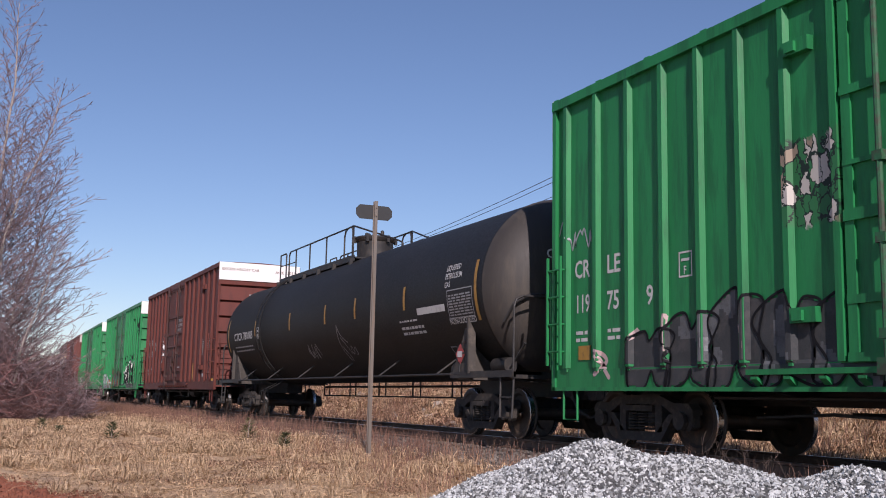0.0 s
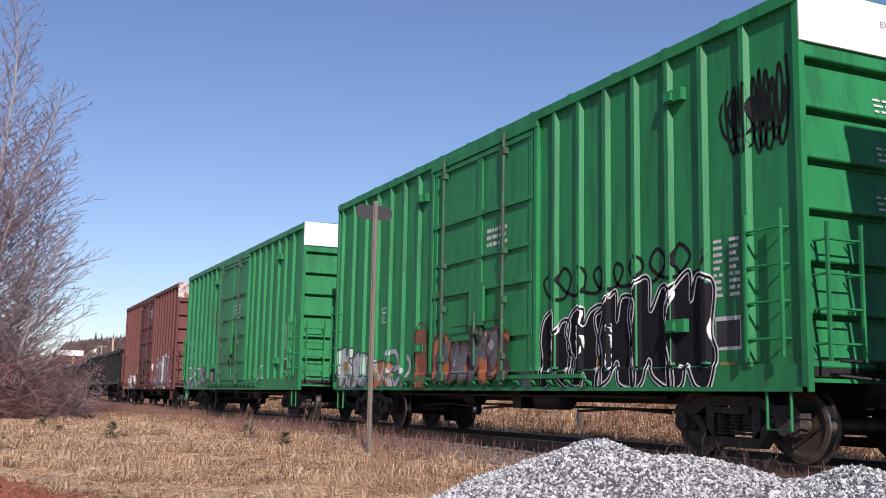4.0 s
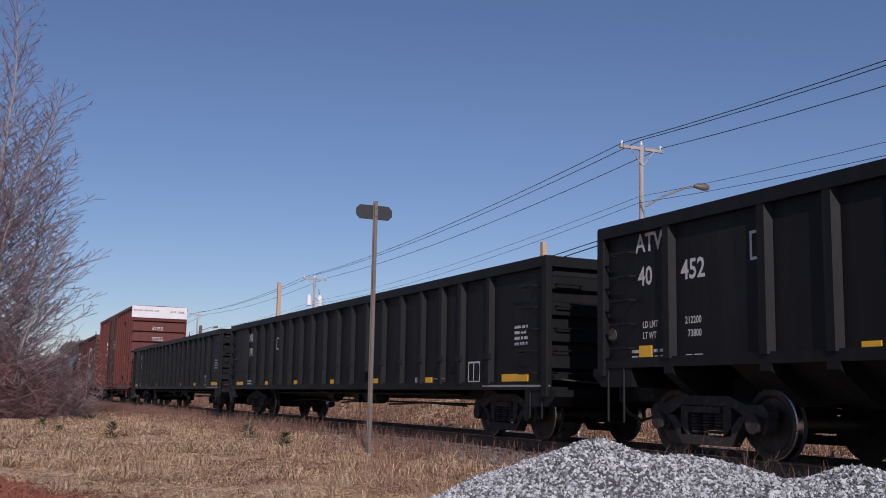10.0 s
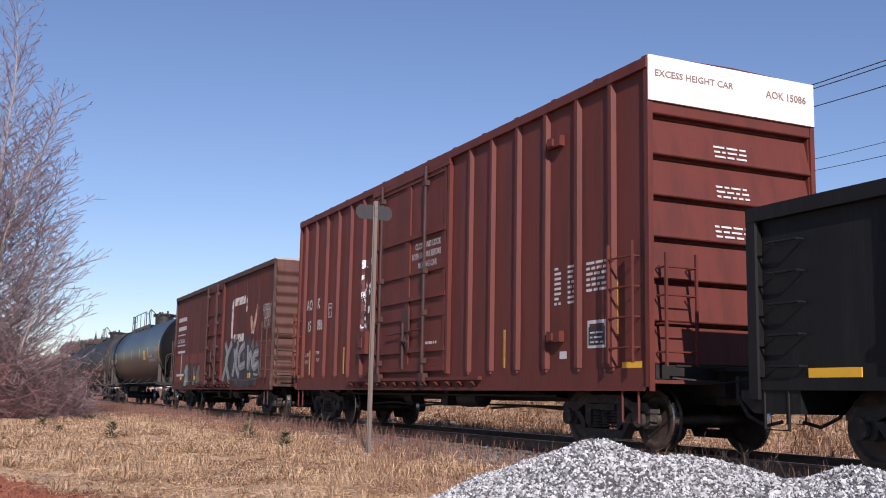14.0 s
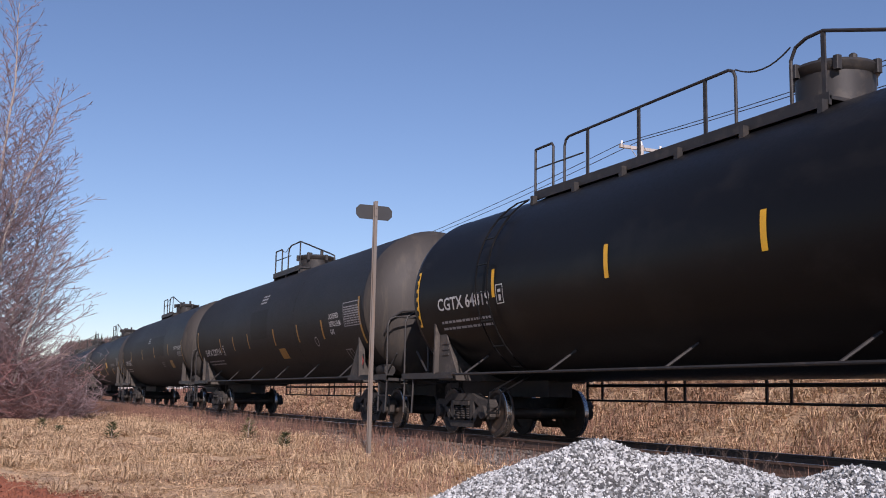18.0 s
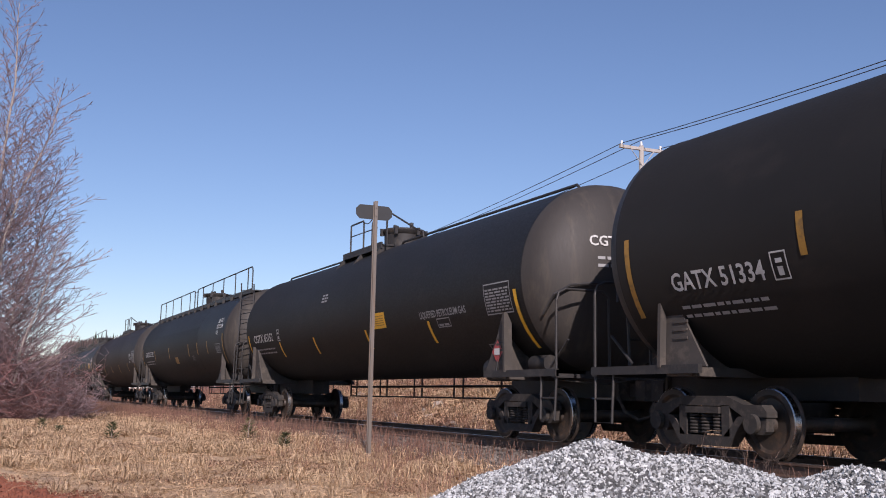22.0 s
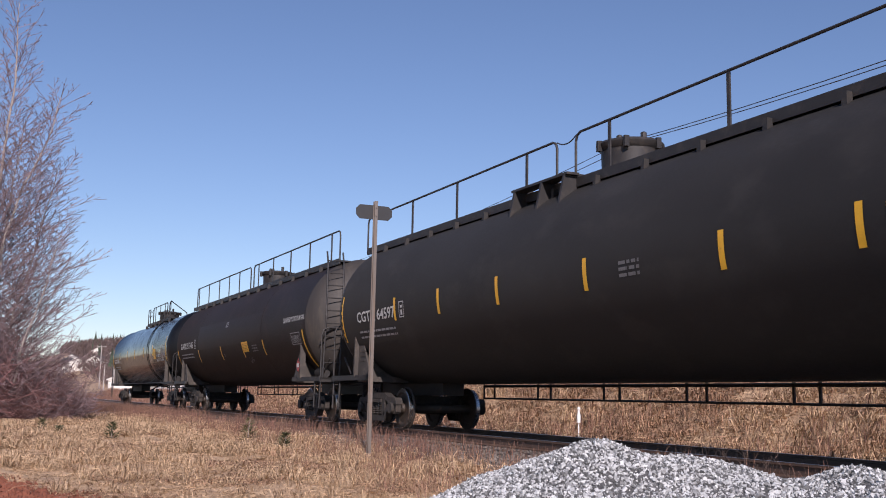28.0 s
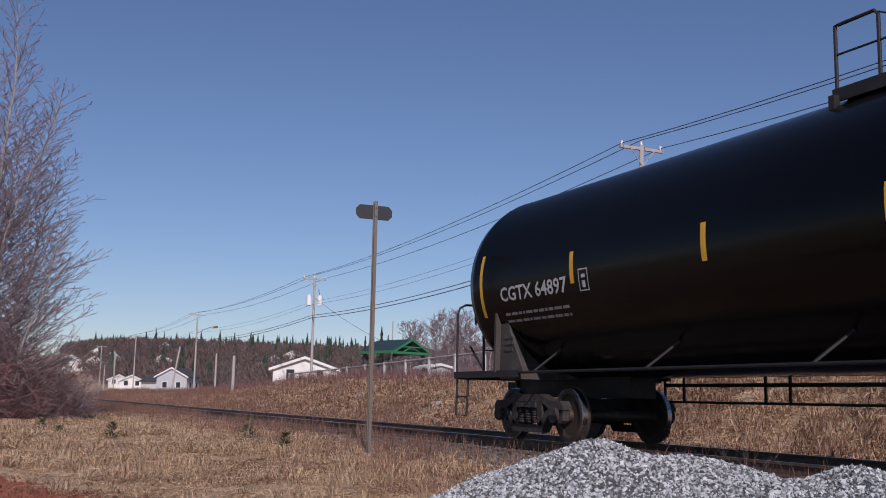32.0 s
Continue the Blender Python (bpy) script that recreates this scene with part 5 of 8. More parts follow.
blades("bank_brush", 26000, (-100, -36, 17.0, 25), 0.85, 0.009, RED_TWIGS, "reddish leafless brush along the top of the bank", 19,
       lambda x, y: in_view(x, y) * smooth(17.0, 18.6, v_of(x, y)) * (0.15 + 0.85 * patchy(x, y, 0.3, -0.25, 0.2, 41)) * (0.35 + 0.65 * smooth(40, 48, -x)), 0.55, "brush", clump=12, spread=0.22)


def clods():
    """Crumbs of red soil over the bare corner and its ragged edge."""
    rng = np.random.default_rng(77)
    vs, fs, n = [], [], 0
    while n < 9000:
        x, y = -17.5 + 9 * rng.random(), -1.5 + 3.6 * rng.random()
        if not in_view(x, y) or not (bare_soil(x, y) or rng.random() < 0.25 and bare_soil(x, y - 0.22)):
            continue
        n += 1
        r = 0.008 + 0.028 * rng.random() ** 2.5
        v = octa_stone(rng, r) + np.array((x, y, ground_height(x, y) + r * 0.2))
        k = len(vs)
        vs += [tuple(p) for p in v]
        fs += [tuple(k + i for i in f) for f in OCTA_FACES]
    tagged(new("soil_clods", raw_mesh("soil_clods", vs, fs, MULCH)), "crumbled red-brown soil at the edge of the grass", "soil", kind="stuff")


clods()
ballast_stones()


# ---- the setting beyond and beside the line ----
GREY_SIGN = material("dull_grey_sign_paint", (0.034, 0.035, 0.036), 0.6, vary=0.12, scale=5, bump=0.03)
WHITE_WALL = material("white_clapboard", (0.78, 0.76, 0.70), 0.7, vary=0.08, scale=2, bump=0.1, stretch=(1, 1, 8))
GREY_WALL = material("grey_clapboard", (0.46, 0.47, 0.48), 0.7, vary=0.1, scale=2, bump=0.1, stretch=(1, 1, 8))
DARK_ROOF = material("dark_shingles", (0.07, 0.068, 0.07), 0.9, vary=0.3, scale=3, bump=0.3)
GREEN_ROOF = material("green_metal_roof", (0.030, 0.060, 0.055), 0.55, vary=0.15, scale=2, bump=0.05)
GREEN_TRIM = material("green_trim", (0.035, 0.20, 0.085), 0.5, vary=0.1, bump=0.02)
GLASS_DARK = material("dark_window_glass", (0.03, 0.035, 0.04), 0.12, vary=0.1, bump=0)
CHAIN = material("fence_steel", (0.40, 0.40, 0.40), 0.5, 0.6, vary=0.15, bump=0.03)
LIMESTONE = material("pale_rock", (0.33, 0.28, 0.235), 0.9, vary=0.25, scale=5, bump=0.5)
WHITE_PLASTIC = material("white_plastic", (0.82, 0.82, 0.80), 0.5, vary=0.06, bump=0.03)
SAPLING = material("dull_green_needles", (0.13, 0.125, 0.06), 0.9, vary=0.4, bump=0, island=True)


def wayside_sign(x, y, top):
    z = ground_height(x, y)
    e = thing("wayside_sign", "galvanised post with a dark grey board, beside the railway", "sign post")
    bm = bmesh.new()
    for a, b in ((-0.042, -0.028), (0.028, 0.042)):
        box(bm, x + a, x + b, y - 0.026, y + 0.03, z - 0.4, top)
    box(bm, x - 0.028, x + 0.028, y + 0.018, y + 0.03, z - 0.4, top)
    part("post", bm, GALV, e, "weathered U-section steel post")
    c, w, hh = top - 0.19, 0.335, 0.125
    k = 0.07
    bm = bmesh.new()
    prism(bm, [(y - w, c - hh + k), (y - w + k, c - hh), (y + w - k, c - hh), (y + w, c - hh + k), (y + w, c + hh - k), (y + w - k, c + hh), (y - w + k, c + hh), (y - w, c + hh - k)], "x", x - 0.062, x - 0.052)
    part("board", bm, GREY_SIGN, e, "dark grey board with clipped corners")
    for dz in (-0.07, 0.07):
        part("bolt", lathe(bmesh.new(), [(0.034, 0.014), (0.06, 0.014)], "x", 6, (x, y, c + dz)), GALV, e)


wayside_sign(-16.47, 6.34, 4.02)


class Wood:
    """Collects tapered limbs into one mesh."""

    def __init__(self):
        self.v, self.f = [], []

    def limb(self, pts, r0, r1, seg=4):
        n = len(pts)
        ref = Vector((0.3, 0.2, 0.9))
        rings = []
        for i, p in enumerate(pts):
            d = pts[min(i + 1, n - 1)] - pts[max(i - 1, 0)]
            a = d.cross(ref)
            a = a.normalized() if a.length > 1e-6 else Vector((1, 0, 0))
            b = d.cross(a).normalized()
            r = r0 + (r1 - r0) * i / (n - 1)
            k = len(self.v)
            for j in range(seg):
                q = 2 * math.pi * j / seg
                self.v.append(tuple(p + (a * math.cos(q) + b * math.sin(q)) * r))
            rings.append(k)
        for k0, k1 in zip(rings, rings[1:]):
            for j in range(seg):
                self.f.append((k0 + j, k0 + (j + 1) % seg, k1 + (j + 1) % seg, k1 + j))

    def grow(self, rng, p, d, length, r, depth, bend=0.25, spread=0.6, lift=0.25, kids=5, bare=0.25, thin=0.0045):
        pts, q, dd = [p], p.copy(), d.normalized()
        steps = 5 if depth else 3
        for _ in range(steps):
            dd = (dd + Vector((rng.uniform(-1, 1), rng.uniform(-1, 1), rng.uniform(-1, 1) + lift)) * bend * 0.5).normalized()
            q = q + dd * (length / steps)
            pts.append(q.copy())
        self.limb(pts, r, r * 0.35, 5 if depth > 1 else 3)
        if depth == 0:
            return
        for k in range(kids):
            f = bare + (1 - bare) * (k + rng.random()) / kids
            i = min(steps - 1, int(f * steps))
            at = pts[i].lerp(pts[i + 1], f * steps - i)
            along = (pts[i + 1] - pts[i]).normalized()
            side = Vector((rng.uniform(-1, 1), rng.uniform(-1, 1), rng.uniform(-0.4, 0.6))).normalized()
            nd = (along * (1 - spread) + side * spread + Vector((0, 0, lift * 0.5))).normalized()
            self.grow(rng, at, nd, length * rng.uniform(0.42, 0.70) * (1.15 - 0.5 * f), max(thin, r * (1 - 0.65 * f) * 0.5), depth - 1, bend, spread, lift, max(3, kids - 2), 0.15, thin)

    def mesh(self, name, mat):
        return raw_mesh(name, self.v, self.f, mat)


def bare_tree(x, y, lean, height, seed, label, kids=26, radius=0.10, depth=3, mat=None, name="bare_tree", reach=0.30, thin=0.0075):
    rng = random.Random(seed)
    z = ground_height(x, y) - 0.1
    e = thing(name, label, "tree")
    base = Vector((x, y, z))
    tip = base + Vector((lean[0], lean[1], height))
    pts = [base.lerp(tip, i / 10) + Vector((rng.uniform(-1, 1), rng.uniform(-1, 1), 0)) * 0.012 * height * (0 < i < 10) for i in range(11)]
    w = Wood()
    w.limb(pts, radius, 0.012, 8)
    part("trunk", w.mesh("trunk", BARK), None, e, "slim grey trunk")
    w = Wood()
    for k in range(kids):
        f = 0.10 + 0.88 * (k + rng.random()) / kids
        i = min(9, int(f * 10))
        at = pts[i].lerp(pts[i + 1], f * 10 - i)
        a = rng.random() * 6.283
        up = 0.35 + 0.7 * f
        w.grow(rng, at, Vector((math.cos(a), math.sin(a), up)), height * reach * (1.05 - 0.62 * f) * rng.uniform(0.7, 1.25), radius * 0.30 * (1.1 - f), depth - 1, 0.22, 0.5, 0.22, 7, 0.2, thin)
    part("crown", w.mesh("crown", mat or TWIGS), None, e, "bare reddish-grey branches and twigs")
    return e


def spray(w, rng, p, d, length, r, depth, gap, thin):
    """A branch with side shoots that leave it by turns, shorter towards its tip."""
    steps = max(2, int(length / 0.22))
    pts, dd = [p], d.normalized()
    for _ in range(steps):
        dd = (dd + Vector((rng.uniform(-1, 1), rng.uniform(-1, 1), rng.uniform(-1, 1) + 0.25)) * 0.13).normalized()
        pts.append(pts[-1] + dd * (length / steps))
    w.limb(pts, r, max(thin * 0.6, r * 0.3), 4 if depth > 1 else 3)
    if depth == 0:
        return
    n = max(2, int(length * 0.85 / gap))
    side = dd.cross(Vector((rng.uniform(-0.5, 0.5), rng.uniform(-0.5, 0.5), 1))).normalized()
    for k in range(n):
        f = 0.16 + 0.82 * (k + rng.random() * 0.8) / n
        i = min(steps - 1, int(f * steps))
        at = pts[i].lerp(pts[i + 1], f * steps - i)
        along = (pts[i + 1] - pts[i]).normalized()
        out = side * (1 if k % 2 else -1) + Vector((rng.uniform(-1, 1), rng.uniform(-1, 1), rng.uniform(-0.6, 0.8))) * 0.6
        spray(w, rng, at, along * 0.95 + out.normalized() * rng.uniform(0.55, 0.95), length * rng.uniform(0.30, 0.52) * (1.2 - 0.75 * f), max(thin, r * 0.55 * (1 - 0.6 * f)), depth - 1, gap * 0.72, thin)


def alder(stem, seed, label, radius, gap, reach, low=0.12, thin=0.0092):
    """A slender bare tree: a crooked stem through (x, y, z) points, its first on the ground, feathered with ascending branches."""
    rng = random.Random(seed)
    e = thing("bare_tree", label, "tree")
    knots = [Vector(q) for q in stem]
    knots[0].z = ground_height(knots[0].x, knots[0].y) - 0.1
    pts = []
    for a, b in zip(knots, knots[1:]):
        m = max(2, int((b - a).length / 0.5))
        pts += [a.lerp(b, i / m) + Vector((rng.uniform(-1, 1), rng.uniform(-1, 1), 0)) * 0.035 * (i > 0) for i in range(m)]
    pts.append(knots[-1])
    w = Wood()
    w.limb(pts, radius, 0.012, 7)
    part("trunk", w.mesh("trunk", BARK), None, e, "slim pale grey trunk")
    w = Wood()
    total = (len(pts) - 1) * 0.5
    n = int(total / gap)
    turn = rng.random() * 6.283
    for k in range(n):
        f = low + (0.985 - low) * (k + rng.random() * 0.7) / n
        i = min(len(pts) - 2, int(f * (len(pts) - 1)))
        at = pts[i].lerp(pts[i + 1], f * (len(pts) - 1) - i)
        turn += 2.4 + rng.uniform(-0.4, 0.4)
        ln = reach * (1.0 - 0.70 * f ** 2.2) * rng.uniform(0.6, 1.15)
        spray(w, rng, at, Vector((math.cos(turn), math.sin(turn), rng.uniform(0.15, 0.6) + 0.6 * f)), ln, max(thin, radius * 0.32 * (1.05 - f)), 2, 0.26, thin)
    part("crown", w.mesh("crown", TWIGS), None, e, "bare mauve-grey branches and twigs")
    return e


for stem, seed, words, radius, gap, reach in [
        ([(-36.0, 0.45, 0), (-36.0, 0.62, 6.5), (-36.1, 0.92, 10.4), (-36.0, 0.86, 13.5)], 21, "tall slender bare tree with a pale trunk", 0.09, 0.105, 2.7),
        ([(-35.4, 0.55, 0), (-35.5, 0.98, 5.5), (-35.5, 1.40, 7.2), (-35.5, 2.05, 8.8), (-35.5, 2.42, 10.6)], 22, "bare tree leaning out over the thicket", 0.08, 0.095, 2.9),
        ([(-36.4, 0.95, 0), (-36.4, 1.45, 3.2), (-36.4, 1.95, 5.2), (-36.4, 2.50, 8.2)], 24, "young spreading bare tree above the shrubs", 0.06, 0.078, 3.0),
        ([(-34.9, 1.35, 0), (-34.9, 1.75, 2.2), (-34.9, 2.20, 3.6), (-34.9, 2.60, 5.6)], 25, "young bare tree among the shrubs", 0.045, 0.085, 2.5),
        ([(-37.0, -0.2, 0), (-37.0, 0.1, 5.0), (-37.0, 0.35, 11.8)], 23, "tall bare tree at the edge of the thicket", 0.08, 0.12, 2.8),
        ([(-36.6, 0.3, 0), (-36.6, 0.8, 4.0), (-36.5, 1.35, 9.6)], 26, "bare tree in the middle of the thicket", 0.07, 0.11, 2.8)]:
    alder(stem, seed, words, radius, gap, reach)


def shrub_mesh(seed, mat, stems):
    """A tangle of thin stems about a metre high, scaled where it stands."""
    rng = random.Random(seed)
    w = Wood()
    for k in range(stems):
        a = rng.random() * 6.283
        o = Vector((0.22 * rng.uniform(-1, 1), 0.22 * rng.uniform(-1, 1), -0.03))
        d = Vector((math.cos(a) * 0.8, math.sin(a) * 0.8, rng.uniform(0.3, 1.4)))
        w.grow(rng, o, d, rng.uniform(0.5, 1.05), 0.0058, 2, 0.75, 0.75, 0.10, 6, 0.08, 0.0033)
    return w.mesh("shrub", mat)


SHRUBS = [shrub_mesh(100 + k, (RED_TWIGS, TWIGS, TWIGS, RED_TWIGS, TWIGS, RED_TWIGS)[k], 17) for k in range(6)]


def shrub(x, y, height, k, turn, label="dense leafless shrub with tangled reddish twigs"):
    ob = tagged(new("shrub", SHRUBS[k % 6]), label, "shrub", "shrubs of the thicket")
    ob.matrix_world = pose(x, y, ground_height(x, y), 0, 0, turn) @ Matrix.Diagonal((height * 0.95, height * 0.95, height, 1))
    return ob


rs = random.Random(5)
for k in range(52):
    fy = rs.random()
    yy = -1.2 + 4.0 * fy
    shrub(-36.5 + rs.uniform(-2.4, 1.4), yy, rs.uniform(2.4, 3.9) * (1.12 - 0.42 * fy), k, rs.uniform(0, 360))
for k in range(10):
    shrub(-35.2 + rs.uniform(-0.8, 1.0), 0.2 + 2.4 * k / 9, rs.uniform(1.1, 1.7), k + 1, rs.uniform(0, 360), "low tangled grey shrub at the edge of the thicket")
for k in range(9):
    shrub(-40 - rs.uniform(0, 9), 3.2 + rs.uniform(0, 1.6), rs.uniform(0.8, 1.3), k, rs.uniform(0, 360), "low leafless shrub with reddish twigs")


def weed_clump(x, y, height, seed):
    rng = random.Random(seed)
    w = Wood()
    for k in range(16):
        a = rng.random() * 6.283
        o = Vector((x + 0.16 * rng.uniform(-1, 1), y + 0.16 * rng.uniform(-1, 1), ground_height(x, y) - 0.04))
        spray(w, rng, o, Vector((0.4 * math.cos(a), 0.4 * math.sin(a), 1.0)), height * rng.uniform(0.3, 0.75), 0.0045, 1, 0.14, 0.0028)
    tagged(new("weed_clump", w.mesh("weed_clump", DARK_WEEDS)), "clump of dead brown weed stalks beside the ballast", "weed", "weed clumps by the track")


for k, (x, y, hh) in enumerate([(-9.1, 7.5, 0.95), (-8.65, 7.65, 0.85), (-9.6, 7.35, 0.7), (-10.5, 7.6, 0.6), (-7.95, 7.5, 0.75), (-14.6, 7.4, 0.5), (-8.3, 7.1, 0.6), (-11.6, 7.5, 0.45), (-7.3, 7.3, 0.6)]):
    weed_clump(x, y, hh, 300 + k)


def sapling(x, y, height, seed):
    rng = random.Random(seed)
    e = thing("sapling", "small ragged evergreen sapling in the dry grass", "sapling", "saplings in the grass")
    z = ground_height(x, y) - 0.03
    w = Wood()
    w.limb([Vector((x, y, z)), Vector((x + 0.02, y, z + height * 0.6)), Vector((x, y + 0.03, z + height))], 0.012, 0.004, 5)
    part("trunk", w.mesh("trunk", BARK), None, e)
    vs, fs = [], []
    for k in range(170):
        f = rng.random()
        a = rng.random() * 6.283
        r = 0.42 * height * (1 - f) + 0.03
        c = Vector((x + math.cos(a) * r * rng.random(), y + math.sin(a) * r * rng.random(), z + height * (0.12 + 0.88 * f)))
        t = Vector((math.cos(a), math.sin(a), 0.5)) * 0.09
        q = Vector((-math.sin(a), math.cos(a), rng.uniform(-1, 1))) * 0.012
        b = len(vs)
        vs += [tuple(c - q), tuple(c + q), tuple(c + t)]
        fs.append((b, b + 1, b + 2))
    part("crown", raw_mesh("crown", vs, fs, SAPLING), None, e)


for i, (x, y, hh) in enumerate([(-21.2, 5.5, 0.50), (-18.7, 5.55, 0.34), (-22.8, 3.0, 0.35), (-27.0, 1.9, 0.36), (-24.5, 2.1, 0.24)]):
    sapling(x, y, hh, 60 + i)
sapling(-43.65, 20.0, 1.0, 66)
sapling(-44.2, 19.7, 0.7, 67)


# utility line along the road
def cable(a, b, sag, r, name="cable", parent=None, n=14):
    pts = [Vector(a).lerp(Vector(b), i / n) - Vector((0, 0, 4 * sag * (i / n) * (1 - i / n))) for i in range(n + 1)]
    return part(name, rod(bmesh.new(), pts, r, 5), WIRE, parent)


POLES = [(19.5, 21.0, 11.0), (-33.46, 24.32, 11.0), (-86.3, 27.7, 11.0), (-135.5, 27.7, 11.0), (-194.6, 28.8, 11.0), (-255.0, 30.0, 11.3)]


def utility_pole(x, y, top, lamp=False, cans=False):
    e = thing("utility_pole", "weathered wooden utility pole with a crossarm", "utility pole", "poles along the road")
    z = ground_height(x, y) - 0.5
    part("pole", rod(bmesh.new(), [(x, y, z), (x, y, top - 0.08)], [0.135, 0.095], 12), WOODPOLE, e, "grey weathered pole")
    arm = bmesh.new()
    box(arm, x - 0.06, x + 0.06, y - 1.05, y + 1.05, top - 0.27, top - 0.15)
    part("crossarm", arm, WOODPOLE, e)
    for dy in (-0.45, 0.45):
        part("brace", rod(bmesh.new(), [(x + 0.08, y + dy * 1.3, top - 0.25), (x + 0.1, y, top - 0.95)], 0.018, 5), WOODPOLE, e)
    for dy, dz in ((-0.95, -0.15), (0.0, -0.08), (0.95, -0.15)):
        part("insulator", lathe(bmesh.new(), [(0, 0.03), (0.06, 0.055), (0.1, 0.04), (0.16, 0.05), (0.18, 0.02)], "z", 8, (x, y + dy, top + dz)), WHITE_PLASTIC, e)
    if cans:
        for dy in (-0.48, 0.48):
            part("transformer", lathe(bmesh.new(), [(0, 0.1), (0.04, 0.24), (0.85, 0.24), (0.9, 0.12), (1.0, 0.05)], "z", 14, (x + 0.15, y + dy, top - 2.6)), WHITE_PLASTIC, e, "pale grey transformer can", True)
        part("cut_out", rod(bmesh.new(), [(x, y + 0.4, top - 1.1), (x, y + 0.5, top - 1.7)], 0.03, 6), WIRE, e)
    if lamp:
        bm = rod(bmesh.new(), [(x + 0.1, y + 0.1, top - 2.6), (x + 0.4, y + 0.75, top - 2.15), (x + 0.8, y + 1.5, top - 1.82), (x + 1.0, y + 1.9, top - 1.76)], 0.035, 6)
        arm_ob = part("lamp_arm", bm, GALV, e)
        bm = bmesh.new()
        lathe(bm, [(-0.38, 0.05), (-0.25, 0.11), (0.1, 0.16), (0.3, 0.12), (0.36, 0.03)], "y", 10, (x + 1.08, y + 2.15, top - 1.74))
        part("lamp_head", bm, GALV, arm_ob, "grey street lamp head", True)
    return e


for i, (x, y, top) in enumerate(POLES):
    utility_pole(x, y, top, lamp=i in (1, 3), cans=i == 2)
wires = thing("overhead_wires", "black overhead wires slung between the utility poles", "wires")
for (x0, y0, t0), (x1, y1, t1) in zip(POLES, POLES[1:]):
    more = 1.9 if x0 > 0 else 1.0
    for dy, dz in ((-0.95, -0.08), (0.0, 0.16), (0.95, -0.08)):
        cable((x0, y0 + dy, t0 + dz), (x1, y1 + dy, t1 + dz), 0.55 * more, 0.016, "wire", wires)
    for dz, sag, r in ((-2.2, 0.5, 0.009), (-2.45, 0.6, 0.010), (-3.42, 0.55, 0.022), (-3.62, 0.6, 0.026)):
        cable((x0, y0 - 0.15, t0 + dz), (x1, y1 - 0.15, t1 + dz), sag * more, r, "wire", wires)
cable((-86.3, 27.7, 9.2), (-78.5, 31.5, 5.0), 0.25, 0.015, "service_drop", wires)
cable((-33.46, 24.3, 7.9), (-60.0, 33.0, 6.2), 0.5, 0.012, "service_drop", wires)
for i, (x, y, hh, ln) in enumerate([(-118.0, 26.5, 4.6, 0.0), (-140.0, 25.6, 6.0, 0.9), (-214.0, 26.0, 5.5, 0.0), (-230.0, 30.0, 8.0, 0.0), (-262.0, 34.0, 9.0, 0.0), (-74.4, 18.0, 2.75, 0.0)]):
    z = ground_height(x, y)
    tagged(new("timber_post", mesh_of("timber_post", rod(bmesh.new(), [(x, y, z - 0.3), (x, y + ln, z + hh)], [0.13, 0.10], 8), WOODPOLE)), "plain weathered timber post by the road", "post", "posts by the road")


# fence at the top of the bank
PALE_POST = material("pale_worn_posts", (0.52, 0.52, 0.48), 0.8, vary=0.3, scale=4, second=(0.34, 0.33, 0.30), amount=0.5, bump=0.15)


def fence():
    e = thing("fence", "low fence of pale posts, timber rail and wire mesh", "fence")
    y = 21.0
    xs = [-70.4 + 2.98 * k for k in range(13)]

    def top(x):
        return 2.74 + 0.021 * (x + 40.6)

    for x in xs:
        part("post", cbox(bmesh.new(), x - 0.062, x + 0.062, y - 0.062, y + 0.062, ground_height(x, y) - 0.3, top(x) + 0.04, 0.012), PALE_POST, e, "pale square post")
    for x0, x1 in zip(xs, xs[1:]):
        part("top_rail", rod(bmesh.new(), [(x0 + 0.062, y, top(x0) - 0.04), (x1 - 0.062, y, top(x1) - 0.04)], 0.045, 6), WOODPOLE, e, "grey timber rail")
    vs, fs = [], []
    x = xs[0]
    while x < xs[-1] - 1.0:
        for s in (1, -1):
            k = len(vs)
            x0, x1 = (x, x + 1.0) if s > 0 else (x + 1.0, x)
            z0 = ground_height(x, y) + 0.02
            dx = 0.005
            vs += [(x0 - dx, y, z0), (x0 + dx, y, z0), (x1 + dx, y, top(x)), (x1 - dx, y, top(x))]
            fs.append((k, k + 1, k + 2, k + 3))
        x += 0.14
    m = part("mesh_wire", raw_mesh("mesh_wire", vs, fs, CHAIN), None, e, "woven wire mesh")
    m["kind"] = "stuff"


fence()


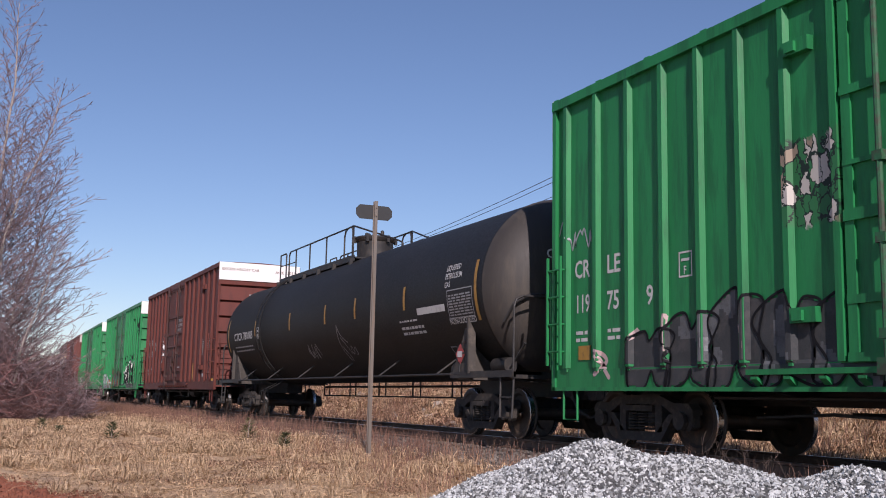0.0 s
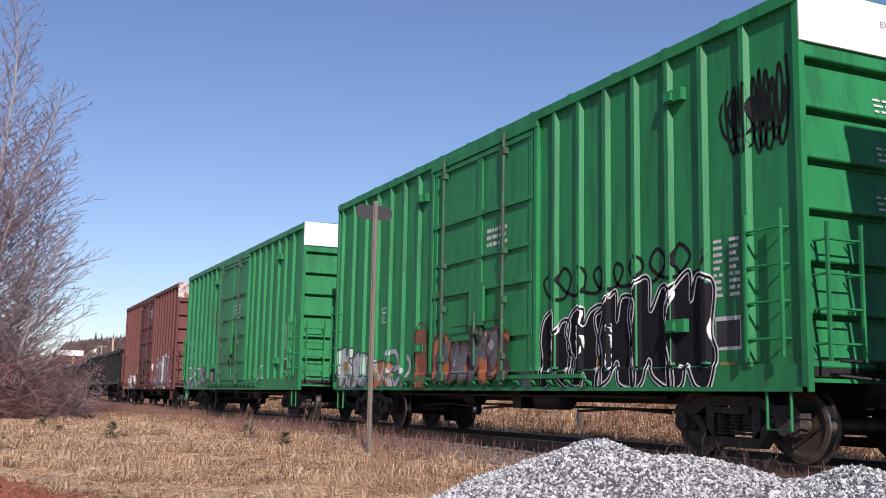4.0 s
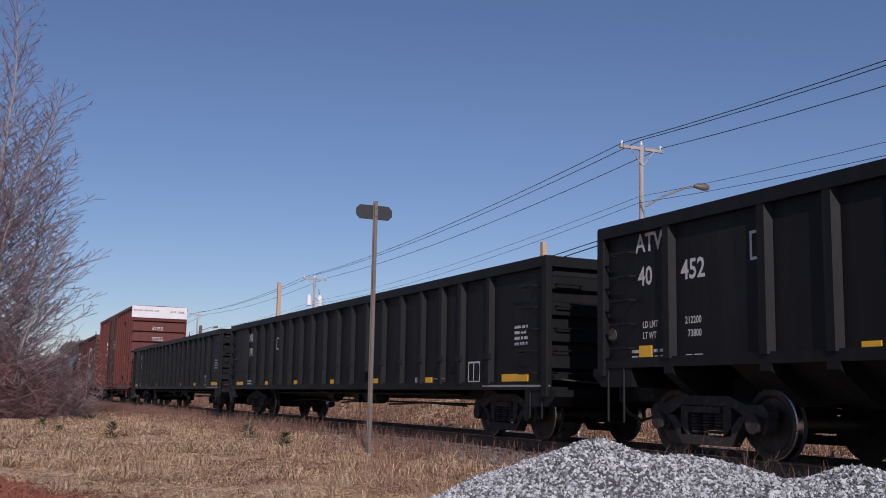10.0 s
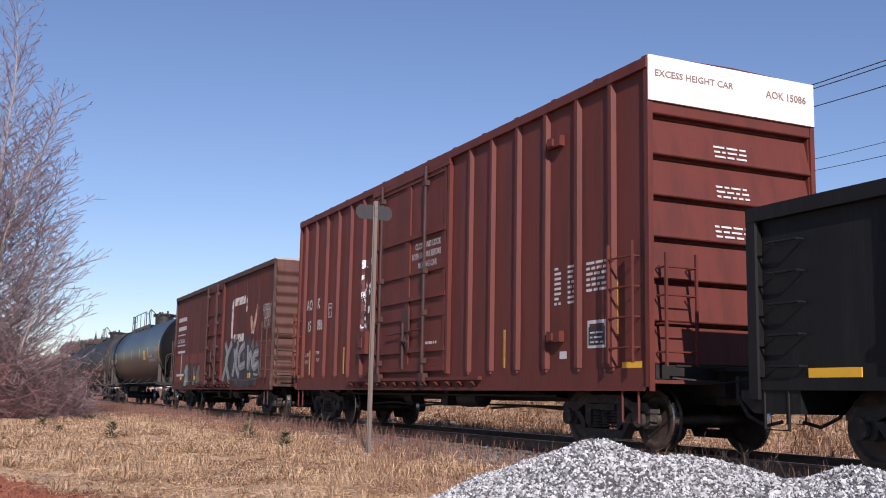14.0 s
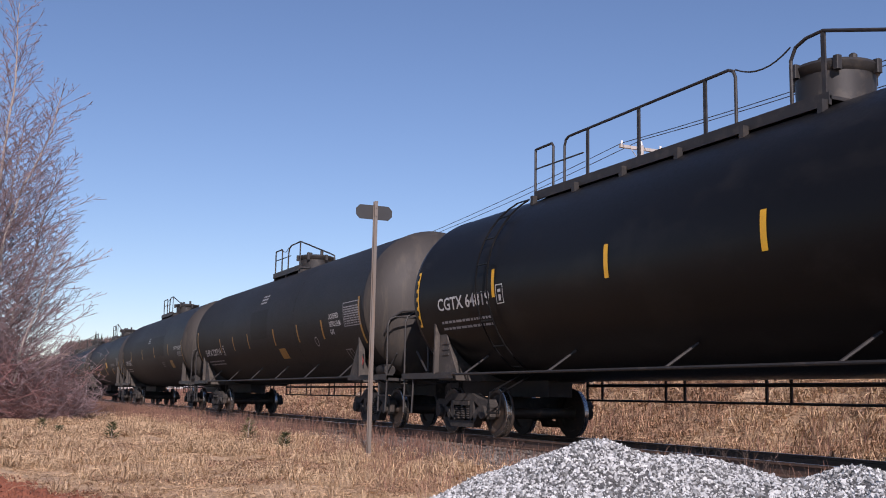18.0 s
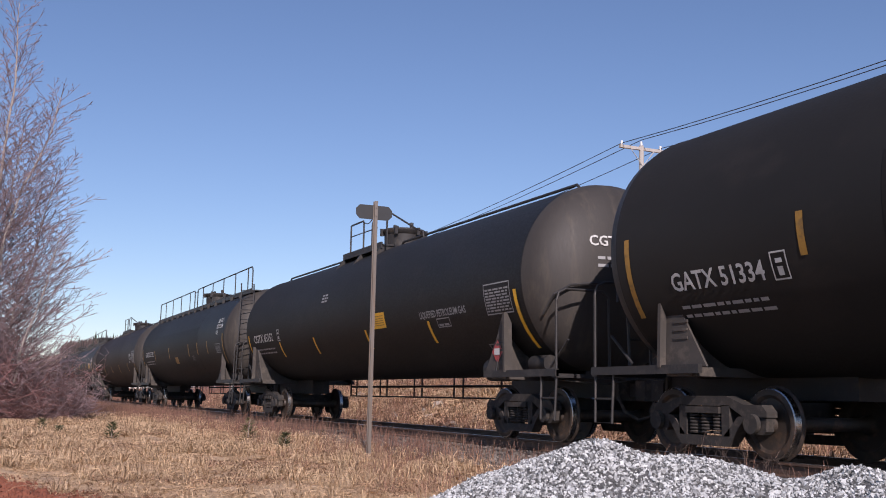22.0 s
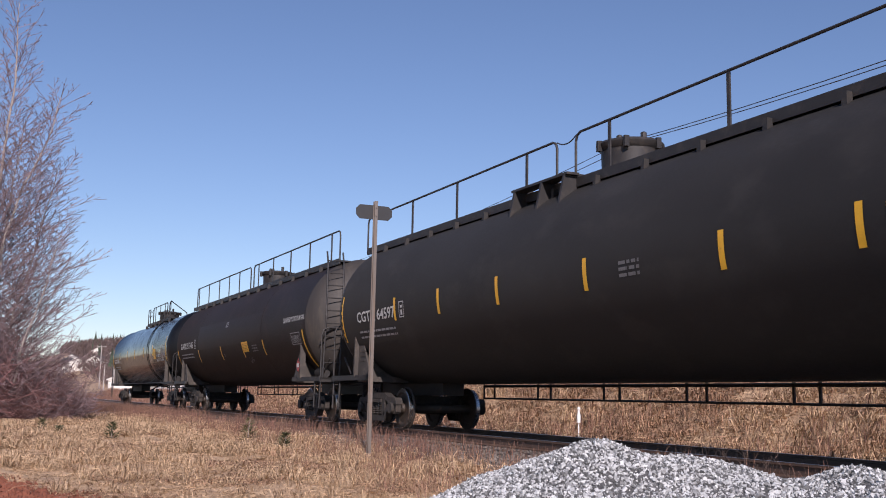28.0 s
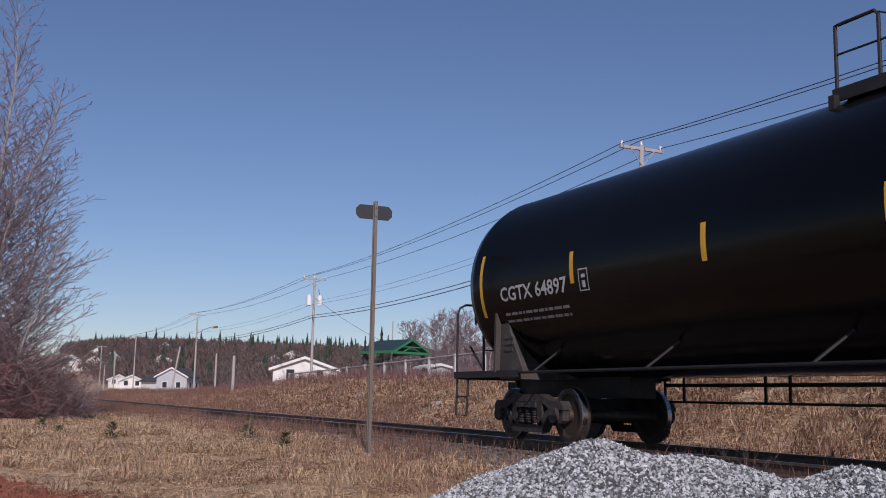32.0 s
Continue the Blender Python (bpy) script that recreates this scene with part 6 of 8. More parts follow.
def house(x, y, turn, w, d, wall_h, roof_h, wall_mat, label, windows=2, base=None, roof_mat=None):
    """A gabled house; its gable faces its own -x side."""
    e = thing("house", label, "house")
    z = (ground_height(x, y) if base is None else base)
    e.matrix_world = pose(x, y, z, 0, 0, turn)
    bm = bmesh.new()
    prism(bm, [(-w / 2, -1.5), (w / 2, -1.5), (w / 2, wall_h), (0, wall_h + roof_h), (-w / 2, wall_h)], "x", -d / 2, d / 2)
    part("wall", bm, wall_mat, e)
    for s in (-1, 1):
        bm = bmesh.new()
        n = Vector((0, s * roof_h, w / 2)).normalized() * 0.14
        a, b = (s * (w / 2 + 0.4), wall_h - 0.4 * roof_h / (w / 2)), (0, wall_h + roof_h)
        prism(bm, [(a[0], a[1] + 0.02), (b[0], b[1] + 0.02), (b[0], b[1] + 0.18), (a[0], a[1] + 0.18)], "x", -d / 2 - 0.35, d / 2 + 0.35)
        part("roof", bm, roof_mat or DARK_ROOF, e)
        bm = bmesh.new()
        prism(bm, [(a[0], a[1] - 0.12), (b[0], b[1] - 0.12), (b[0], b[1] + 0.15), (a[0], a[1] + 0.15)], "x", -d / 2 - 0.40, -d / 2 - 0.352)
        part("barge_board", bm, WHITE_WALL, e)
    for k in range(windows):
        yy = -w / 2 + w * (k + 0.6) / (windows + 0.2)
        wi = part("window", box(bmesh.new(), -d / 2 - 0.05, -d / 2 - 0.005, yy - 0.5, yy + 0.5, 0.9, 2.1), WHITE_WALL, e)
        part("pane", box(bmesh.new(), -d / 2 - 0.07, -d / 2 - 0.052, yy - 0.4, yy + 0.4, 1.0, 2.0), GLASS_DARK, wi)
    for k in range(2):
        xx = -d / 4 + k * d / 2
        wi = part("window", box(bmesh.new(), xx - 0.5, xx + 0.5, -w / 2 - 0.05, -w / 2 - 0.005, 0.9, 2.1), WHITE_WALL, e)
        part("pane", box(bmesh.new(), xx - 0.4, xx + 0.4, -w / 2 - 0.07, -w / 2 - 0.052, 1.0, 2.0), GLASS_DARK, wi)
    part("chimney", box(bmesh.new(), 0.6, 1.1, 0.3, 0.8, wall_h, wall_h + roof_h + 0.7), DARK_ROOF, e)
    return e


house(-104.0, 33.0, 158, 6.4, 7.5, 2.1, 1.1, WHITE_WALL, "small white clapboard house with a low gable roof", base=1.2)
house(-190.0, 36.0, 150, 5.5, 7.0, 3.0, 1.5, GREY_WALL, "grey gabled house beside the road")
house(-200.0, 34.5, 200, 4.5, 6.0, 2.0, 1.1, WHITE_WALL, "low white outbuilding with a dark roof")
house(-228.0, 33.5, 170, 5.0, 7.0, 2.0, 1.1, WHITE_WALL, "white cottage beside the road")
house(-262.0, 36.0, 160, 5.0, 6.0, 2.0, 1.1, WHITE_WALL, "white shed beside the road")
for i, (x, y, t) in enumerate([(-430, 50, 150), (-440, 40, 200), (-455, 62, 120), (-470, 44, 165), (-400, 70, 160), (-500, 90, 140), (-520, 60, 170), (-430, 130, 150), (-380, 105, 190)]):
    house(x, y, t, 7.0, 9.0, 3.4, 1.8, (WHITE_WALL, GREY_WALL)[i % 3 == 2], "white house far off on the wooded hillside")


def pavilion(x, y, turn):
    e = thing("picnic_shelter", "open timber shelter with a dark green roof and green gable trim", "shelter")
    e.matrix_world = pose(x, y, 3.35, 0, 0, turn)
    w, d, lo, hi = 3.9, 4.5, 0.92, 1.95
    for s in (-1, 1):
        bm = bmesh.new()
        prism(bm, [(s * w / 2, lo), (0, hi), (0, hi + 0.09), (s * w / 2, lo + 0.10)], "x", -d / 2, d / 2)
        part("roof", bm, GREEN_ROOF, e, "dark green roof slope")
        bm = bmesh.new()
        prism(bm, [(s * w / 2, lo - 0.06), (s * 0.02, hi - 0.07), (s * 0.02, hi + 0.12), (s * w / 2, lo + 0.12)], "x", d / 2 + 0.003, d / 2 + 0.08)
        part("barge_board", bm, GREEN_TRIM, e)
        part("fascia", box(bmesh.new(), -d / 2, d / 2, s * (w / 2 + 0.03) - 0.03, s * (w / 2 + 0.03) + 0.03, lo - 0.10, lo + 0.12), GREEN_TRIM, e)
        part("king_brace", rod(bmesh.new(), [(d / 2 - 0.02, s * 0.9, lo + 0.05), (d / 2 - 0.02, s * 0.12, lo + 0.40)], 0.05, 4), GREEN_TRIM, e)
    part("gable_panel", prism(bmesh.new(), [(-w / 2 + 0.5, lo + 0.10), (w / 2 - 0.5, lo + 0.10), (0, hi - 0.12)], "x", d / 2 - 0.5, d / 2 - 0.44), GREEN_ROOF, e)
    part("tie_beam", box(bmesh.new(), d / 2 - 0.08, d / 2 + 0.05, -w / 2, w / 2, lo - 0.14, lo + 0.06), GREEN_TRIM, e)
    part("collar_beam", box(bmesh.new(), d / 2 - 0.06, d / 2 + 0.04, -0.95, 0.95, lo + 0.40, lo + 0.50), GREEN_TRIM, e)
    for px in (-d / 2 + 0.4, d / 2 - 0.4):
        for py in (-w / 2 + 0.4, w / 2 - 0.4):
            part("post", box(bmesh.new(), px - 0.08, px + 0.08, py - 0.08, py + 0.08, -2.6, lo + 0.1), DARK_ROOF, e)
            for s in (-1, 1):
                part("bracket", rod(bmesh.new(), [(px, py, lo - 0.55), (px, py + s * 0.22, lo - 0.22), (px, py + s * 0.5, lo - 0.02)], 0.04, 5), DARK_ROOF, e)


pavilion(-79.9, 32.8, 18)
bare_cluster = [(-92, 40, 6.6), (-89.5, 38.5, 6.9), (-87, 40.5, 7.3), (-84.5, 39, 7.1), (-82, 40.5, 7.0), (-79.5, 39, 6.7), (-77, 40.5, 6.6), (-74.5, 39, 6.2), (-72, 40.5, 6.3),
                (-69, 39, 6.0), (-94.5, 46, 7.2), (-88, 47, 8.0), (-82, 46, 7.4), (-76, 46.5, 7.2), (-70, 45, 6.6), (-86, 35.5, 4.4), (-81, 36, 4.0), (-75, 35.5, 4.0), (-70, 35, 3.8), (-65, 36, 4.6)]
for i, (x, y, hh) in enumerate(bare_cluster):
    bare_tree(x, y, (rs.uniform(-0.4, 0.4), rs.uniform(-0.4, 0.4)), hh, 200 + i, "bare deciduous tree behind the fence" if hh > 5 else "low bare bushy tree behind the fence", 40, 0.07, 3, TWIGS, reach=0.36, thin=0.016)


def conifer(x, y, top, seed):
    rng = np.random.default_rng(seed)
    e = thing("conifer", "dark green spruce rising above the bare wood", "tree")
    z = ground_height(x, y) - 0.2
    hh = top - z
    part("trunk", rod(bmesh.new(), [(x, y, z), (x, y, top - 0.3)], [0.16, 0.03], 7), BARK, e)
    n = 900
    f = rng.random(n) ** 0.8
    a, r = rng.random(n) * 6.283, 0.19 * hh * (1 - f) * (0.75 + 0.25 * np.sin(f * 44)) + 0.05
    vs, fs = [], []
    for k in range(n):
        c, q = math.cos(a[k]), math.sin(a[k])
        r0, r1, zz = r[k] * 0.25, r[k] * (0.8 + 0.4 * rng.random()), z + hh * (0.12 + 0.86 * f[k])
        b = len(vs)
        vs += [(x + c * r0 - q * 0.12, y + q * r0 + c * 0.12, zz), (x + c * r0 + q * 0.12, y + q * r0 - c * 0.12, zz + 0.1), (x + c * r1, y + q * r1, zz - 0.22 * r1)]
        fs.append((b, b + 1, b + 2))
    part("crown", raw_mesh("crown", vs, fs, CONIFER), None, e)


conifer(-150.0, 59.4, 11.7, 71)
conifer(-168.0, 63.5, 11.2, 72)
conifer(-175.0, 70.6, 12.0, 73)
tagged(new("timber_post", mesh_of("timber_post", rod(bmesh.new(), [(-170, 69.4, ground_height(-170, 69.4) - 0.3), (-170, 69.4, 14.0)], [0.16, 0.12], 8), WOODPOLE)), "plain weathered pole among the trees", "post")
shed = thing("garden_shed", "small low shed with a white gabled roof behind the fence", "shed")
shed.matrix_world = pose(-57.0, 26.0, 1.2, 0, 0, 0)
part("wall", prism(bmesh.new(), [(-0.75, -0.4), (0.75, -0.4), (0.75, 1.2), (0, 1.36), (-0.75, 1.2)], "x", -0.9, 0.9), GREY_WALL, shed)
for k in (-1, 1):
    part("roof", prism(bmesh.new(), [(k * 0.9, 1.17), (0, 1.37), (0, 1.50), (k * 0.9, 1.30)], "x", -1.1, 1.1), WHITE_WALL, shed, "white roof slope")


def far_wood():
    """Leafless crowns of thin twigs on the hillside, and conifers along its ridge."""
    rng = np.random.default_rng(8)
    spots, cv, cf = [], [], []
    while len(spots) < 6800:
        a = radians(58 + 33 * rng.random())
        d = 140 + 640 * rng.random() ** 0.8
        x, y = -d * math.sin(a), d * math.cos(a)
        if y - track_bend(x)[0] < (36 if d < 260 else 24):
            continue
        z = ground_height(x, y) - 0.3
        hh = (5.0 + 3.4 * rng.random()) * min(1, 0.55 + d / 900)
        if rng.random() < (0.03 if d < 560 else 0.22 * smooth(-0.1, 0.45, noise.noise((x * 0.012, y * 0.012, 4)) + 0.2 * smooth(100, 220, y))):
            hh *= 0.75 + 0.65 * rng.random()
            for k in range(6):
                r, z0 = 0.22 * hh * (1 - k / 6.3), z + hh * (0.08 + 0.165 * k)
                b = len(cv)
                q0 = rng.random() * 6
                cv.append((x, y, z0 + hh * 0.28))
                for j in range(7):
                    q = q0 + 6.283 * j / 7
                    rr = r * (0.6 + 0.7 * rng.random())
                    cv.append((x + rr * math.cos(q), y + rr * math.sin(q), z0 - 0.15 * rr))
                cf += [(b, b + 1 + j, b + 1 + (j + 1) % 7) for j in range(7)]
            continue
        spots.append((x, y, z, hh, d))
    each = 46
    c = np.repeat(np.array(spots), each, axis=0)
    n = len(c)
    hh = c[:, 3]
    q, f, o = rng.random(n) * 6.283, rng.random(n), rng.random(n) ** 0.6
    wide = 0.36 * hh * np.sin(np.clip(0.25 + 0.75 * f, 0, 1) * 2.9)
    low = np.stack([c[:, 0] + np.cos(q) * wide * o * 0.75, c[:, 1] + np.sin(q) * wide * o * 0.75, c[:, 2] + hh * (0.05 + 0.68 * f)], 1)
    aim = np.stack([np.cos(q) * 0.55 + 0.3 * rng.standard_normal(n), np.sin(q) * 0.55 + 0.3 * rng.standard_normal(n), 0.75 + 0.35 * rng.standard_normal(n)], 1)
    tip = low + aim * (hh * (0.13 + 0.14 * rng.random(n)))[:, None]
    turn = rng.random(n) * 3.1416
    half = (0.03 + 0.00028 * c[:, 4]) * (0.6 + 0.9 * rng.random(n))
    side = np.stack([np.cos(turn) * half, np.sin(turn) * half, 0.4 * half], 1)
    v = np.stack([low - side, low + side, tip], 1).reshape(-1, 3)
    me = bpy.data.meshes.new("far_wood")
    me.vertices.add(3 * n)
    me.vertices.foreach_set("co", v.ravel())
    me.loops.add(3 * n)
    me.loops.foreach_set("vertex_index", np.arange(3 * n))
    me.polygons.add(n)
    me.polygons.foreach_set("loop_start", 3 * np.arange(n))
    me.update(calc_edges=True)
    me.materials.append(FARWOOD)
    tagged(new("far_wood", me), "leafless grey-brown wood on the far hillside", "woods", kind="stuff")
    tagged(new("far_conifers", raw_mesh("far_conifers", cv, cf, CONIFER)), "dark conifers scattered through the far wood", "woods", kind="stuff")


far_wood()

# loose rocks and litter on the far bank
rng = np.random.default_rng(31)
spots = [(-46 + 42 * rng.random(), 13.4 + 4.6 * rng.random(), 0.05 + 0.16 * rng.random() ** 2.5) for i in range(38)]
spots += [(-34.3, 14.2, 0.22), (-35.2, 14.6, 0.15), (-33.4, 14.9, 0.16), (-36.1, 14.0, 0.14), (-32.9, 15.2, 0.19), (-34.0, 15.6, 0.13), (-31.8, 14.4, 0.15), (-37.2, 15.0, 0.16), (-33.0, 13.8, 0.12), (-30.9, 15.0, 0.17)]
for x, y, r in spots:
    v = ico_stone(rng, r)
    ob = new("rock", raw_mesh("rock", [tuple(q) for q in v], ICO_FACES, LIMESTONE))
    ob.location = (x, y, ground_height(x, y) + r * 0.05)
    tagged(ob, "pale angular rock lying on the grassy bank", "rock", "rocks on the bank")
bm = bmesh.new()
zg = ground_height(-20.23, 12.9)
lathe(bm, [(0, 0.025), (0.01, 0.042), (0.17, 0.045), (0.24, 0.026), (0.29, 0.024), (0.32, 0.036), (0.37, 0.022)], "z", 12, (-20.23, 12.9, 0.14))
rod(bm, [(-20.23, 12.9, zg - 0.1), (-20.23, 12.9, 0.16)], 0.014, 6)
mesh_thing("marker_stake", bm, WHITE_PLASTIC, "short white plastic marker on a stake beyond the track", "marker", smooth=True)

# sleepers under the rails
bm = bmesh.new()
cbox(bm, -0.115, 0.115, -1.3, 1.3, -0.36, -0.175, 0.012)
tie_me = mesh_of("sleeper", bm, SLEEPER)
for k in range(130):
    x = -62 + 0.52 * k
    b, s = track_bend(x)
    o = part("sleeper", tie_me, None, track, at=(x, TRACK_Y + b + 0.03 * math.sin(k * 7.3), 0))
    o.rotation_euler.z = math.atan(s) + 0.012 * math.sin(k * 3.1)


# ---- the cars: paints ----
def red_paint(name):
    return material(name, (0.122, 0.0300, 0.0215), 0.62, vary=0.16, scale=1.4, second=(0.075, 0.023, 0.018), amount=0.5, threshold=0.48, stretch=STREAK, bump=0.06, fine=30, spec=0.3)


def green_paint(name):
    m = material(name, (0.014, 0.205, 0.066), 0.5, vary=0.2, scale=1.8, second=(0.012, 0.085, 0.036), amount=0.5, threshold=0.49, stretch=STREAK, bump=0.05, fine=30, spec=0.25)
    return m


SILVER, INK, PALE, SMOKE = (0.42, 0.44, 0.45), (0.02, 0.02, 0.022), (0.72, 0.73, 0.72), (0.12, 0.12, 0.13)
RED_A = sprayed(red_paint("red_car_paint"), [(-2.9, -2.4, 1.9, 3.2, 0.10, (PALE, (0.13, 0.034, 0.026), (0.13, 0.034, 0.026), (0.13, 0.034, 0.026), (0.13, 0.034, 0.026)))])
RED_B = sprayed(red_paint("red_car_paint_worn"), [(-2.9, -2.3, 2.1, 3.7, 0.11, (PALE, (0.13, 0.034, 0.026), (0.13, 0.034, 0.026), (0.13, 0.034, 0.026)))])
GREEN_A = sprayed(green_paint("green_car_paint"), [(-2.8, -1.9, 2.5, 3.5, 0.16, ((0.55, 0.5, 0.46), (0.03, 0.16, 0.06), (0.30, 0.22, 0.17), (0.03, 0.16, 0.06), (0.03, 0.16, 0.06)))])
GREEN_B = green_paint("green_car_paint_tagged")
GREEN_C = sprayed(green_paint("green_car_paint_scrawled"), [(-2.7, -1.95, 2.6, 3.45, 0.12, ((0.7, 0.68, 0.66), (0.03, 0.16, 0.06), (0.03, 0.16, 0.06), (0.03, 0.16, 0.06)))])
FADED = material("faded_boxcar_paint", (0.148, 0.056, 0.047), 0.75, vary=0.2, scale=1.8, second=(0.105, 0.044, 0.038), amount=0.55, threshold=0.5, stretch=STREAK, bump=0.06, fine=30, spec=0.25)
OLDRED = material("old_riveted_paint", (0.120, 0.030, 0.021), 0.75, vary=0.3, scale=1.3, second=(0.060, 0.026, 0.022), amount=0.8, threshold=0.47, stretch=STREAK, bump=0.08, fine=30, spec=0.25)
SPRAY_SILVER = material("silver_spray", (0.36, 0.37, 0.385), 0.5, vary=0.3, scale=2.5, second=(0.18, 0.19, 0.20), amount=0.7, bump=0.02)
SPRAY_WHITE = material("white_spray", (0.66, 0.66, 0.64), 0.6, vary=0.15, scale=3, second=(0.35, 0.35, 0.35), amount=0.5, bump=0.02)
SPRAY_BLACK = material("black_spray", (0.012, 0.012, 0.014), 0.8, vary=0.2, bump=0.02, spec=0.15)
SPRAY_GREY = material("smoky_grey_spray", (0.13, 0.135, 0.14), 0.6, vary=0.35, scale=2.5, second=(0.05, 0.05, 0.055), amount=0.7, bump=0.02, spec=0.2)
SPRAY_GREY_LIGHT = material("pale_grey_spray", (0.25, 0.26, 0.265), 0.6, vary=0.3, scale=2.5, second=(0.13, 0.13, 0.135), amount=0.7, bump=0.02, spec=0.2)
SPRAY_SLATE = material("slate_spray", (0.12, 0.125, 0.145), 0.6, vary=0.3, scale=2.5, second=(0.07, 0.07, 0.08), amount=0.6, bump=0.02, spec=0.2)
SPRAY_TEAL_PALE = material("pale_mint_spray", (0.42, 0.50, 0.48), 0.6, vary=0.2, scale=2.5, second=(0.25, 0.30, 0.30), amount=0.6, bump=0.02)
SPRAY_PINK = material("dusty_pink_spray", (0.30, 0.12, 0.12), 0.6, vary=0.25, scale=2.5, second=(0.40, 0.26, 0.26), amount=0.7, bump=0.02)
SPRAY_PALE_PINK = material("pale_pink_spray", (0.50, 0.36, 0.35), 0.6, vary=0.2, scale=2.5, bump=0.02)
SPRAY_MAROON = material("maroon_spray", (0.12, 0.03, 0.03), 0.7, vary=0.2, bump=0.02)
SPRAY_SMOKE = material("dark_smoke_spray", (0.055, 0.058, 0.060), 0.7, vary=0.35, scale=2.0, second=(0.095, 0.09, 0.088), amount=0.6, bump=0.02, spec=0.2)
SPRAY_TEAL = material("pale_teal_spray", (0.24, 0.34, 0.31), 0.6, vary=0.3, scale=2.5, second=(0.12, 0.16, 0.15), amount=0.6, bump=0.02)
SPRAY_OLIVE = material("dull_olive_spray", (0.12, 0.125, 0.085), 0.6, vary=0.3, scale=2.5, second=(0.07, 0.07, 0.05), amount=0.6, bump=0.02)
SPRAY_ORANGE = material("orange_spray", (0.45, 0.14, 0.04), 0.6, vary=0.3, scale=2.5, second=(0.22, 0.08, 0.04), amount=0.7, bump=0.02)
SPRAY_RUSTY = material("rust_brown_spray", (0.24, 0.08, 0.035), 0.7, vary=0.3, scale=2.5, second=(0.14, 0.06, 0.03), amount=0.6, bump=0.02)
FRESH_RED = material("patched_red_paint", (0.165, 0.042, 0.028), 0.7, vary=0.25, scale=1.3, second=(0.10, 0.034, 0.026), amount=0.7, stretch=STREAK, bump=0.05, fine=30, spec=0.25)
PALE_ROOF = material("bare_galvanised_roof", (0.42, 0.41, 0.40), 0.55, 0.4, vary=0.25, scale=2.0, second=(0.2, 0.13, 0.09), amount=0.5, bump=0.05)
OLD_STEEL = material("rusty_dark_steel", (0.055, 0.030, 0.024), 0.8, vary=0.35, scale=3, second=(0.11, 0.075, 0.06), amount=0.6, bump=0.12)
OLD_END = material("rusted_corrugated_end", (0.085, 0.036, 0.027), 0.75, vary=0.3, scale=1.6, second=(0.15, 0.055, 0.03), amount=0.7, stretch=(1, 1.6, 0.3), bump=0.1)
GRIME_RED = material("grimy_red_gear", (0.062, 0.026, 0.022), 0.75, vary=0.35, scale=4, second=(0.03, 0.022, 0.02), amount=0.6, bump=0.1)
GRIME_GREEN = material("grimy_green_gear", (0.018, 0.105, 0.045), 0.7, vary=0.4, scale=4, second=(0.05, 0.04, 0.032), amount=0.8, threshold=0.46, bump=0.1)
RUSTBAND = material("rusting_white_band", (0.60, 0.54, 0.50), 0.7, vary=0.15, scale=1.6, second=(0.26, 0.10, 0.06), amount=0.95, threshold=0.47, edge=0.08, bump=0.06)
GONDOLA = material("black_gondola_paint", (0.0075, 0.0078, 0.0078), 0.6, vary=0.35, scale=1.5, second=(0.015, 0.014, 0.0135), amount=0.6, stretch=STREAK, bump=0.08, fine=30, spec=0.25)
TANK = material("matt_black_tank_paint", (0.0190, 0.0182, 0.0176), 0.60, vary=0.25, scale=0.8, second=(0.027, 0.024, 0.0225), amount=0.6, stretch=(0.6, 1, 1), bump=0.02, fine=30, spec=0.17)
TANK_HEAD = material("dusty_tank_end", (0.046, 0.041, 0.037), 0.6, vary=0.25, scale=1.5, second=(0.085, 0.071, 0.055), amount=0.5, stretch=(1, 1.6, 0.3), bump=0.03, fine=30, spec=0.3)
TANK_GREY = material("greyed_tank_paint", (0.034, 0.0325, 0.031), 0.6, vary=0.25, scale=0.8, second=(0.048, 0.045, 0.042), amount=0.6, stretch=(0.6, 1, 1), bump=0.02, fine=30, spec=0.13)
TANK_SATIN = material("satin_black_tank_paint", (0.0085, 0.0085, 0.009), 0.36, vary=0.2, scale=0.8, second=(0.018, 0.017, 0.016), amount=0.6, stretch=(0.6, 1, 1), bump=0.012, fine=30, spec=0.13)
TANK_GLOSS = material("new_black_tank_paint", (0.0035, 0.0035, 0.004), 0.2, vary=0.15, scale=0.8, bump=0, fine=3, spec=0.17)
GLOSS_HEAD = material("new_black_tank_end", (0.004, 0.004, 0.0045), 0.42, vary=0.15, scale=0.8, bump=0, fine=3, spec=0.40)
TANK_BROWN = material("brownish_tank_paint", (0.028, 0.020, 0.0178), 0.62, vary=0.25, scale=0.8, second=(0.044, 0.028, 0.023), amount=0.6, stretch=(0.6, 1, 1), bump=0.02, fine=30, spec=0.10)
STEEL_GREY = material("dusty_black_fittings", (0.024, 0.022, 0.021), 0.6, vary=0.3, scale=3, second=(0.075, 0.062, 0.05), amount=0.45, bump=0.1)
STAKE = material("sawn_timber", (0.50, 0.36, 0.24), 0.85, vary=0.2, scale=3, stretch=(4, 4, 0.4), bump=0.2)
DARK_STAKE = material("old_timber", (0.12, 0.10, 0.085), 0.85, vary=0.2, scale=3, stretch=(4, 4, 0.4), bump=0.2)

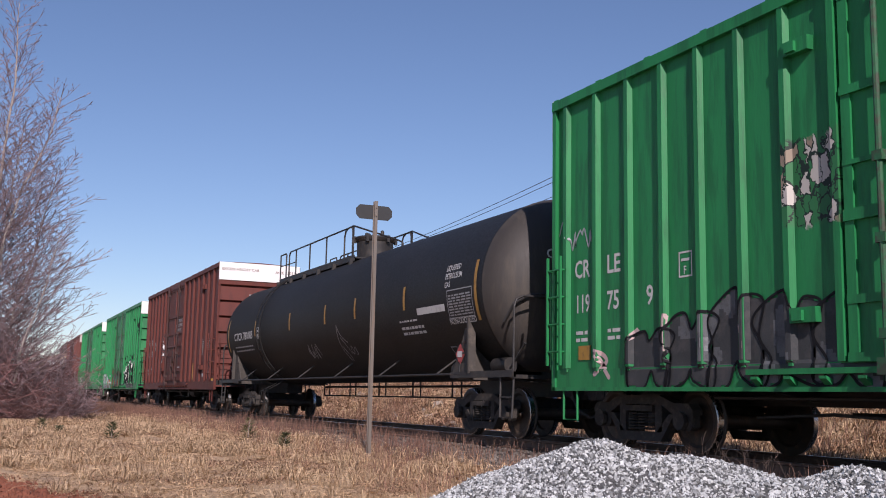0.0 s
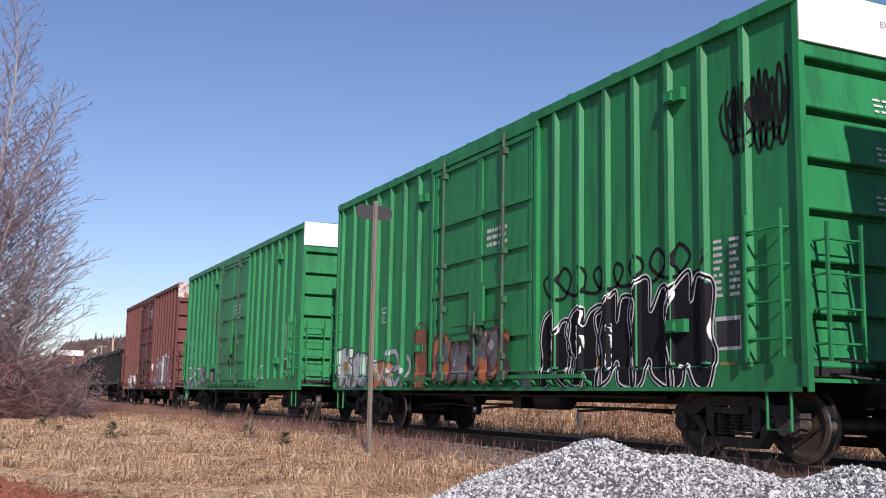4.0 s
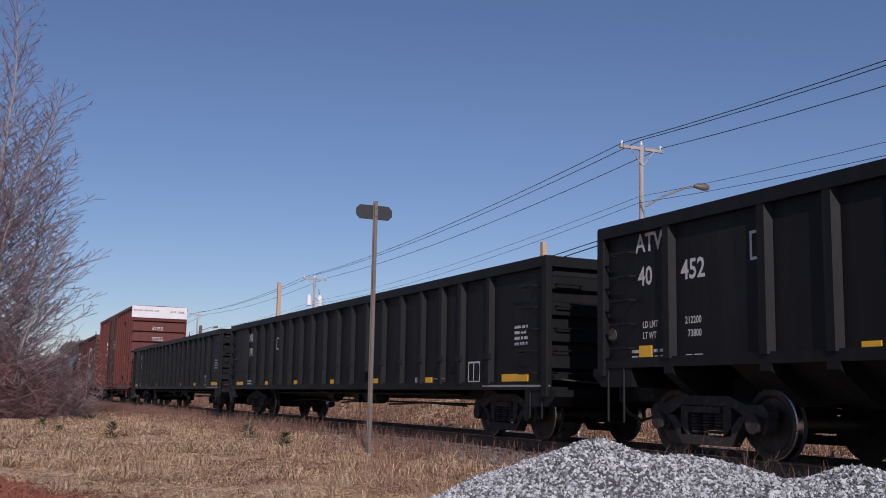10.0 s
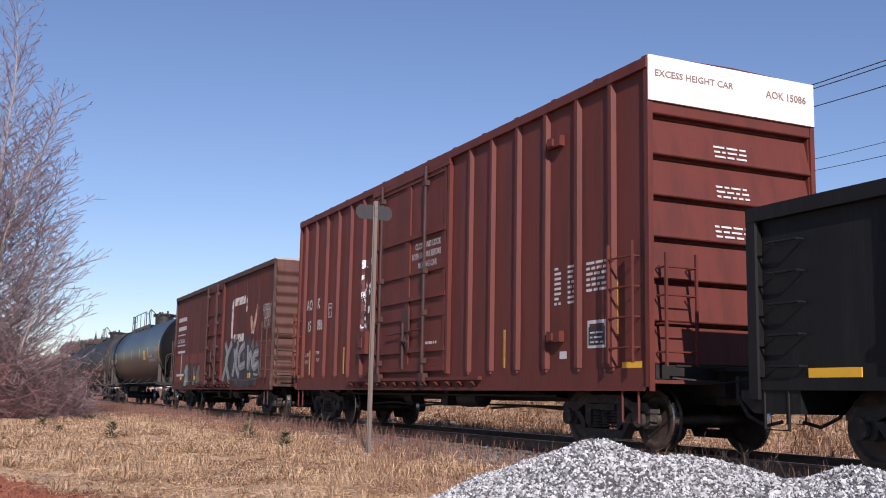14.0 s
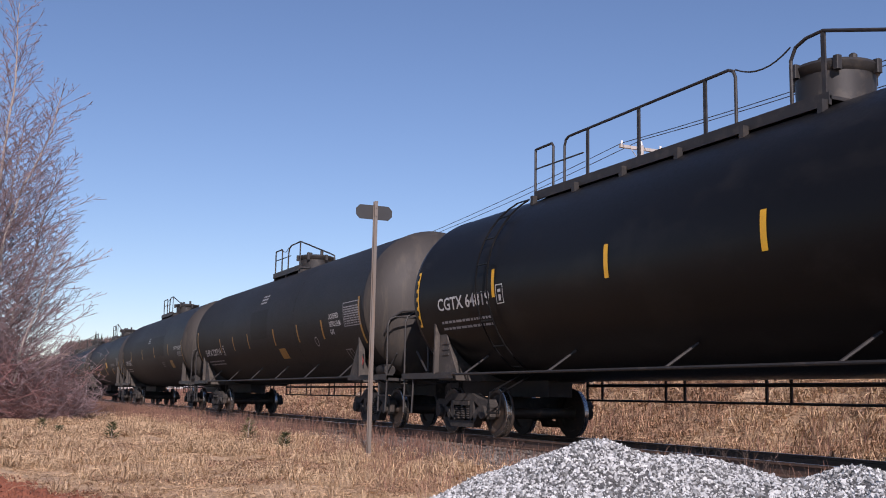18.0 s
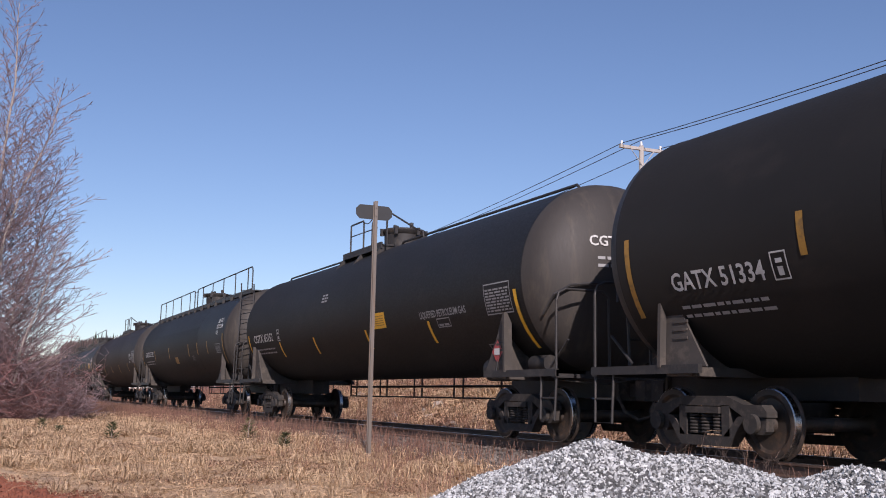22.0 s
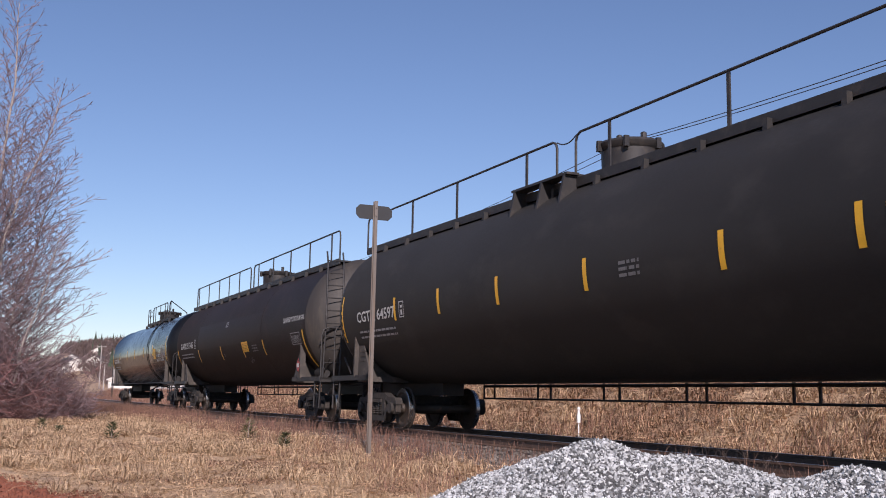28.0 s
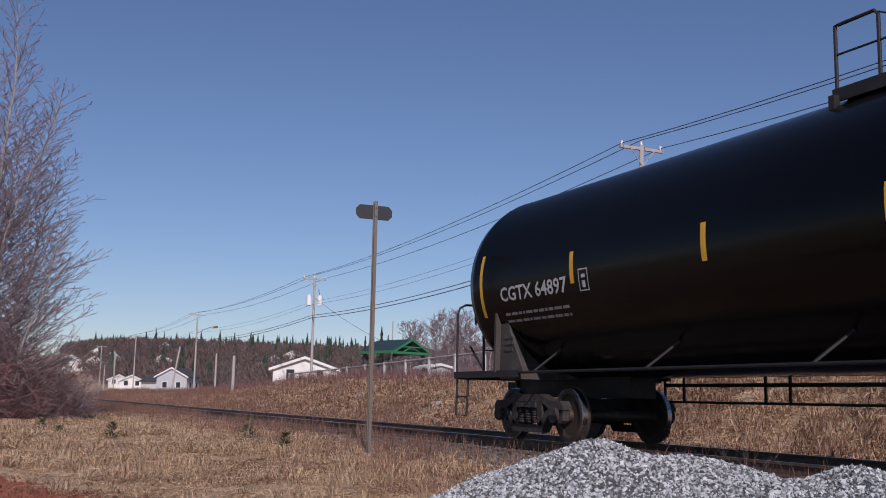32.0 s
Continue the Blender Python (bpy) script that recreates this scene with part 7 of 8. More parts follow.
BROWN_INK = material("faded_brown_stencil", (0.24, 0.165, 0.135), 0.7, vary=0.2, bump=0.02)
BOX_GROUP, GON_GROUP, TANK_GROUP = "boxcars of the freight train", "gondola cars of the freight train", "tank cars of the freight train"
GREEN_RIBS = [-7.2, -6.42, -5.65, -4.9, -4.18, -3.45, -2.72, 2.42, 3.1, 3.78, 4.46, 5.18, 5.85, 6.6]
RED_RIBS = [-7.15, -6.3, -5.45, -4.6, -3.75, -2.9, 2.42, 3.25, 4.14, 5.04, 5.93, 6.80]
FADED_RIBS = [-6.93, -6.17, -5.5, -4.8, -4.11, -3.41, -2.75, 2.06, 2.7, 3.42, 4.10, 4.81, 5.51, 6.19, 6.92]


# ---- the boxcars ----
def scribble(rows, x, z, w, h, gap=0.5):
    """Rows of small unreadable stencilling as bars."""
    rng = random.Random(round(x * 100 + z * 7))
    out = []
    step = h / rows
    for r in range(rows):
        q = x
        while q < x + w - 0.04:
            ln = min(x + w - q, rng.uniform(0.06, 0.22))
            out.append(((ln, step * gap), q, z + h - (r + 1) * step, 0))
            q += ln + 0.035
    return out


def tape(car, items, mat=None):
    for w, h, x, z in items:
        part("reflector", box(bmesh.new(), x, x + w, -1.414, -1.4, z, z + h), mat or YELLOW, car, "yellow reflective patch")


def brackets(car, paint, xs, top):
    for x in xs:
        for z in (1.50, top - 0.75):
            bm = bmesh.new()
            box(bm, x - 0.05, x + 0.32, -1.49, -1.40, z, z + 0.16)
            box(bm, x + 0.02, x + 0.16, -1.53, -1.49, z + 0.02, z + 0.13)
            part("roping_bracket", bm, paint, car)


def end_signs(car, h, top, number, lap, ink=None, start=-1.36, size=0.088):
    surf = flat_end(h + 0.050)
    items = [("EXCESS HEIGHT CAR", start, top - 0.26, size, 1.12)]
    if number:
        items.append((number, 0.55, top - 0.29, 0.105, 1.0))
    write(car, items, surf, ink or BROWN_INK, "end_lettering")
    small = []
    for k in range(3):
        small += scribble(3, -0.34 + 0.03 * (k % 2), top - 0.765 - lap * (k + 1) + 0.07, 0.56, 0.21, 0.4)
    write(car, small, lambda y, z: (h + 0.018 - 0.095 * (((z - top + 0.765) % lap) - 0.05) / (lap - 0.11), y, z), WHITE_INK, "end_stencil")


def red_car(paint, u, number, last, label):
    car = boxcar(paint, 15.3, 5.2, (-2.15, 1.55), RED_RIBS, label, BOX_GROUP, u, lap=0.55,
                 bars=((1.147, 0.09), (1.24, 0.05), (1.51, 0.09), (2.16, 0.05), (2.52, 0.09), (3.03, 0.05), (3.74, 0.09), (4.86, 0.09)), gear=GRIME_RED)
    h = 7.65
    end_signs(car, h, 5.2, "AOK " + number, 0.55)
    s = flat_side()
    write(car, [("AO", -7.0, 2.80, 0.26, 0.85), ("K", -6.14, 2.80, 0.26, 0.9), (number[:2], -6.9, 2.26, 0.26, 0.8), (number[2:], -6.12, 2.26, 0.26, 0.75)]
          + box_frame(-5.28, 2.52, 0.26, 0.32, 0.022) + [("F", -5.19, 2.57, 0.10, 0.9), ((0.16, 0.035), -5.23, 2.74, 0), ("LD LMT", -7.02, 1.62, 0.085, 0.8), ("LT WT", -7.02, 1.44, 0.085, 0.8), ("215800", -6.16, 1.66, 0.085, 0.8), ("70100", -6.10, 1.48, 0.085, 0.8)] + scribble(1, -7.0, 0.99, 0.3, 0.05)
          + scribble(8, 5.25, 2.05, 0.18, 0.60) + scribble(8, 5.62, 2.05, 0.2, 0.60) + scribble(6, 6.12, 2.18, 0.56, 0.46) + box_frame(6.15, 1.38, 0.46, 0.34, 0.05)
          + [((0.2, 0.11), 5.4, 1.25, 0)] + scribble(2, 6.2, 0.98, 0.4, 0.1), s, WHITE_INK)
    write(car, [("CLOSE AND LOCK", 0.02, 3.52, 0.115, 0.86), ("BOTH DOORS BEFORE", -0.14, 3.33, 0.115, 0.82), ("MOVING CAR", 0.16, 3.14, 0.115, 0.86)]
          + scribble(2, 0.6, 1.55, 0.5, 0.2), flat_side(1.434), WHITE_INK, "door_lettering")
    tape(car, [(0.44, 0.19, 7.0, 0.98)], YELLOW)
    tape(car, [(0.06, 0.62, 3.66, 1.15), (0.06, 0.62, -6.65, 1.15), (0.06, 0.62, -4.1, 1.15), (0.30, 0.16, -7.55, 1.0), (0.06, 0.75, 6.84, 1.55)], DULL_YELLOW)
    part("data_plate", box(bmesh.new(), 6.18, 6.58, -1.408, -1.4, 1.42, 1.68), BLACK_INK, car, "small black data plate")
    write(car, scribble(3, 6.22, 1.45, 0.32, 0.20, 0.35), flat_side(1.411), WHITE_INK, "data_lettering")
    brackets(car, paint, [5.2], 5.2)
    bm = bmesh.new()
    cbox(bm, -2.95, -2.42, -1.51, -1.40, 1.56, 2.06, 0.03)
    box(bm, -2.80, -2.60, -1.54, -1.51, 1.70, 1.92)
    part("control_box", bm, paint, car, "small door control box beside the door")
    return car


def green_car(paint, u, number, label, length=15.05):
    car = boxcar(paint, length, 5.165, (-1.95, 1.85), GREEN_RIBS, label, BOX_GROUP, u, lap=0.56, gear=GRIME_GREEN,
                 bars=((1.08, 0.09), (1.65, 0.09), (2.48, 0.12), (3.05, 0.05), (3.78, 0.09), (4.80, 0.09)))
    end_signs(car, length / 2, 5.165, "", 0.56, GREY_INK, -0.25, 0.072)
    s = flat_side()
    items = box_frame(-4.62, 2.18, 0.26, 0.30, 0.022) + [((0.16, 0.035), -4.57, 2.38, 0), ("F", -4.53, 2.22, 0.10, 0.9)]
    if number:
        items += [("CR", -7.02, 2.40, 0.25, 0.85), ("LE", -6.20, 2.40, 0.25, 0.95), (number[:3], -7.0, 1.90, 0.25, 0.72), (number[3:5], -6.2, 1.90, 0.25, 0.85), (number[5:], -5.3, 1.90, 0.25, 0.9)]
        items += scribble(2, -6.98, 1.48, 0.3, 0.2) + scribble(2, -6.18, 1.48, 0.3, 0.2)
    items += scribble(9, 5.98, 1.88, 0.16, 0.72) + scribble(9, 6.26, 1.88, 0.18, 0.72) + box_frame(6.0, 1.26, 0.44, 0.34, 0.05) + [((0.03, 0.3), 6.2, 1.3, 0)]
    write(car, items, s, WHITE_INK)
    part("data_plate", box(bmesh.new(), 6.02, 6.42, -1.408, -1.4, 1.3, 1.6), BLACK_INK, car, "small black data plate")
    write(car, scribble(3, 0.2, 3.2, 0.72, 0.36), flat_side(1.434), WHITE_INK, "door_lettering")
    bm = bmesh.new()
    cbox(bm, -0.32, 0.24, -1.515, -1.46, 1.88, 2.55, 0.02)
    part("lock_plate", bm, paint, car, "plate behind the door handle")
    tape(car, [(0.26, 0.17, 6.08, 0.95), (0.30, 0.20, -6.9, 1.22), (0.14, 0.10, 3.5, 1.12)], DULL_YELLOW)
    brackets(car, paint, [5.2, -2.62], 5.165)
    return car


WEATHERED_BOX = material("weathered_yellow_box", (0.20, 0.115, 0.05), 0.8, vary=0.3, scale=3, second=(0.10, 0.06, 0.035), amount=0.6, bump=0.1)
g1 = green_car(GREEN_A, -5.62, "119759", "green ribbed boxcar with grey spray paint along its lower side", 15.1)
red_car(RED_A, -43.25, "15033", 0, "dark red ribbed boxcar with a white end band")
g4 = green_car(GREEN_B, -60.70, "", "green boxcar with black and white graffiti over orange patches", 14.95)
g5 = green_car(GREEN_C, -78.44, "119755", "green boxcar with a rusty door and black scrawled graffiti")
car = boxcar(FADED, 15.44, 5.17, (-2.05, 1.81), FADED_RIBS, "faded red-brown boxcar with silver graffiti and rusting white end", BOX_GROUP, -95.99, band=RUSTBAND, lap=0.56, gear=GRIME_RED,
             bars=((1.14, 0.09), (1.48, 0.07), (2.10, 0.09), (2.96, 0.11), (3.68, 0.09), (4.80, 0.09)))
write(car, [("TR", -6.78, 2.95, 0.24, 0.85), ("15", -6.78, 2.52, 0.24, 0.8), ("01", -6.05, 2.52, 0.24, 0.8), ("74", -5.32, 2.50, 0.24, 0.85)] + box_frame(-4.62, 2.52, 0.26, 0.28, 0.03)
      + scribble(8, 6.42, 2.0, 0.46, 0.5) + box_frame(6.44, 1.55, 0.46, 0.38, 0.035) + [((0.03, 0.36), 6.66, 1.57, 0), ((0.44, 0.03), 6.45, 1.74, 0)]
      + [("LD LMT", -6.80, 2.12, 0.075, 0.8), ("LT WT", -6.80, 1.94, 0.075, 0.8)] + scribble(2, -6.02, 1.94, 0.3, 0.28) + scribble(5, -6.80, 1.3, 0.22, 0.5) + scribble(3, -6.02, 1.5, 0.22, 0.3), flat_side(), WHITE_INK)
write(car, scribble(3, 0.55, 4.15, 0.75, 0.42), flat_side(1.434), WHITE_INK, "door_lettering")
write(car, [("EXCESS HEIGHT CAR", -1.36, 4.86, 0.10, 0.92)], flat_end(7.77), GREY_INK, "end_lettering")
part("number_panel", box(bmesh.new(), 7.766, 7.772, 0.42, 1.4, 4.62, 4.98), WHITE_BAND, car, "clean white number panel")
write(car, [("TR 150174", 0.50, 4.74, 0.13, 1.0)], flat_end(7.776), BLACK_INK, "end_number")
for w, x in ((0.24, 0.12), (0.4, 2.75), (0.55, 5.3), (0.2, -5.6), (0.2, -3.3), (0.3, -6.9)):
    part("reflector", box(bmesh.new(), x, x + w, -1.462, -1.452, 0.80, 0.92), YELLOW, car, "yellow reflective patch")
tape(car, [(0.07, 1.3, 7.55, 1.2)])
part("reflector", box(bmesh.new(), -7.68, -7.61, -1.475, -1.462, 1.2, 2.15), YELLOW, car, "upright yellow reflective strip")
wall = draped(FADED_RIBS)
rg = random.Random(61)
piece(car, wall, [(jagged(rg, -5.45 + 0.63 * k, -4.83 + 0.63 * k, 0.84, 1.36 + 0.1 * (k % 2)), (2, 3, 1, 3)[k]) for k in range(4)], [SPRAY_BLACK, SPRAY_SLATE, SPRAY_SILVER, SPRAY_WHITE], SPRAY_BLACK, SPRAY_WHITE,
      "small silver graffiti letters with black edges", 3)
tones = [SPRAY_SLATE, SPRAY_SLATE, SPRAY_SILVER, SPRAY_TEAL_PALE]
label = "large slate and silver graffiti letters with dark edges"
piece(car, wall, [
    ([(2.27, 0.97), (2.30, 1.31), (2.48, 1.39), (2.65, 1.31), (2.75, 1.22), (3.06, 1.36), (3.29, 1.31), (3.26, 0.97)], 1),
    ([(2.92, 1.54), (3.19, 1.68), (3.36, 2.07), (3.58, 2.12), (3.79, 2.06), (3.82, 1.91), (3.82, 1.60), (3.88, 0.97), (3.29, 0.97), (3.29, 1.31), (2.99, 1.51)], 1),
    ([(3.79, 1.60), (4.03, 1.94), (4.36, 1.91), (4.54, 1.91), (4.60, 2.06), (4.73, 2.09), (4.76, 0.97), (3.88, 0.97)], 0.6),
    ([(4.78, 2.09), (5.13, 2.14), (5.29, 2.12), (5.32, 1.94), (5.08, 1.60), (5.13, 1.02), (4.78, 1.02)], 2.6),
    ([(5.42, 2.12), (5.58, 2.25), (5.78, 2.27), (5.92, 2.03), (6.11, 2.01), (6.20, 2.14), (6.41, 2.09), (6.39, 1.83), (6.20, 1.74), (5.78, 1.65), (5.74, 1.36), (5.92, 1.19), (5.78, 1.00), (5.42, 0.99), (5.34, 1.60)], 0.7)],
      tones, SPRAY_BLACK, SPRAY_WHITE, label, 5)
piece(car, wall, [([(6.22, 1.71), (6.48, 1.71), (6.73, 1.57), (6.92, 1.34), (6.92, 0.90), (6.48, 0.90), (6.22, 1.02)], 0.8)], [SPRAY_PINK, SPRAY_PINK, SPRAY_SILVER], SPRAY_MAROON, SPRAY_PALE_PINK, "pink graffiti letter with a pale edge", 7)
strokes(car, wall, [loops(random.Random(4), 2.12, 1.62, 0.5, 0.34, 9)], 0.025, SPRAY_WHITE, "scrawl", "thin white sprayed scrawl")
plate = bmesh.new()
cbox(plate, -2.95, -2.30, -1.50, -1.402, 1.52, 2.0, 0.02)
part("control_box", plate, WEATHERED_BOX, car, "weathered yellowish box beside the door")
wall = draped(GREEN_RIBS)
rg = random.Random(71)
piece(g1, wall, [(jagged(rg, -5.65 + 0.82 * k, -4.78 + 0.82 * k, 0.84, (1.55, 1.72, 1.85, 1.8, 1.75)[k]), (0.6, 1.2, 0.8, 1.1, 0.5)[k]) for k in range(5)], [SPRAY_SMOKE, SPRAY_SMOKE, SPRAY_GREY, SPRAY_GREY_LIGHT], SPRAY_BLACK, None,
      "faded smoky grey graffiti letters", 11)
strokes(g1, wall, [[(-4.86, 1.75), (-4.88, 1.5), (-4.86, 1.28)], [(-5.62, 1.45), (-5.5, 1.58), (-5.42, 1.4)], [(-3.5, 1.6), (-3.46, 1.25)], [(-6.5, 1.0), (-6.2, 1.2), (-6.45, 1.32), (-6.1, 0.95)]], 0.07, SPRAY_PALE_PINK, "graffiti_highlight", apart=True)
strokes(g1, wall, [scrawl(5, -7.45, 2.8, 0.45, 0.5, 7), scrawl(6, -7.05, 2.75, 0.5, 0.45, 8)], 0.03, SPRAY_SILVER, "scrawl", "thin white sprayed scrawl")
rg = random.Random(81)
piece(g4, wall, [(jagged(rg, 2.0 + 0.78 * k, 2.82 + 0.78 * k, 0.84, (1.85, 1.95, 2.0, 2.15, 2.1)[k]), 0.2) for k in range(5)], [SPRAY_BLACK, SPRAY_BLACK, SPRAY_BLACK, SPRAY_WHITE], SPRAY_BLACK, SPRAY_WHITE, "black and white graffiti letters", 13)
strokes(g4, wall, [[(2.25 + 0.78 * k, 1.0 + 0.25 * (k % 2)), (2.35 + 0.78 * k, 1.45), (2.28 + 0.78 * k, 1.7)] for k in range(5)] + [[(2.6 + 0.8 * k, 0.9), (2.75 + 0.8 * k, 1.15)] for k in range(4)], 0.13, SPRAY_WHITE, "graffiti_highlight", apart=True)
strokes(g4, wall, [loops(random.Random(82), 2.2, 2.15, 3.6, 0.4, 8)], 0.05, SPRAY_BLACK, "scrawl", "black sprayed scrawl above the letters")
door_wall = draped([], 0.085)
piece(g4, door_wall, [(jagged(rg, -1.75 + 0.72 * k, -1.05 + 0.72 * k, 0.95, (1.75, 1.6, 1.8, 1.7)[k]), (1, 2, 2, 0.6)[k]) for k in range(4)], [SPRAY_SMOKE, SPRAY_ORANGE, SPRAY_GREY, SPRAY_SILVER], SPRAY_MAROON, None,
      "faded grey and orange graffiti over the door", 15)
piece(g4, draped([], 0.07), [([(-2.62, 0.84), (-2.66, 1.9), (-2.2, 1.95), (-2.12, 0.84)], 1.0)], [SPRAY_ORANGE, SPRAY_ORANGE, SPRAY_RUSTY], SPRAY_MAROON, None, "bright orange sprayed column", 17)
piece(g4, wall, [([(1.35, 0.84), (1.3, 1.6), (1.4, 2.35), (1.78, 2.4), (1.84, 1.5), (1.8, 0.84)], 1.6), (jagged(rg, -4.9, -3.9, 0.84, 1.35), 0.5), (jagged(rg, -7.2, -6.3, 0.84, 1.75), 2.6), (jagged(rg, -6.3, -5.4, 0.84, 1.6), 2.6)],
      [SPRAY_ORANGE, SPRAY_ORANGE, SPRAY_TEAL_PALE, SPRAY_GREY_LIGHT, SPRAY_SMOKE], SPRAY_SMOKE, None, "patchy pale and orange graffiti", 19)
graffiti(g4, wall, -7.3, 0.80, 4.3, 0.7, 6, 0.10, SPRAY_SILVER, 34, None, None, "thin pale graffiti strokes")
strokes(g4, wall, [loops(random.Random(8), 6.3, 3.5, 0.95, 0.9, 9), loops(random.Random(9), 6.2, 3.7, 1.0, 0.5, 6)], 0.04, SPRAY_BLACK, "scrawl", "black sprayed scrawl")
graffiti(g5, wall, -7.4, 0.78, 3.1, 0.85, 7, 0.075, SPRAY_SILVER, 41, SPRAY_BLACK, None, "thin silver and black graffiti strokes")
graffiti(g5, wall, -4.4, 0.80, 2.3, 0.7, 4, 0.16, SPRAY_GREY, 43, SPRAY_BLACK, None, "dull smoky graffiti strokes")
graffiti(g5, wall, 3.1, 0.95, 0.9, 0.5, 3, 0.05, SPRAY_TEAL, 44, None, None, "faint pale graffiti scrawl")
red_car(RED_B, -177.52, "15086", 0, "dark red ribbed boxcar with a white end band and torn paint")

car = boxcar(OLDRED, 14.8, 4.52, (-1.32, 1.13), [-5.9, -4.4, -2.9, 2.6, 4.1, 5.6], "old riveted dull red boxcar covered in graffiti", BOX_GROUP, -194.95, white_end=False,
             smooth_side=True, lap=0.30, gear=GRIME_RED, steel=OLD_STEEL, end_paint=OLD_END, roof_mat=PALE_ROOF)
WORN_EMBLEM = material("rusted_emblem", (0.55, 0.45, 0.36), 0.75, vary=0.2, scale=3, second=(0.36, 0.14, 0.05), amount=0.95, threshold=0.46, edge=0.08, bump=0.04)
LOGO = material("faded_white_emblem", (0.66, 0.64, 0.60), 0.7, vary=0.15, scale=2, second=(0.25, 0.09, 0.06), amount=0.9, threshold=0.55, edge=0.05, bump=0.03)
plain = draped([])
strokes(car, plain, [[(4.16, 3.2), (4.18, 3.42), (4.16, 3.52), (4.02, 3.60), (3.4, 3.60), (2.62, 3.60), (2.46, 3.56), (2.40, 3.42), (2.39, 3.0), (2.39, 2.7), (2.42, 2.52), (2.55, 2.44), (3.3, 2.42), (4.0, 2.42)]],
        0.25, LOGO, "emblem", "faded white emblem in one broad band")
strokes(car, plain, [[(4.80, 3.02), (4.92, 2.75), (5.02, 2.5)], [(5.1, 2.5), (5.35, 2.9), (5.62, 3.32)]], 0.24, WORN_EMBLEM, "emblem", "rusty worn part of the emblem")
for x0, x1, z1 in ((-7.25, -1.5, 2.12), (1.25, 7.15, 2.25)):
    part("paint_patch", box(bmesh.new(), x0, x1, -1.4035, -1.398, 0.92, z1), FRESH_RED, car, "brighter repainted lower side")
rg = random.Random(91)
tall_wall = draped([], 0.008)
piece(car, tall_wall, [(jagged(rg, 1.45 + 0.86 * k, 2.4 + 0.86 * k, 0.86, (2.25, 2.45, 2.1, 2.35, 2.2)[k]), (0.6, 0.4, 1.2, 0.5, 1.0)[k]) for k in range(5)], [SPRAY_SMOKE, SPRAY_SMOKE, SPRAY_GREY], SPRAY_SMOKE, None,
      "dark sprayed shading behind the graffiti", 21)
bold(car, draped([], 0.02), [
    [(1.63, 2.32), (2.01, 1.83), (1.45, 1.11)],
    [(2.58, 2.32), (2.07, 1.94), (1.82, 1.68), (2.39, 1.08)],
    [(2.94, 2.09), (3.06, 1.68), (2.83, 1.21)],
    [(3.46, 2.32), (3.23, 1.94), (3.12, 1.68)],
    [(3.35, 2.04), (3.29, 1.52), (3.69, 1.19)],
    [(4.27, 2.19), (3.69, 1.96), (3.69, 1.52), (4.38, 1.57)],
    [(4.73, 2.14), (4.78, 1.47), (5.04, 1.88), (5.40, 1.42)],
    [(5.96, 1.88), (5.52, 1.83), (5.45, 1.47), (5.96, 1.55)]],
     0.24, SPRAY_GREY_LIGHT, SPRAY_SMOKE, SPRAY_SILVER, "pale grey graffiti strokes")
strokes(car, draped([], 0.02), [[(5.45, 1.25), (5.5, 1.6), (5.95, 1.62), (5.98, 1.25), (5.45, 1.25)]], 0.06, SPRAY_TEAL, "graffiti", "pale outlined box in the graffiti")
piece(car, tall_wall, [(jagged(rg, -5.15, -4.0, 0.88, 1.75), 1), (jagged(rg, -3.6, -2.4, 0.88, 1.7), 1)], [SPRAY_SMOKE, SPRAY_OLIVE, SPRAY_TEAL], SPRAY_BLACK, None, "dull green graffiti letters", 23)
strokes(car, plain, [loops(random.Random(12), 6.22, 3.08, 0.8, 0.2, 5), loops(random.Random(13), 6.36, 2.85, 0.62, 0.2, 4), loops(random.Random(14), 6.45, 2.6, 0.5, 0.22, 3)], 0.022, SPRAY_WHITE, "scrawl", "thin white sprayed scrawl")
write(car, [((1.6, 0.16), -6.85, 3.48, 0), ((1.6, 0.16), -6.85, 3.12, 0), ((1.5, 0.05), -6.9, 2.92, 0), ((1.6, 0.05), -6.95, 2.50, 0), ((0.12, 0.9), -6.0, 1.35, 0), ((1.5, 0.09), -6.8, 2.22, 0),
            ((1.5, 0.09), -6.85, 1.3, 0), ("CVC 402604", -6.9, 2.62, 0.16, 1.15)], flat_side(1.412), WHITE_INK)
write(car, scribble(3, -1.0, 3.25, 0.6, 0.3), flat_side(1.412), WHITE_INK, "small_stencil")
tape(car, [(0.26, 0.15, 2.18, 1.12), (0.34, 0.15, 4.72, 1.14), (0.3, 0.13, -6.1, 1.16), (0.3, 0.13, -3.4, 1.15)])


# ---- the gondolas ----
def gondola_marks(car, letters, digits, x, z, yellows, box_x, tail, gap=0.44):
    s = flat_side(1.389)
    write(car, [(letters, x, z + gap, 0.24, 0.9), (digits, x + 0.05, z, 0.24, 0.9)] + box_frame(box_x, z + 0.10, 0.28, 0.30, 0.035) + scribble(2, x - 0.1, 0.95 if tail else 1.2, 0.7, 0.16), s, WHITE_INK)
    for w, h, yx, yz in yellows:
        part("reflector", box(bmesh.new(), yx, yx + w, -1.40, -1.386, yz, yz + h), YELLOW, car, "yellow reflective patch")


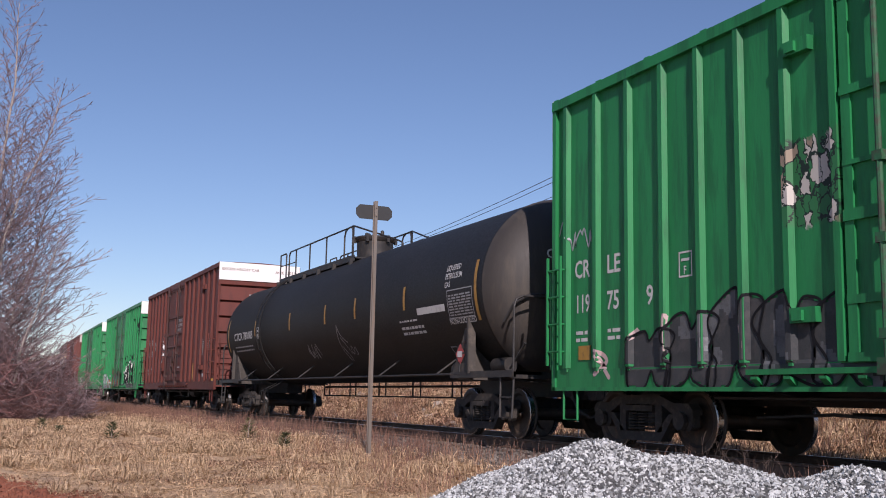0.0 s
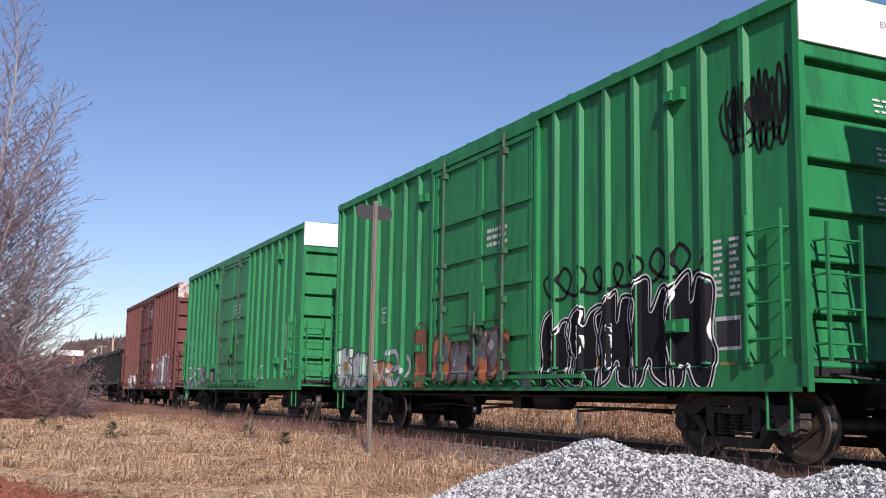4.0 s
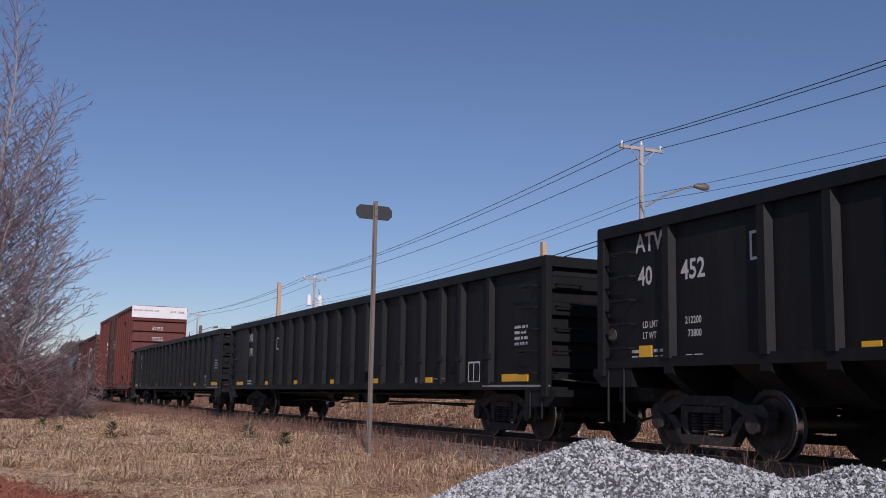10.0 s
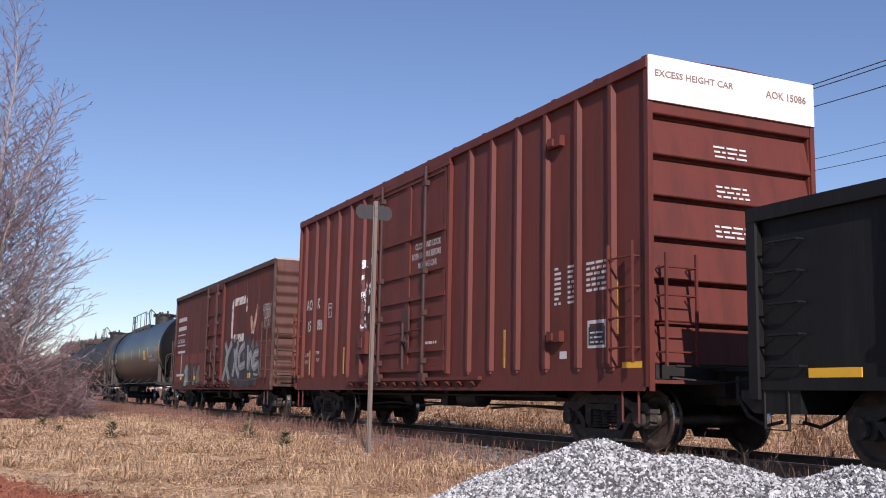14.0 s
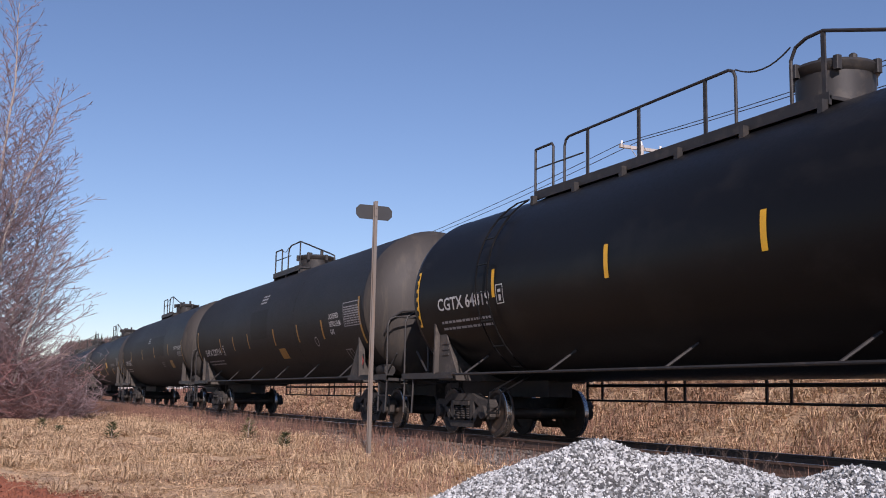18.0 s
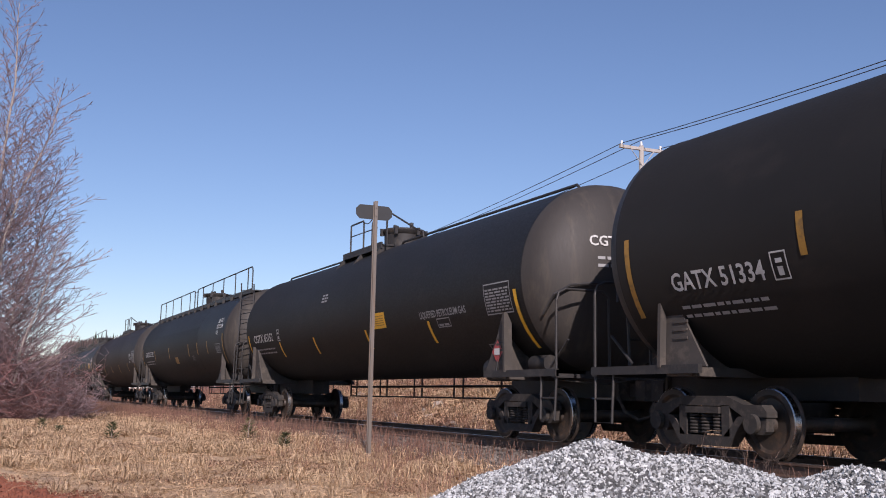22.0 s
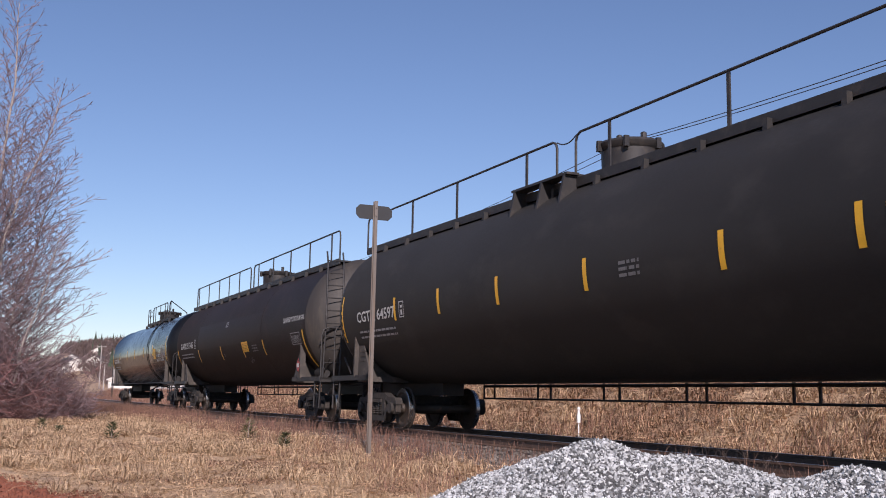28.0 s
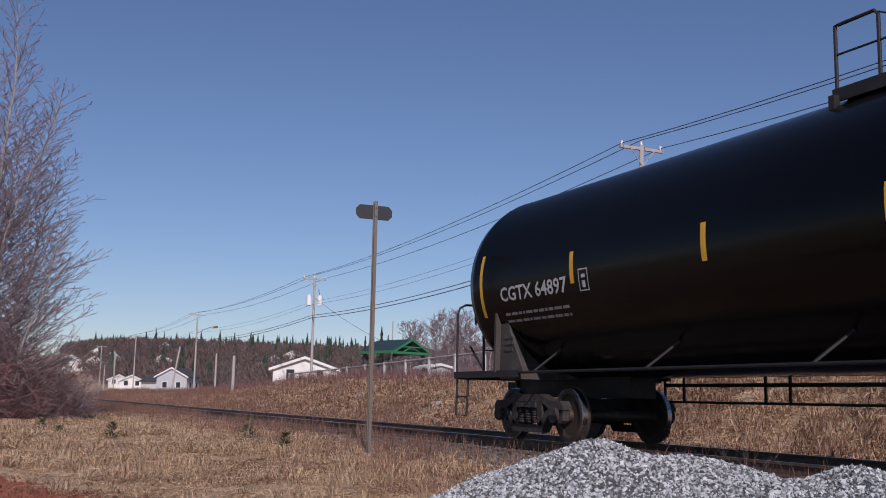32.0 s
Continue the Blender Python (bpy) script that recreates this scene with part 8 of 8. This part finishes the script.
def stake(car, x, y, z0, z1, mat, lean=0.0, w=0.05):
    bm = bmesh.new()
    v = [(x - w, y - w), (x + w, y - w), (x + w, y + w), (x - w, y + w)]
    lo = [bm.verts.new((a, b, z0)) for a, b in v]
    hi = [bm.verts.new((a + lean, b, z1)) for a, b in v]
    bm.faces.new(lo[::-1])
    bm.faces.new(hi)
    for i in range(4):
        bm.faces.new((lo[i], lo[(i + 1) % 4], hi[(i + 1) % 4], hi[i]))
    part("timber_stake", bm, mat, car, "upright timber stake standing in the open car")


g7 = gondola(GONDOLA, 20.3, 3.02, 1.09, [-8.45] + [0.05 + 0.97 * k for k in range(-7, 10)], "black gondola car with sloping floor bays and orange patches", GON_GROUP, -115.28, bays=True)
gondola_marks(g7, "ATW", "40", -9.18, 2.16, [(0.24, 0.14, x - 0.12, 1.14) for x in (-5.32, -3.33, -1.35, 1.46, 3.39, 5.26)] + [(0.36, 0.2, 8.7, 1.17), (0.3, 0.13, 7.3, 1.13)], -7.0, False)
write(g7, box_frame(7.24, 1.42, 0.42, 0.28, 0.03) + scribble(2, 8.55, 2.05, 0.4, 0.16), flat_side(1.389), WHITE_INK, "data_stencil")
write(g7, [("452", -8.24, 2.16, 0.24, 0.9), ("LD LMT", -9.04, 1.60, 0.085, 0.8), ("LT WT", -9.04, 1.46, 0.085, 0.8), ("212200", -8.17, 1.61, 0.085, 0.85), ("73800", -8.12, 1.45, 0.085, 0.85)]
      + scribble(2, -8.16, 1.16, 0.34, 0.10), flat_side(1.389), WHITE_INK)
for x in (-9.72, 9.72):
    part("round_plate", lathe(bmesh.new(), [(-1.40, 0.09), (-1.385, 0.09)], "y", 16, (x, 0, 1.54)), SADDLE_STEEL, g7, "small round plate")
part("reflector", box(bmesh.new(), -9.11, -8.84, -1.40, -1.386, 1.14, 1.37), YELLOW, g7, "yellow reflective patch")
stake(g7, -4.76, -1.27, 1.2, 3.89, DARK_STAKE)
stake(g7, 4.35, -1.27, 1.2, 3.9, STAKE)
RIBS_G = [-8.0, -7.07, -6.17, -5.24, -4.3, -3.38, -2.44, -1.5, -0.55, 0.45, 1.4, 2.35, 3.3, 4.3, 5.3, 6.22, 7.02, 8.1]
YEL = [(0.3, 0.13, x - 0.15, 0.90) for x in (-5.7, -2.88, 0.08, 2.85, 5.6)] + [(0.85, 0.15, 8.5, 0.90), (0.7, 0.13, -9.2, 0.90)]
g8 = gondola(GONDOLA, 20.4, 2.83, 0.80, RIBS_G, "black ribbed gondola car with yellow patches along the sill", GON_GROUP, -136.65)
g9 = gondola(GONDOLA, 20.4, 2.83, 0.80, RIBS_G, "black ribbed gondola car with yellow patches along the sill", GON_GROUP, -158.0)
for g, num in ((g8, "3902"), (g9, "3940")):
    gondola_marks(g, "NKCR", num, -7.88, 1.80, YEL, -4.85, True)
    write(g, box_frame(7.25, 0.92, 0.45, 0.33, 0.03) + [((0.03, 0.32), 7.45, 0.93, 0), ((0.22, 0.13), 4.95, 0.9, 0)] + scribble(4, 8.9, 1.5, 0.42, 0.36), flat_side(1.389), WHITE_INK, "data_stencil")
    write(g, [((0.5, 0.012), x, 0.99, 0) for x in (5.9,)] + [((2.2, 0.03), 7.9, 0.845, 0)], flat_side(1.443), GREY_INK, "scuffed_edge")
stake(g8, -5.23, -1.27, 0.95, 3.84, STAKE)
stake(g8, 5.29, 1.27, 0.95, 3.86, STAKE)
stake(g9, 5.28, -1.26, 0.95, 3.19, DARK_STAKE, 0.25)


# ---- the tank cars ----
def strips(xs, a, ends, end_a, ln=0.46):
    return [(x, radians(a), ln) for x in xs] + [(x, radians(end_a), 1.05) for x in ends]


TANK_PATCH = material("repainted_tank_patch", (0.0185, 0.0172, 0.0162), 0.6, vary=0.15, scale=1.2, second=(0.025, 0.022, 0.020), amount=0.5, bump=0.015, fine=30, spec=0.12)
BROWN_PATCH = material("repainted_brown_patch", (0.027, 0.0195, 0.0175), 0.6, vary=0.15, scale=1.2, second=(0.033, 0.023, 0.020), amount=0.5, bump=0.015, fine=30, spec=0.12)


def tank_marks(car, surf, code, x, a, panel=None, words=None, yellow=None, diamond=None, ink=None, head=None, half=9.3, radius=1.55, axis=2.62, width=2.1, frame_x=None,
               stencil=None, patch=None, patch_mat=None):
    """The lettering of a tank: x and a (degrees up from level) say where its number starts; the rest are notices, panels and repainted patches."""
    R = radius
    z = R * radians(a)
    raw = max(p[0] for p in lettering(code, 0.22)[0])
    items = [(code, x, z, 0.22, width / raw)]
    write(car, scribble(2, x + 0.05, z - 0.36, width * 0.95, 0.24, 0.36), surf, GREY_INK, "fine_print")
    if frame_x is not None:
        items += box_frame(frame_x, z - 0.03, 0.24, 0.30, 0.018) + [((0.1, 0.05), frame_x + 0.07, z + 0.16, 0), ((0.08, 0.1), frame_x + 0.08, z + 0.02, 0)]
    write(car, items, surf, ink or WHITE_INK)
    if stencil:
        sx, sa, w, h = stencil
        write(car, scribble(3, sx, R * radians(sa), w, h, 0.55), surf, GREY_INK if sa > 0 else DIM_INK, "small_stencil")
    if patch:
        x0, x1, a0, a1 = patch
        nx, nz = max(2, int((x1 - x0) / 0.5)), 12
        grid = [(x0 + (x1 - x0) * i / nx, R * radians(a0 + (a1 - a0) * j / nz)) for j in range(nz + 1) for i in range(nx + 1)]
        part("paint_patch", raw_mesh("paint_patch", [surf(p, q, 0.003) for p, q in grid],
                                     [(j * (nx + 1) + i, j * (nx + 1) + i + 1, (j + 1) * (nx + 1) + i + 1, (j + 1) * (nx + 1) + i) for j in range(nz) for i in range(nx)], patch_mat or TANK_PATCH, True),
             None, car, "repainted darker rectangle on the tank")
    if panel:
        px, pa, w, h = panel
        pz = R * radians(pa)
        write(car, box_frame(px, pz, w, h, 0.02) + scribble(8, px + 0.05, pz + 0.05, w - 0.1, h - 0.1, 0.55), surf, GREY_INK, "data_panel")
        write(car, box_frame(px - 0.5, pz - 0.85, 0.42, 0.30, 0.025) + [((0.025, 0.28), px - 0.3, pz - 0.84, 0)], surf, GREY_INK, "test_panel")
    if words:
        wx, wa, rows, wsize, wmat = words
        write(car, [(t, wx, R * radians(wa) - i * wsize * 1.3, wsize * 0.86, 0.85) for i, t in enumerate(rows)], surf, wmat, "tank_lettering")
    if yellow:
        yx, ya, w, h, mat = yellow
        yz = R * radians(ya)
        write(car, [((w, h), yx, yz, 0)], surf, mat, "notice", "yellow notice panel")
        write(car, [((w * 0.8, h * 0.05), yx + w * 0.1, yz + h * q, 0) for q in (0.18, 0.32, 0.46, 0.60, 0.76)], lambda p, q: surf(p, q, 0.010), DULL_YELLOW, "fine_print")
    if diamond:
        placard(car, lambda a, b, out=0.0: (a, -1.42 - out, b), diamond[0] + 0.5, 1.42)
        part("placard_holder", box(bmesh.new(), diamond[0] + 0.5 - 0.15, diamond[0] + 0.5 + 0.15, -1.415, -1.405, 1.42 - 0.15, 1.42 + 0.15), BLACK_STEEL, car)
        part("holder_bracket", rod(bmesh.new(), [(diamond[0] + 0.5, -1.41, 1.42 - 0.12), (diamond[0] + 0.5, -1.44, 1.06)], 0.015, 6), BLACK_STEEL, car)
    if head:
        e = lambda y, z: (half - 0.75 + 0.75 * math.sqrt(max(0, 1 - (y * y + (z - axis) ** 2) / (R * R))) + 0.012, y, z)
        write(car, [(head, -0.72, axis + 0.42, 0.16, 0.95)], e, WHITE_INK, "end_number")
        write(car, scribble(2, -0.6, axis + 0.08, 0.75, 0.24, 0.4), e, GREY_INK, "end_stencil")


LPG = ("LIQUEFIED", "PETROLEUM", "GAS")
c, s = tank_car(TANK, "matt black tank car with a dusty grey end", TANK_GROUP, -24.36, half=9.88, radius=1.573, axis=2.564, head=TANK_HEAD, steel=STEEL_GREY, platform=(-5.85, 0.65), bracket="tab",
                rails=([-4.95, -4.27, -2.97, -1.53, 0.5],), loop=(-0.1, 0.55, 3.16), gate=(-5.85, -5.25), two_rails=True, side_ladders=(-4.95,), ladder_mat=TANK,
                stripes=strips((-5.56, -2.06, 0.87, 2.94, 5.74), 0.3, (8.85, -8.85), -3), stripe_mat=DULL_YELLOW)
tank_marks(c, s, "CTCX 780183", -8.08, -9.5, (7.72, -19, 1.0, 0.50), (7.62, 13, LPG, 0.118, WHITE_INK), None, (7.5, -48), half=9.88, radius=1.573, axis=2.564, head="CTCX 780183", width=2.2, frame_x=-5.38)
write(c, [("NON-ODORIZED", 7.68, -0.62, 0.11, 0.85), ((1.25, 0.13), 6.34, -0.36, 0)] + scribble(1, 5.41, -0.46, 0.9, 0.07) + scribble(2, 5.45, -0.72, 1.1, 0.22), s, WHITE_INK, "hazard_lettering")
strokes(c, lambda a, b, out=0.006: s(a + 0.12, b + 0.05, out), [[(1.52, -0.34), (1.48, -0.80), (1.62, -1.25)], [(1.52, -0.34), (1.72, -0.62), (2.02, -0.78)], [(1.60, -0.62), (1.82, -0.82), (1.98, -1.10)], [(1.58, -0.85), (1.75, -1.12), (1.70, -1.28)],
               [(2.02, -0.95), (2.12, -0.86), (2.16, -1.02), (2.04, -1.06), (2.02, -0.95)], [(2.22, -0.98), (2.32, -0.90), (2.30, -1.08), (2.20, -1.08)], scrawl(3, -1.0, -1.12, 0.4, 0.5, 9), scrawl(4, -0.62, -1.12, 0.4, 0.42, 9)],
        0.024, GREY_INK, "chalk_scrawl", "faint chalk scrawl", -9.0)

c, s = tank_car(TANK_SATIN, "satin black tank car with yellow strips and a side ladder", TANK_GROUP, -214.06, half=9.75, radius=1.603, axis=2.564, steel=STEEL_GREY, platform=(-5.88, 0.68), bracket="tab",
                rails=([-4.95, -4.27, -2.93, -1.46, -0.87],), loop=(0.09, 0.6, 3.03), gate=(-5.88, -5.3), side_ladders=(-6.1,), chain=(-0.87, 0.09), ladder_mat=TANK_SATIN,
                stripes=strips((-5.85, -2.58, 0.45, 3.1, 5.62), -1.4, (8.7, -8.9), -3))
tank_marks(c, s, "CGTX 64819", -8.03, -12.8, (7.5, -16, 1.0, 0.5), (5.8, -12.2, ("NON-ODORIZED", "LIQUEFIED PETROLEUM GAS"), 0.14, WHITE_INK), (4.27, -13.8, 0.68, 0.41, YELLOW), (7.5, -49), head="CGTX 64819", half=9.75, radius=1.603, axis=2.564,
           width=2.04, frame_x=-5.76)

c, s = tank_car(TANK, "matt black tank car with a pale dusty end", TANK_GROUP, -234.32, half=9.38, radius=1.665, axis=2.656, head=TANK_HEAD, steel=STEEL_GREY, platform=(-1.7, 0.95), loop=(-0.19, 0.97, 3.31), bracket="thin",
                gate=(-1.55, -0.85), chain=(-0.85, -0.19), stripes=strips((-4.91, -3.15, -1.31, 1.5, 3.7, 5.69), -15.5, (8.3, -8.3), -13), stripe_mat=DULL_YELLOW, seams=(-4.62, 3.4))
tank_marks(c, s, "SHPX 220714", -7.34, -25.6, (7.28, -16, 1.05, 0.52), (6.25, -8, LPG, 0.14, WHITE_INK), (1.62, -38, 0.62, 0.32, DULL_YELLOW), (7.4, -42), head="SHPX 220714", half=9.38, radius=1.665, axis=2.656,
           width=2.26, frame_x=-4.73, stencil=(-0.2, 20.5, 0.6, 0.32), patch=(-0.9, 0.9, -15, 13.5))
part("ring_plate", raw_mesh("ring_plate", [s(5.06 + q * math.cos(k * 0.3927), -0.72 + q * math.sin(k * 0.3927)) for k in range(16) for q in (0.10, 0.13)],
                            [(2 * k, 2 * k + 1, (2 * k + 3) % 32, (2 * k + 2) % 32) for k in range(16)], GREY_INK), None, c, "pale stencilled ring")

c, s = tank_car(TANK, "dull black tank car with a brown-stained end", TANK_GROUP, -254.02, half=9.31, radius=1.683, axis=2.637, head=TANK_HEAD, steel=STEEL_GREY, platform=(-2.0, 0.8), loop=(0.03, 0.85, 2.94), bracket="thin",
                gate=(-1.48, -0.58), chain=(-0.58, 0.03), side_rail=False, stripes=strips((-5.26, -1.65, 1.8, 5.28), -8, (8.3, -8.3), -15), stripe_mat=DULL_YELLOW, seams=(4.25,))
tank_marks(c, s, "GATX 51334", -7.5, -22.5, (7.3, -19, 0.8, 0.25), (6.6, -9, ("LIQUEFIED PETROLEUM GAS",), 0.13, WHITE_INK), (5.24, -34.7, 0.62, 0.34, DULL_YELLOW), (7.1, -48), head="GATX 51334", half=9.31, radius=1.683, axis=2.637,
           width=1.62, frame_x=-5.76, stencil=(0.17, 7, 0.55, 0.29), patch=(-4.2, 4.21, -15, 14.5))
write(c, scribble(3, 3.34, -0.94, 0.56, 0.26), s, DIM_INK, "small_stencil")

c, s = tank_car(TANK, "black tank car with slanting yellow strips", TANK_GROUP, -273.84, half=9.28, axis=2.614, head=TANK_HEAD, steel=STEEL_GREY, platform=(-2.0, 0.6), loop=(-0.05, 0.88, 2.4), gate=(-1.52, -0.62),
                chain=(-0.62, -0.05), top_pipe=True, side_rail=False, stripes=strips((-5.19, -2.2, 1.44, 4.77), -28.5, (8.25, -8.3), -28))
tank_marks(c, s, "CGTX 65152", -7.76, -17.5, (7.2, -22, 0.9, 0.5), (4.45, -18, ("LIQUEFIED PETROLEUM GAS",), 0.15, GREY_INK), (1.98, -20.5, 0.71, 0.33, YELLOW), (7.0, -46), head="CGTX 65152", half=9.28,
           width=2.02, frame_x=-5.30, stencil=(-1.44, 10, 0.42, 0.23))
write(c, box_frame(5.16, -0.70, 0.55, 0.16, 0.02) + scribble(1, 5.22, -0.67, 0.42, 0.08), s, GREY_INK, "data_stencil")

c, s = tank_car(TANK, "black tank car with a full-length walkway and end ladder", TANK_GROUP, -293.62, half=9.36, radius=1.605, axis=2.561, head=TANK_HEAD, steel=STEEL_GREY, platform=(-9.3, 8.8), bracket="tab",
                rails=([-8.95, -7.5, -5.7, -3.7, -1.75, -0.72], [-0.16, 0.9, 2.68, 4.52, 6.36, 8.17, 8.78]), end_ladder=True, chain=(-0.72, -0.16), side_rail=False, seams=(4.2,),
                stripes=strips((-5.03, -1.58, 2.55, 4.18, 5.88), -11, (8.3, -8.4), -16), stripe_mat=DULL_YELLOW)
tank_marks(c, s, "GATX 51332", -7.52, -11.4, (7.2, -20, 0.7, 0.3), (7.3, 17, LPG, 0.16, WHITE_INK), (-0.41, -28, 0.62, 0.28, DULL_YELLOW), (7.2, -48), head="GATX 51332", half=9.36, radius=1.605, axis=2.561,
           width=2.1, stencil=(3.04, -25.5, 0.46, 0.22), patch=(-4.25, 4.16, -13, 18))

c, s = tank_car(TANK_BROWN, "brownish black tank car with a dusty end", TANK_GROUP, -313.87, half=9.85, radius=1.641, axis=2.582, head=TANK_HEAD, steel=STEEL_GREY, platform=(-2.6, 0.6), loop=(-0.1, 0.7, 3.4), gate=(-1.75, -0.6),
                top_pipe=True, side_rail=False, stripes=strips((-4.4, -0.85, 2.6, 6.18), -24, (8.8, -8.85), -20), stripe_mat=DULL_YELLOW)
tank_marks(c, s, "GATX 51340", -7.8, -15, (8.12, -17, 0.92, 0.58), (7.13, -4.5, LPG, 0.13, WHITE_INK), None, (7.5, -48), head="CGTX", half=9.85, radius=1.641, axis=2.582, ink=GREY_INK)

c, s = tank_car(TANK_GREY, "grey-black tank car with full walkway and many yellow strips", TANK_GROUP, -334.48, half=9.76, radius=1.616, axis=2.549, head=TANK_HEAD, steel=STEEL_GREY, platform=(-9.55, 8.95), bracket="tab",
                rails=([-9.57, -9.2, -6.9, -4.7, -1.94, -0.94], [-0.37, 0.57, 3.24, 5.93, 8.46, 8.96]), end_ladder=True, chain=(-0.94, -0.37), side_rail=False,
                stripes=strips((-5.8, -3.73, -1.46, 1.15, 4.01, 6.02), -5.6, (8.65, -8.9), -7))
tank_marks(c, s, "CGTX 64597", -7.97, -11, (7.55, -14, 0.95, 0.4), (7.62, 9, ("LIQUEFIED", "PETROLEUM GAS"), 0.14, WHITE_INK), (6.35, -10.7, 0.69, 0.33, YELLOW), (7.4, -48), head="CGTX 64597", half=9.76, radius=1.616, axis=2.549,
           width=2.16, frame_x=-5.58, stencil=(1.97, -9.9, 0.46, 0.25))
step = bmesh.new()
for x in (-1.95, -1.05, -0.35):
    prism(step, [(-0.45, 4.20), (-1.02, 4.20), (-1.14, 3.66), (-0.95, 3.66)], "x", x - 0.03, x + 0.03)
box(step, -2.05, -0.25, -1.03, -0.80, 4.16, 4.20)
part("side_platform", step, STEEL_GREY, c, "low platform on gusset plates beside the valve housing")

c, s = tank_car(TANK_BROWN, "brown-black tank car with full walkway and end ladder", TANK_GROUP, -354.62, half=9.23, radius=1.608, axis=2.558, head=TANK_HEAD, steel=STEEL_GREY, platform=(-9.5, 8.6), bracket="tab",
                rails=([-8.95, -8.66, -6.84, -5.06, -3.5, -1.98, -0.4], [0.0, 0.58, 2.33, 4.2, 6.05, 7.92, 8.59]), end_ladder=True, side_rail=False, seams=(-4.56, 4.2),
                stripes=strips((-4.54, -1.03, 1.87, 4.28), -21, (8.15, -8.3), -28))
tank_marks(c, s, "GATX 51345", -7.68, -8.8, (7.1, -22, 0.8, 0.3), (6.5, 0, ("LIQUEFIED PETROLEUM GAS",), 0.14, WHITE_INK), (1.82, -23, 0.73, 0.32, YELLOW), (6.9, -49), head="GATX 51345", half=9.23, radius=1.608, axis=2.558,
           width=2.26, frame_x=-5.15, stencil=(-0.27, 8.6, 0.35, 0.19), patch=(-4.5, 4.15, -13, 17), patch_mat=BROWN_PATCH)
strokes(c, s, [scrawl(23, 2.21, -1.05, 0.25, 0.26, 9), scrawl(25, 2.5, -1.02, 0.25, 0.2, 7), scrawl(24, -0.7, -0.85, 0.2, 0.24, 6)], 0.018, DIM_INK, "chalk_scrawl", "faint chalk scrawl", -9.0)
write(c, scribble(3, 3.0, -0.66, 0.6, 0.24), s, DIM_INK, "small_stencil")

c, s = tank_car(TANK_GLOSS, "glossy new black tank car at the end of the train", TANK_GROUP, -374.68, head=GLOSS_HEAD, half=9.85, radius=1.583, axis=2.584, steel=BLACK_STEEL, platform=(-1.75, 5.0), dome_x=0.0, bracket="tab",
                rails=([-0.08, 0.57, 1.97, 3.31, 4.01],), loop=(4.55, 4.85, 7.57), gate=(-1.7, -1.1), side_ladders=(4.45,), ladder_mat=TANK_GLOSS, chain=(-1.1, -0.08),
                stripes=strips((-5.96, -3.06, -0.37, 2.56, 5.3), -1.8, (8.75, -8.78), -3))
tank_marks(c, s, "CGTX 64897", -8.14, -13.7, (7.52, -16, 1.05, 0.5), (6.28, -14, ("NON-ODORIZED", "LIQUEFIED PETROLEUM GAS"), 0.14, WHITE_INK), (5.5, -16.5, 0.62, 0.46, YELLOW), (7.63, -49), head="CGTX 64897", half=9.85, radius=1.583, axis=2.584,
           width=2.02, frame_x=-5.79)


# ---- movement ----
def travelled(t):
    return 11.25 * t + 0.008 * t * t


def motions():
    times = [0.5 * i for i in range(65)]
    for car, u in RUNNING:
        rows = []
        for t in times:
            x = u + travelled(t)
            b, s = track_bend(x)
            rows.append((t, pose(x, TRACK_Y + b, 0, 0, 0, math.degrees(math.atan(s)))))
        walk(car, rows)
    for side, wheels in SPINNERS.items():
        first = wheels[0]
        walk(first, [(i / FPS, pose(0.89 * side, 0, WHEEL_R, 0, math.degrees(travelled(i / FPS) / WHEEL_R) % 360, 0)) for i in range(32 * FPS + 1)])
        keys = first.animation_data
        for w in wheels[1:]:
            w.rotation_mode = "QUATERNION"
            w.animation_data_create()
            w.animation_data.action = keys.action
            w.animation_data.action_slot = keys.action_slot


motions()
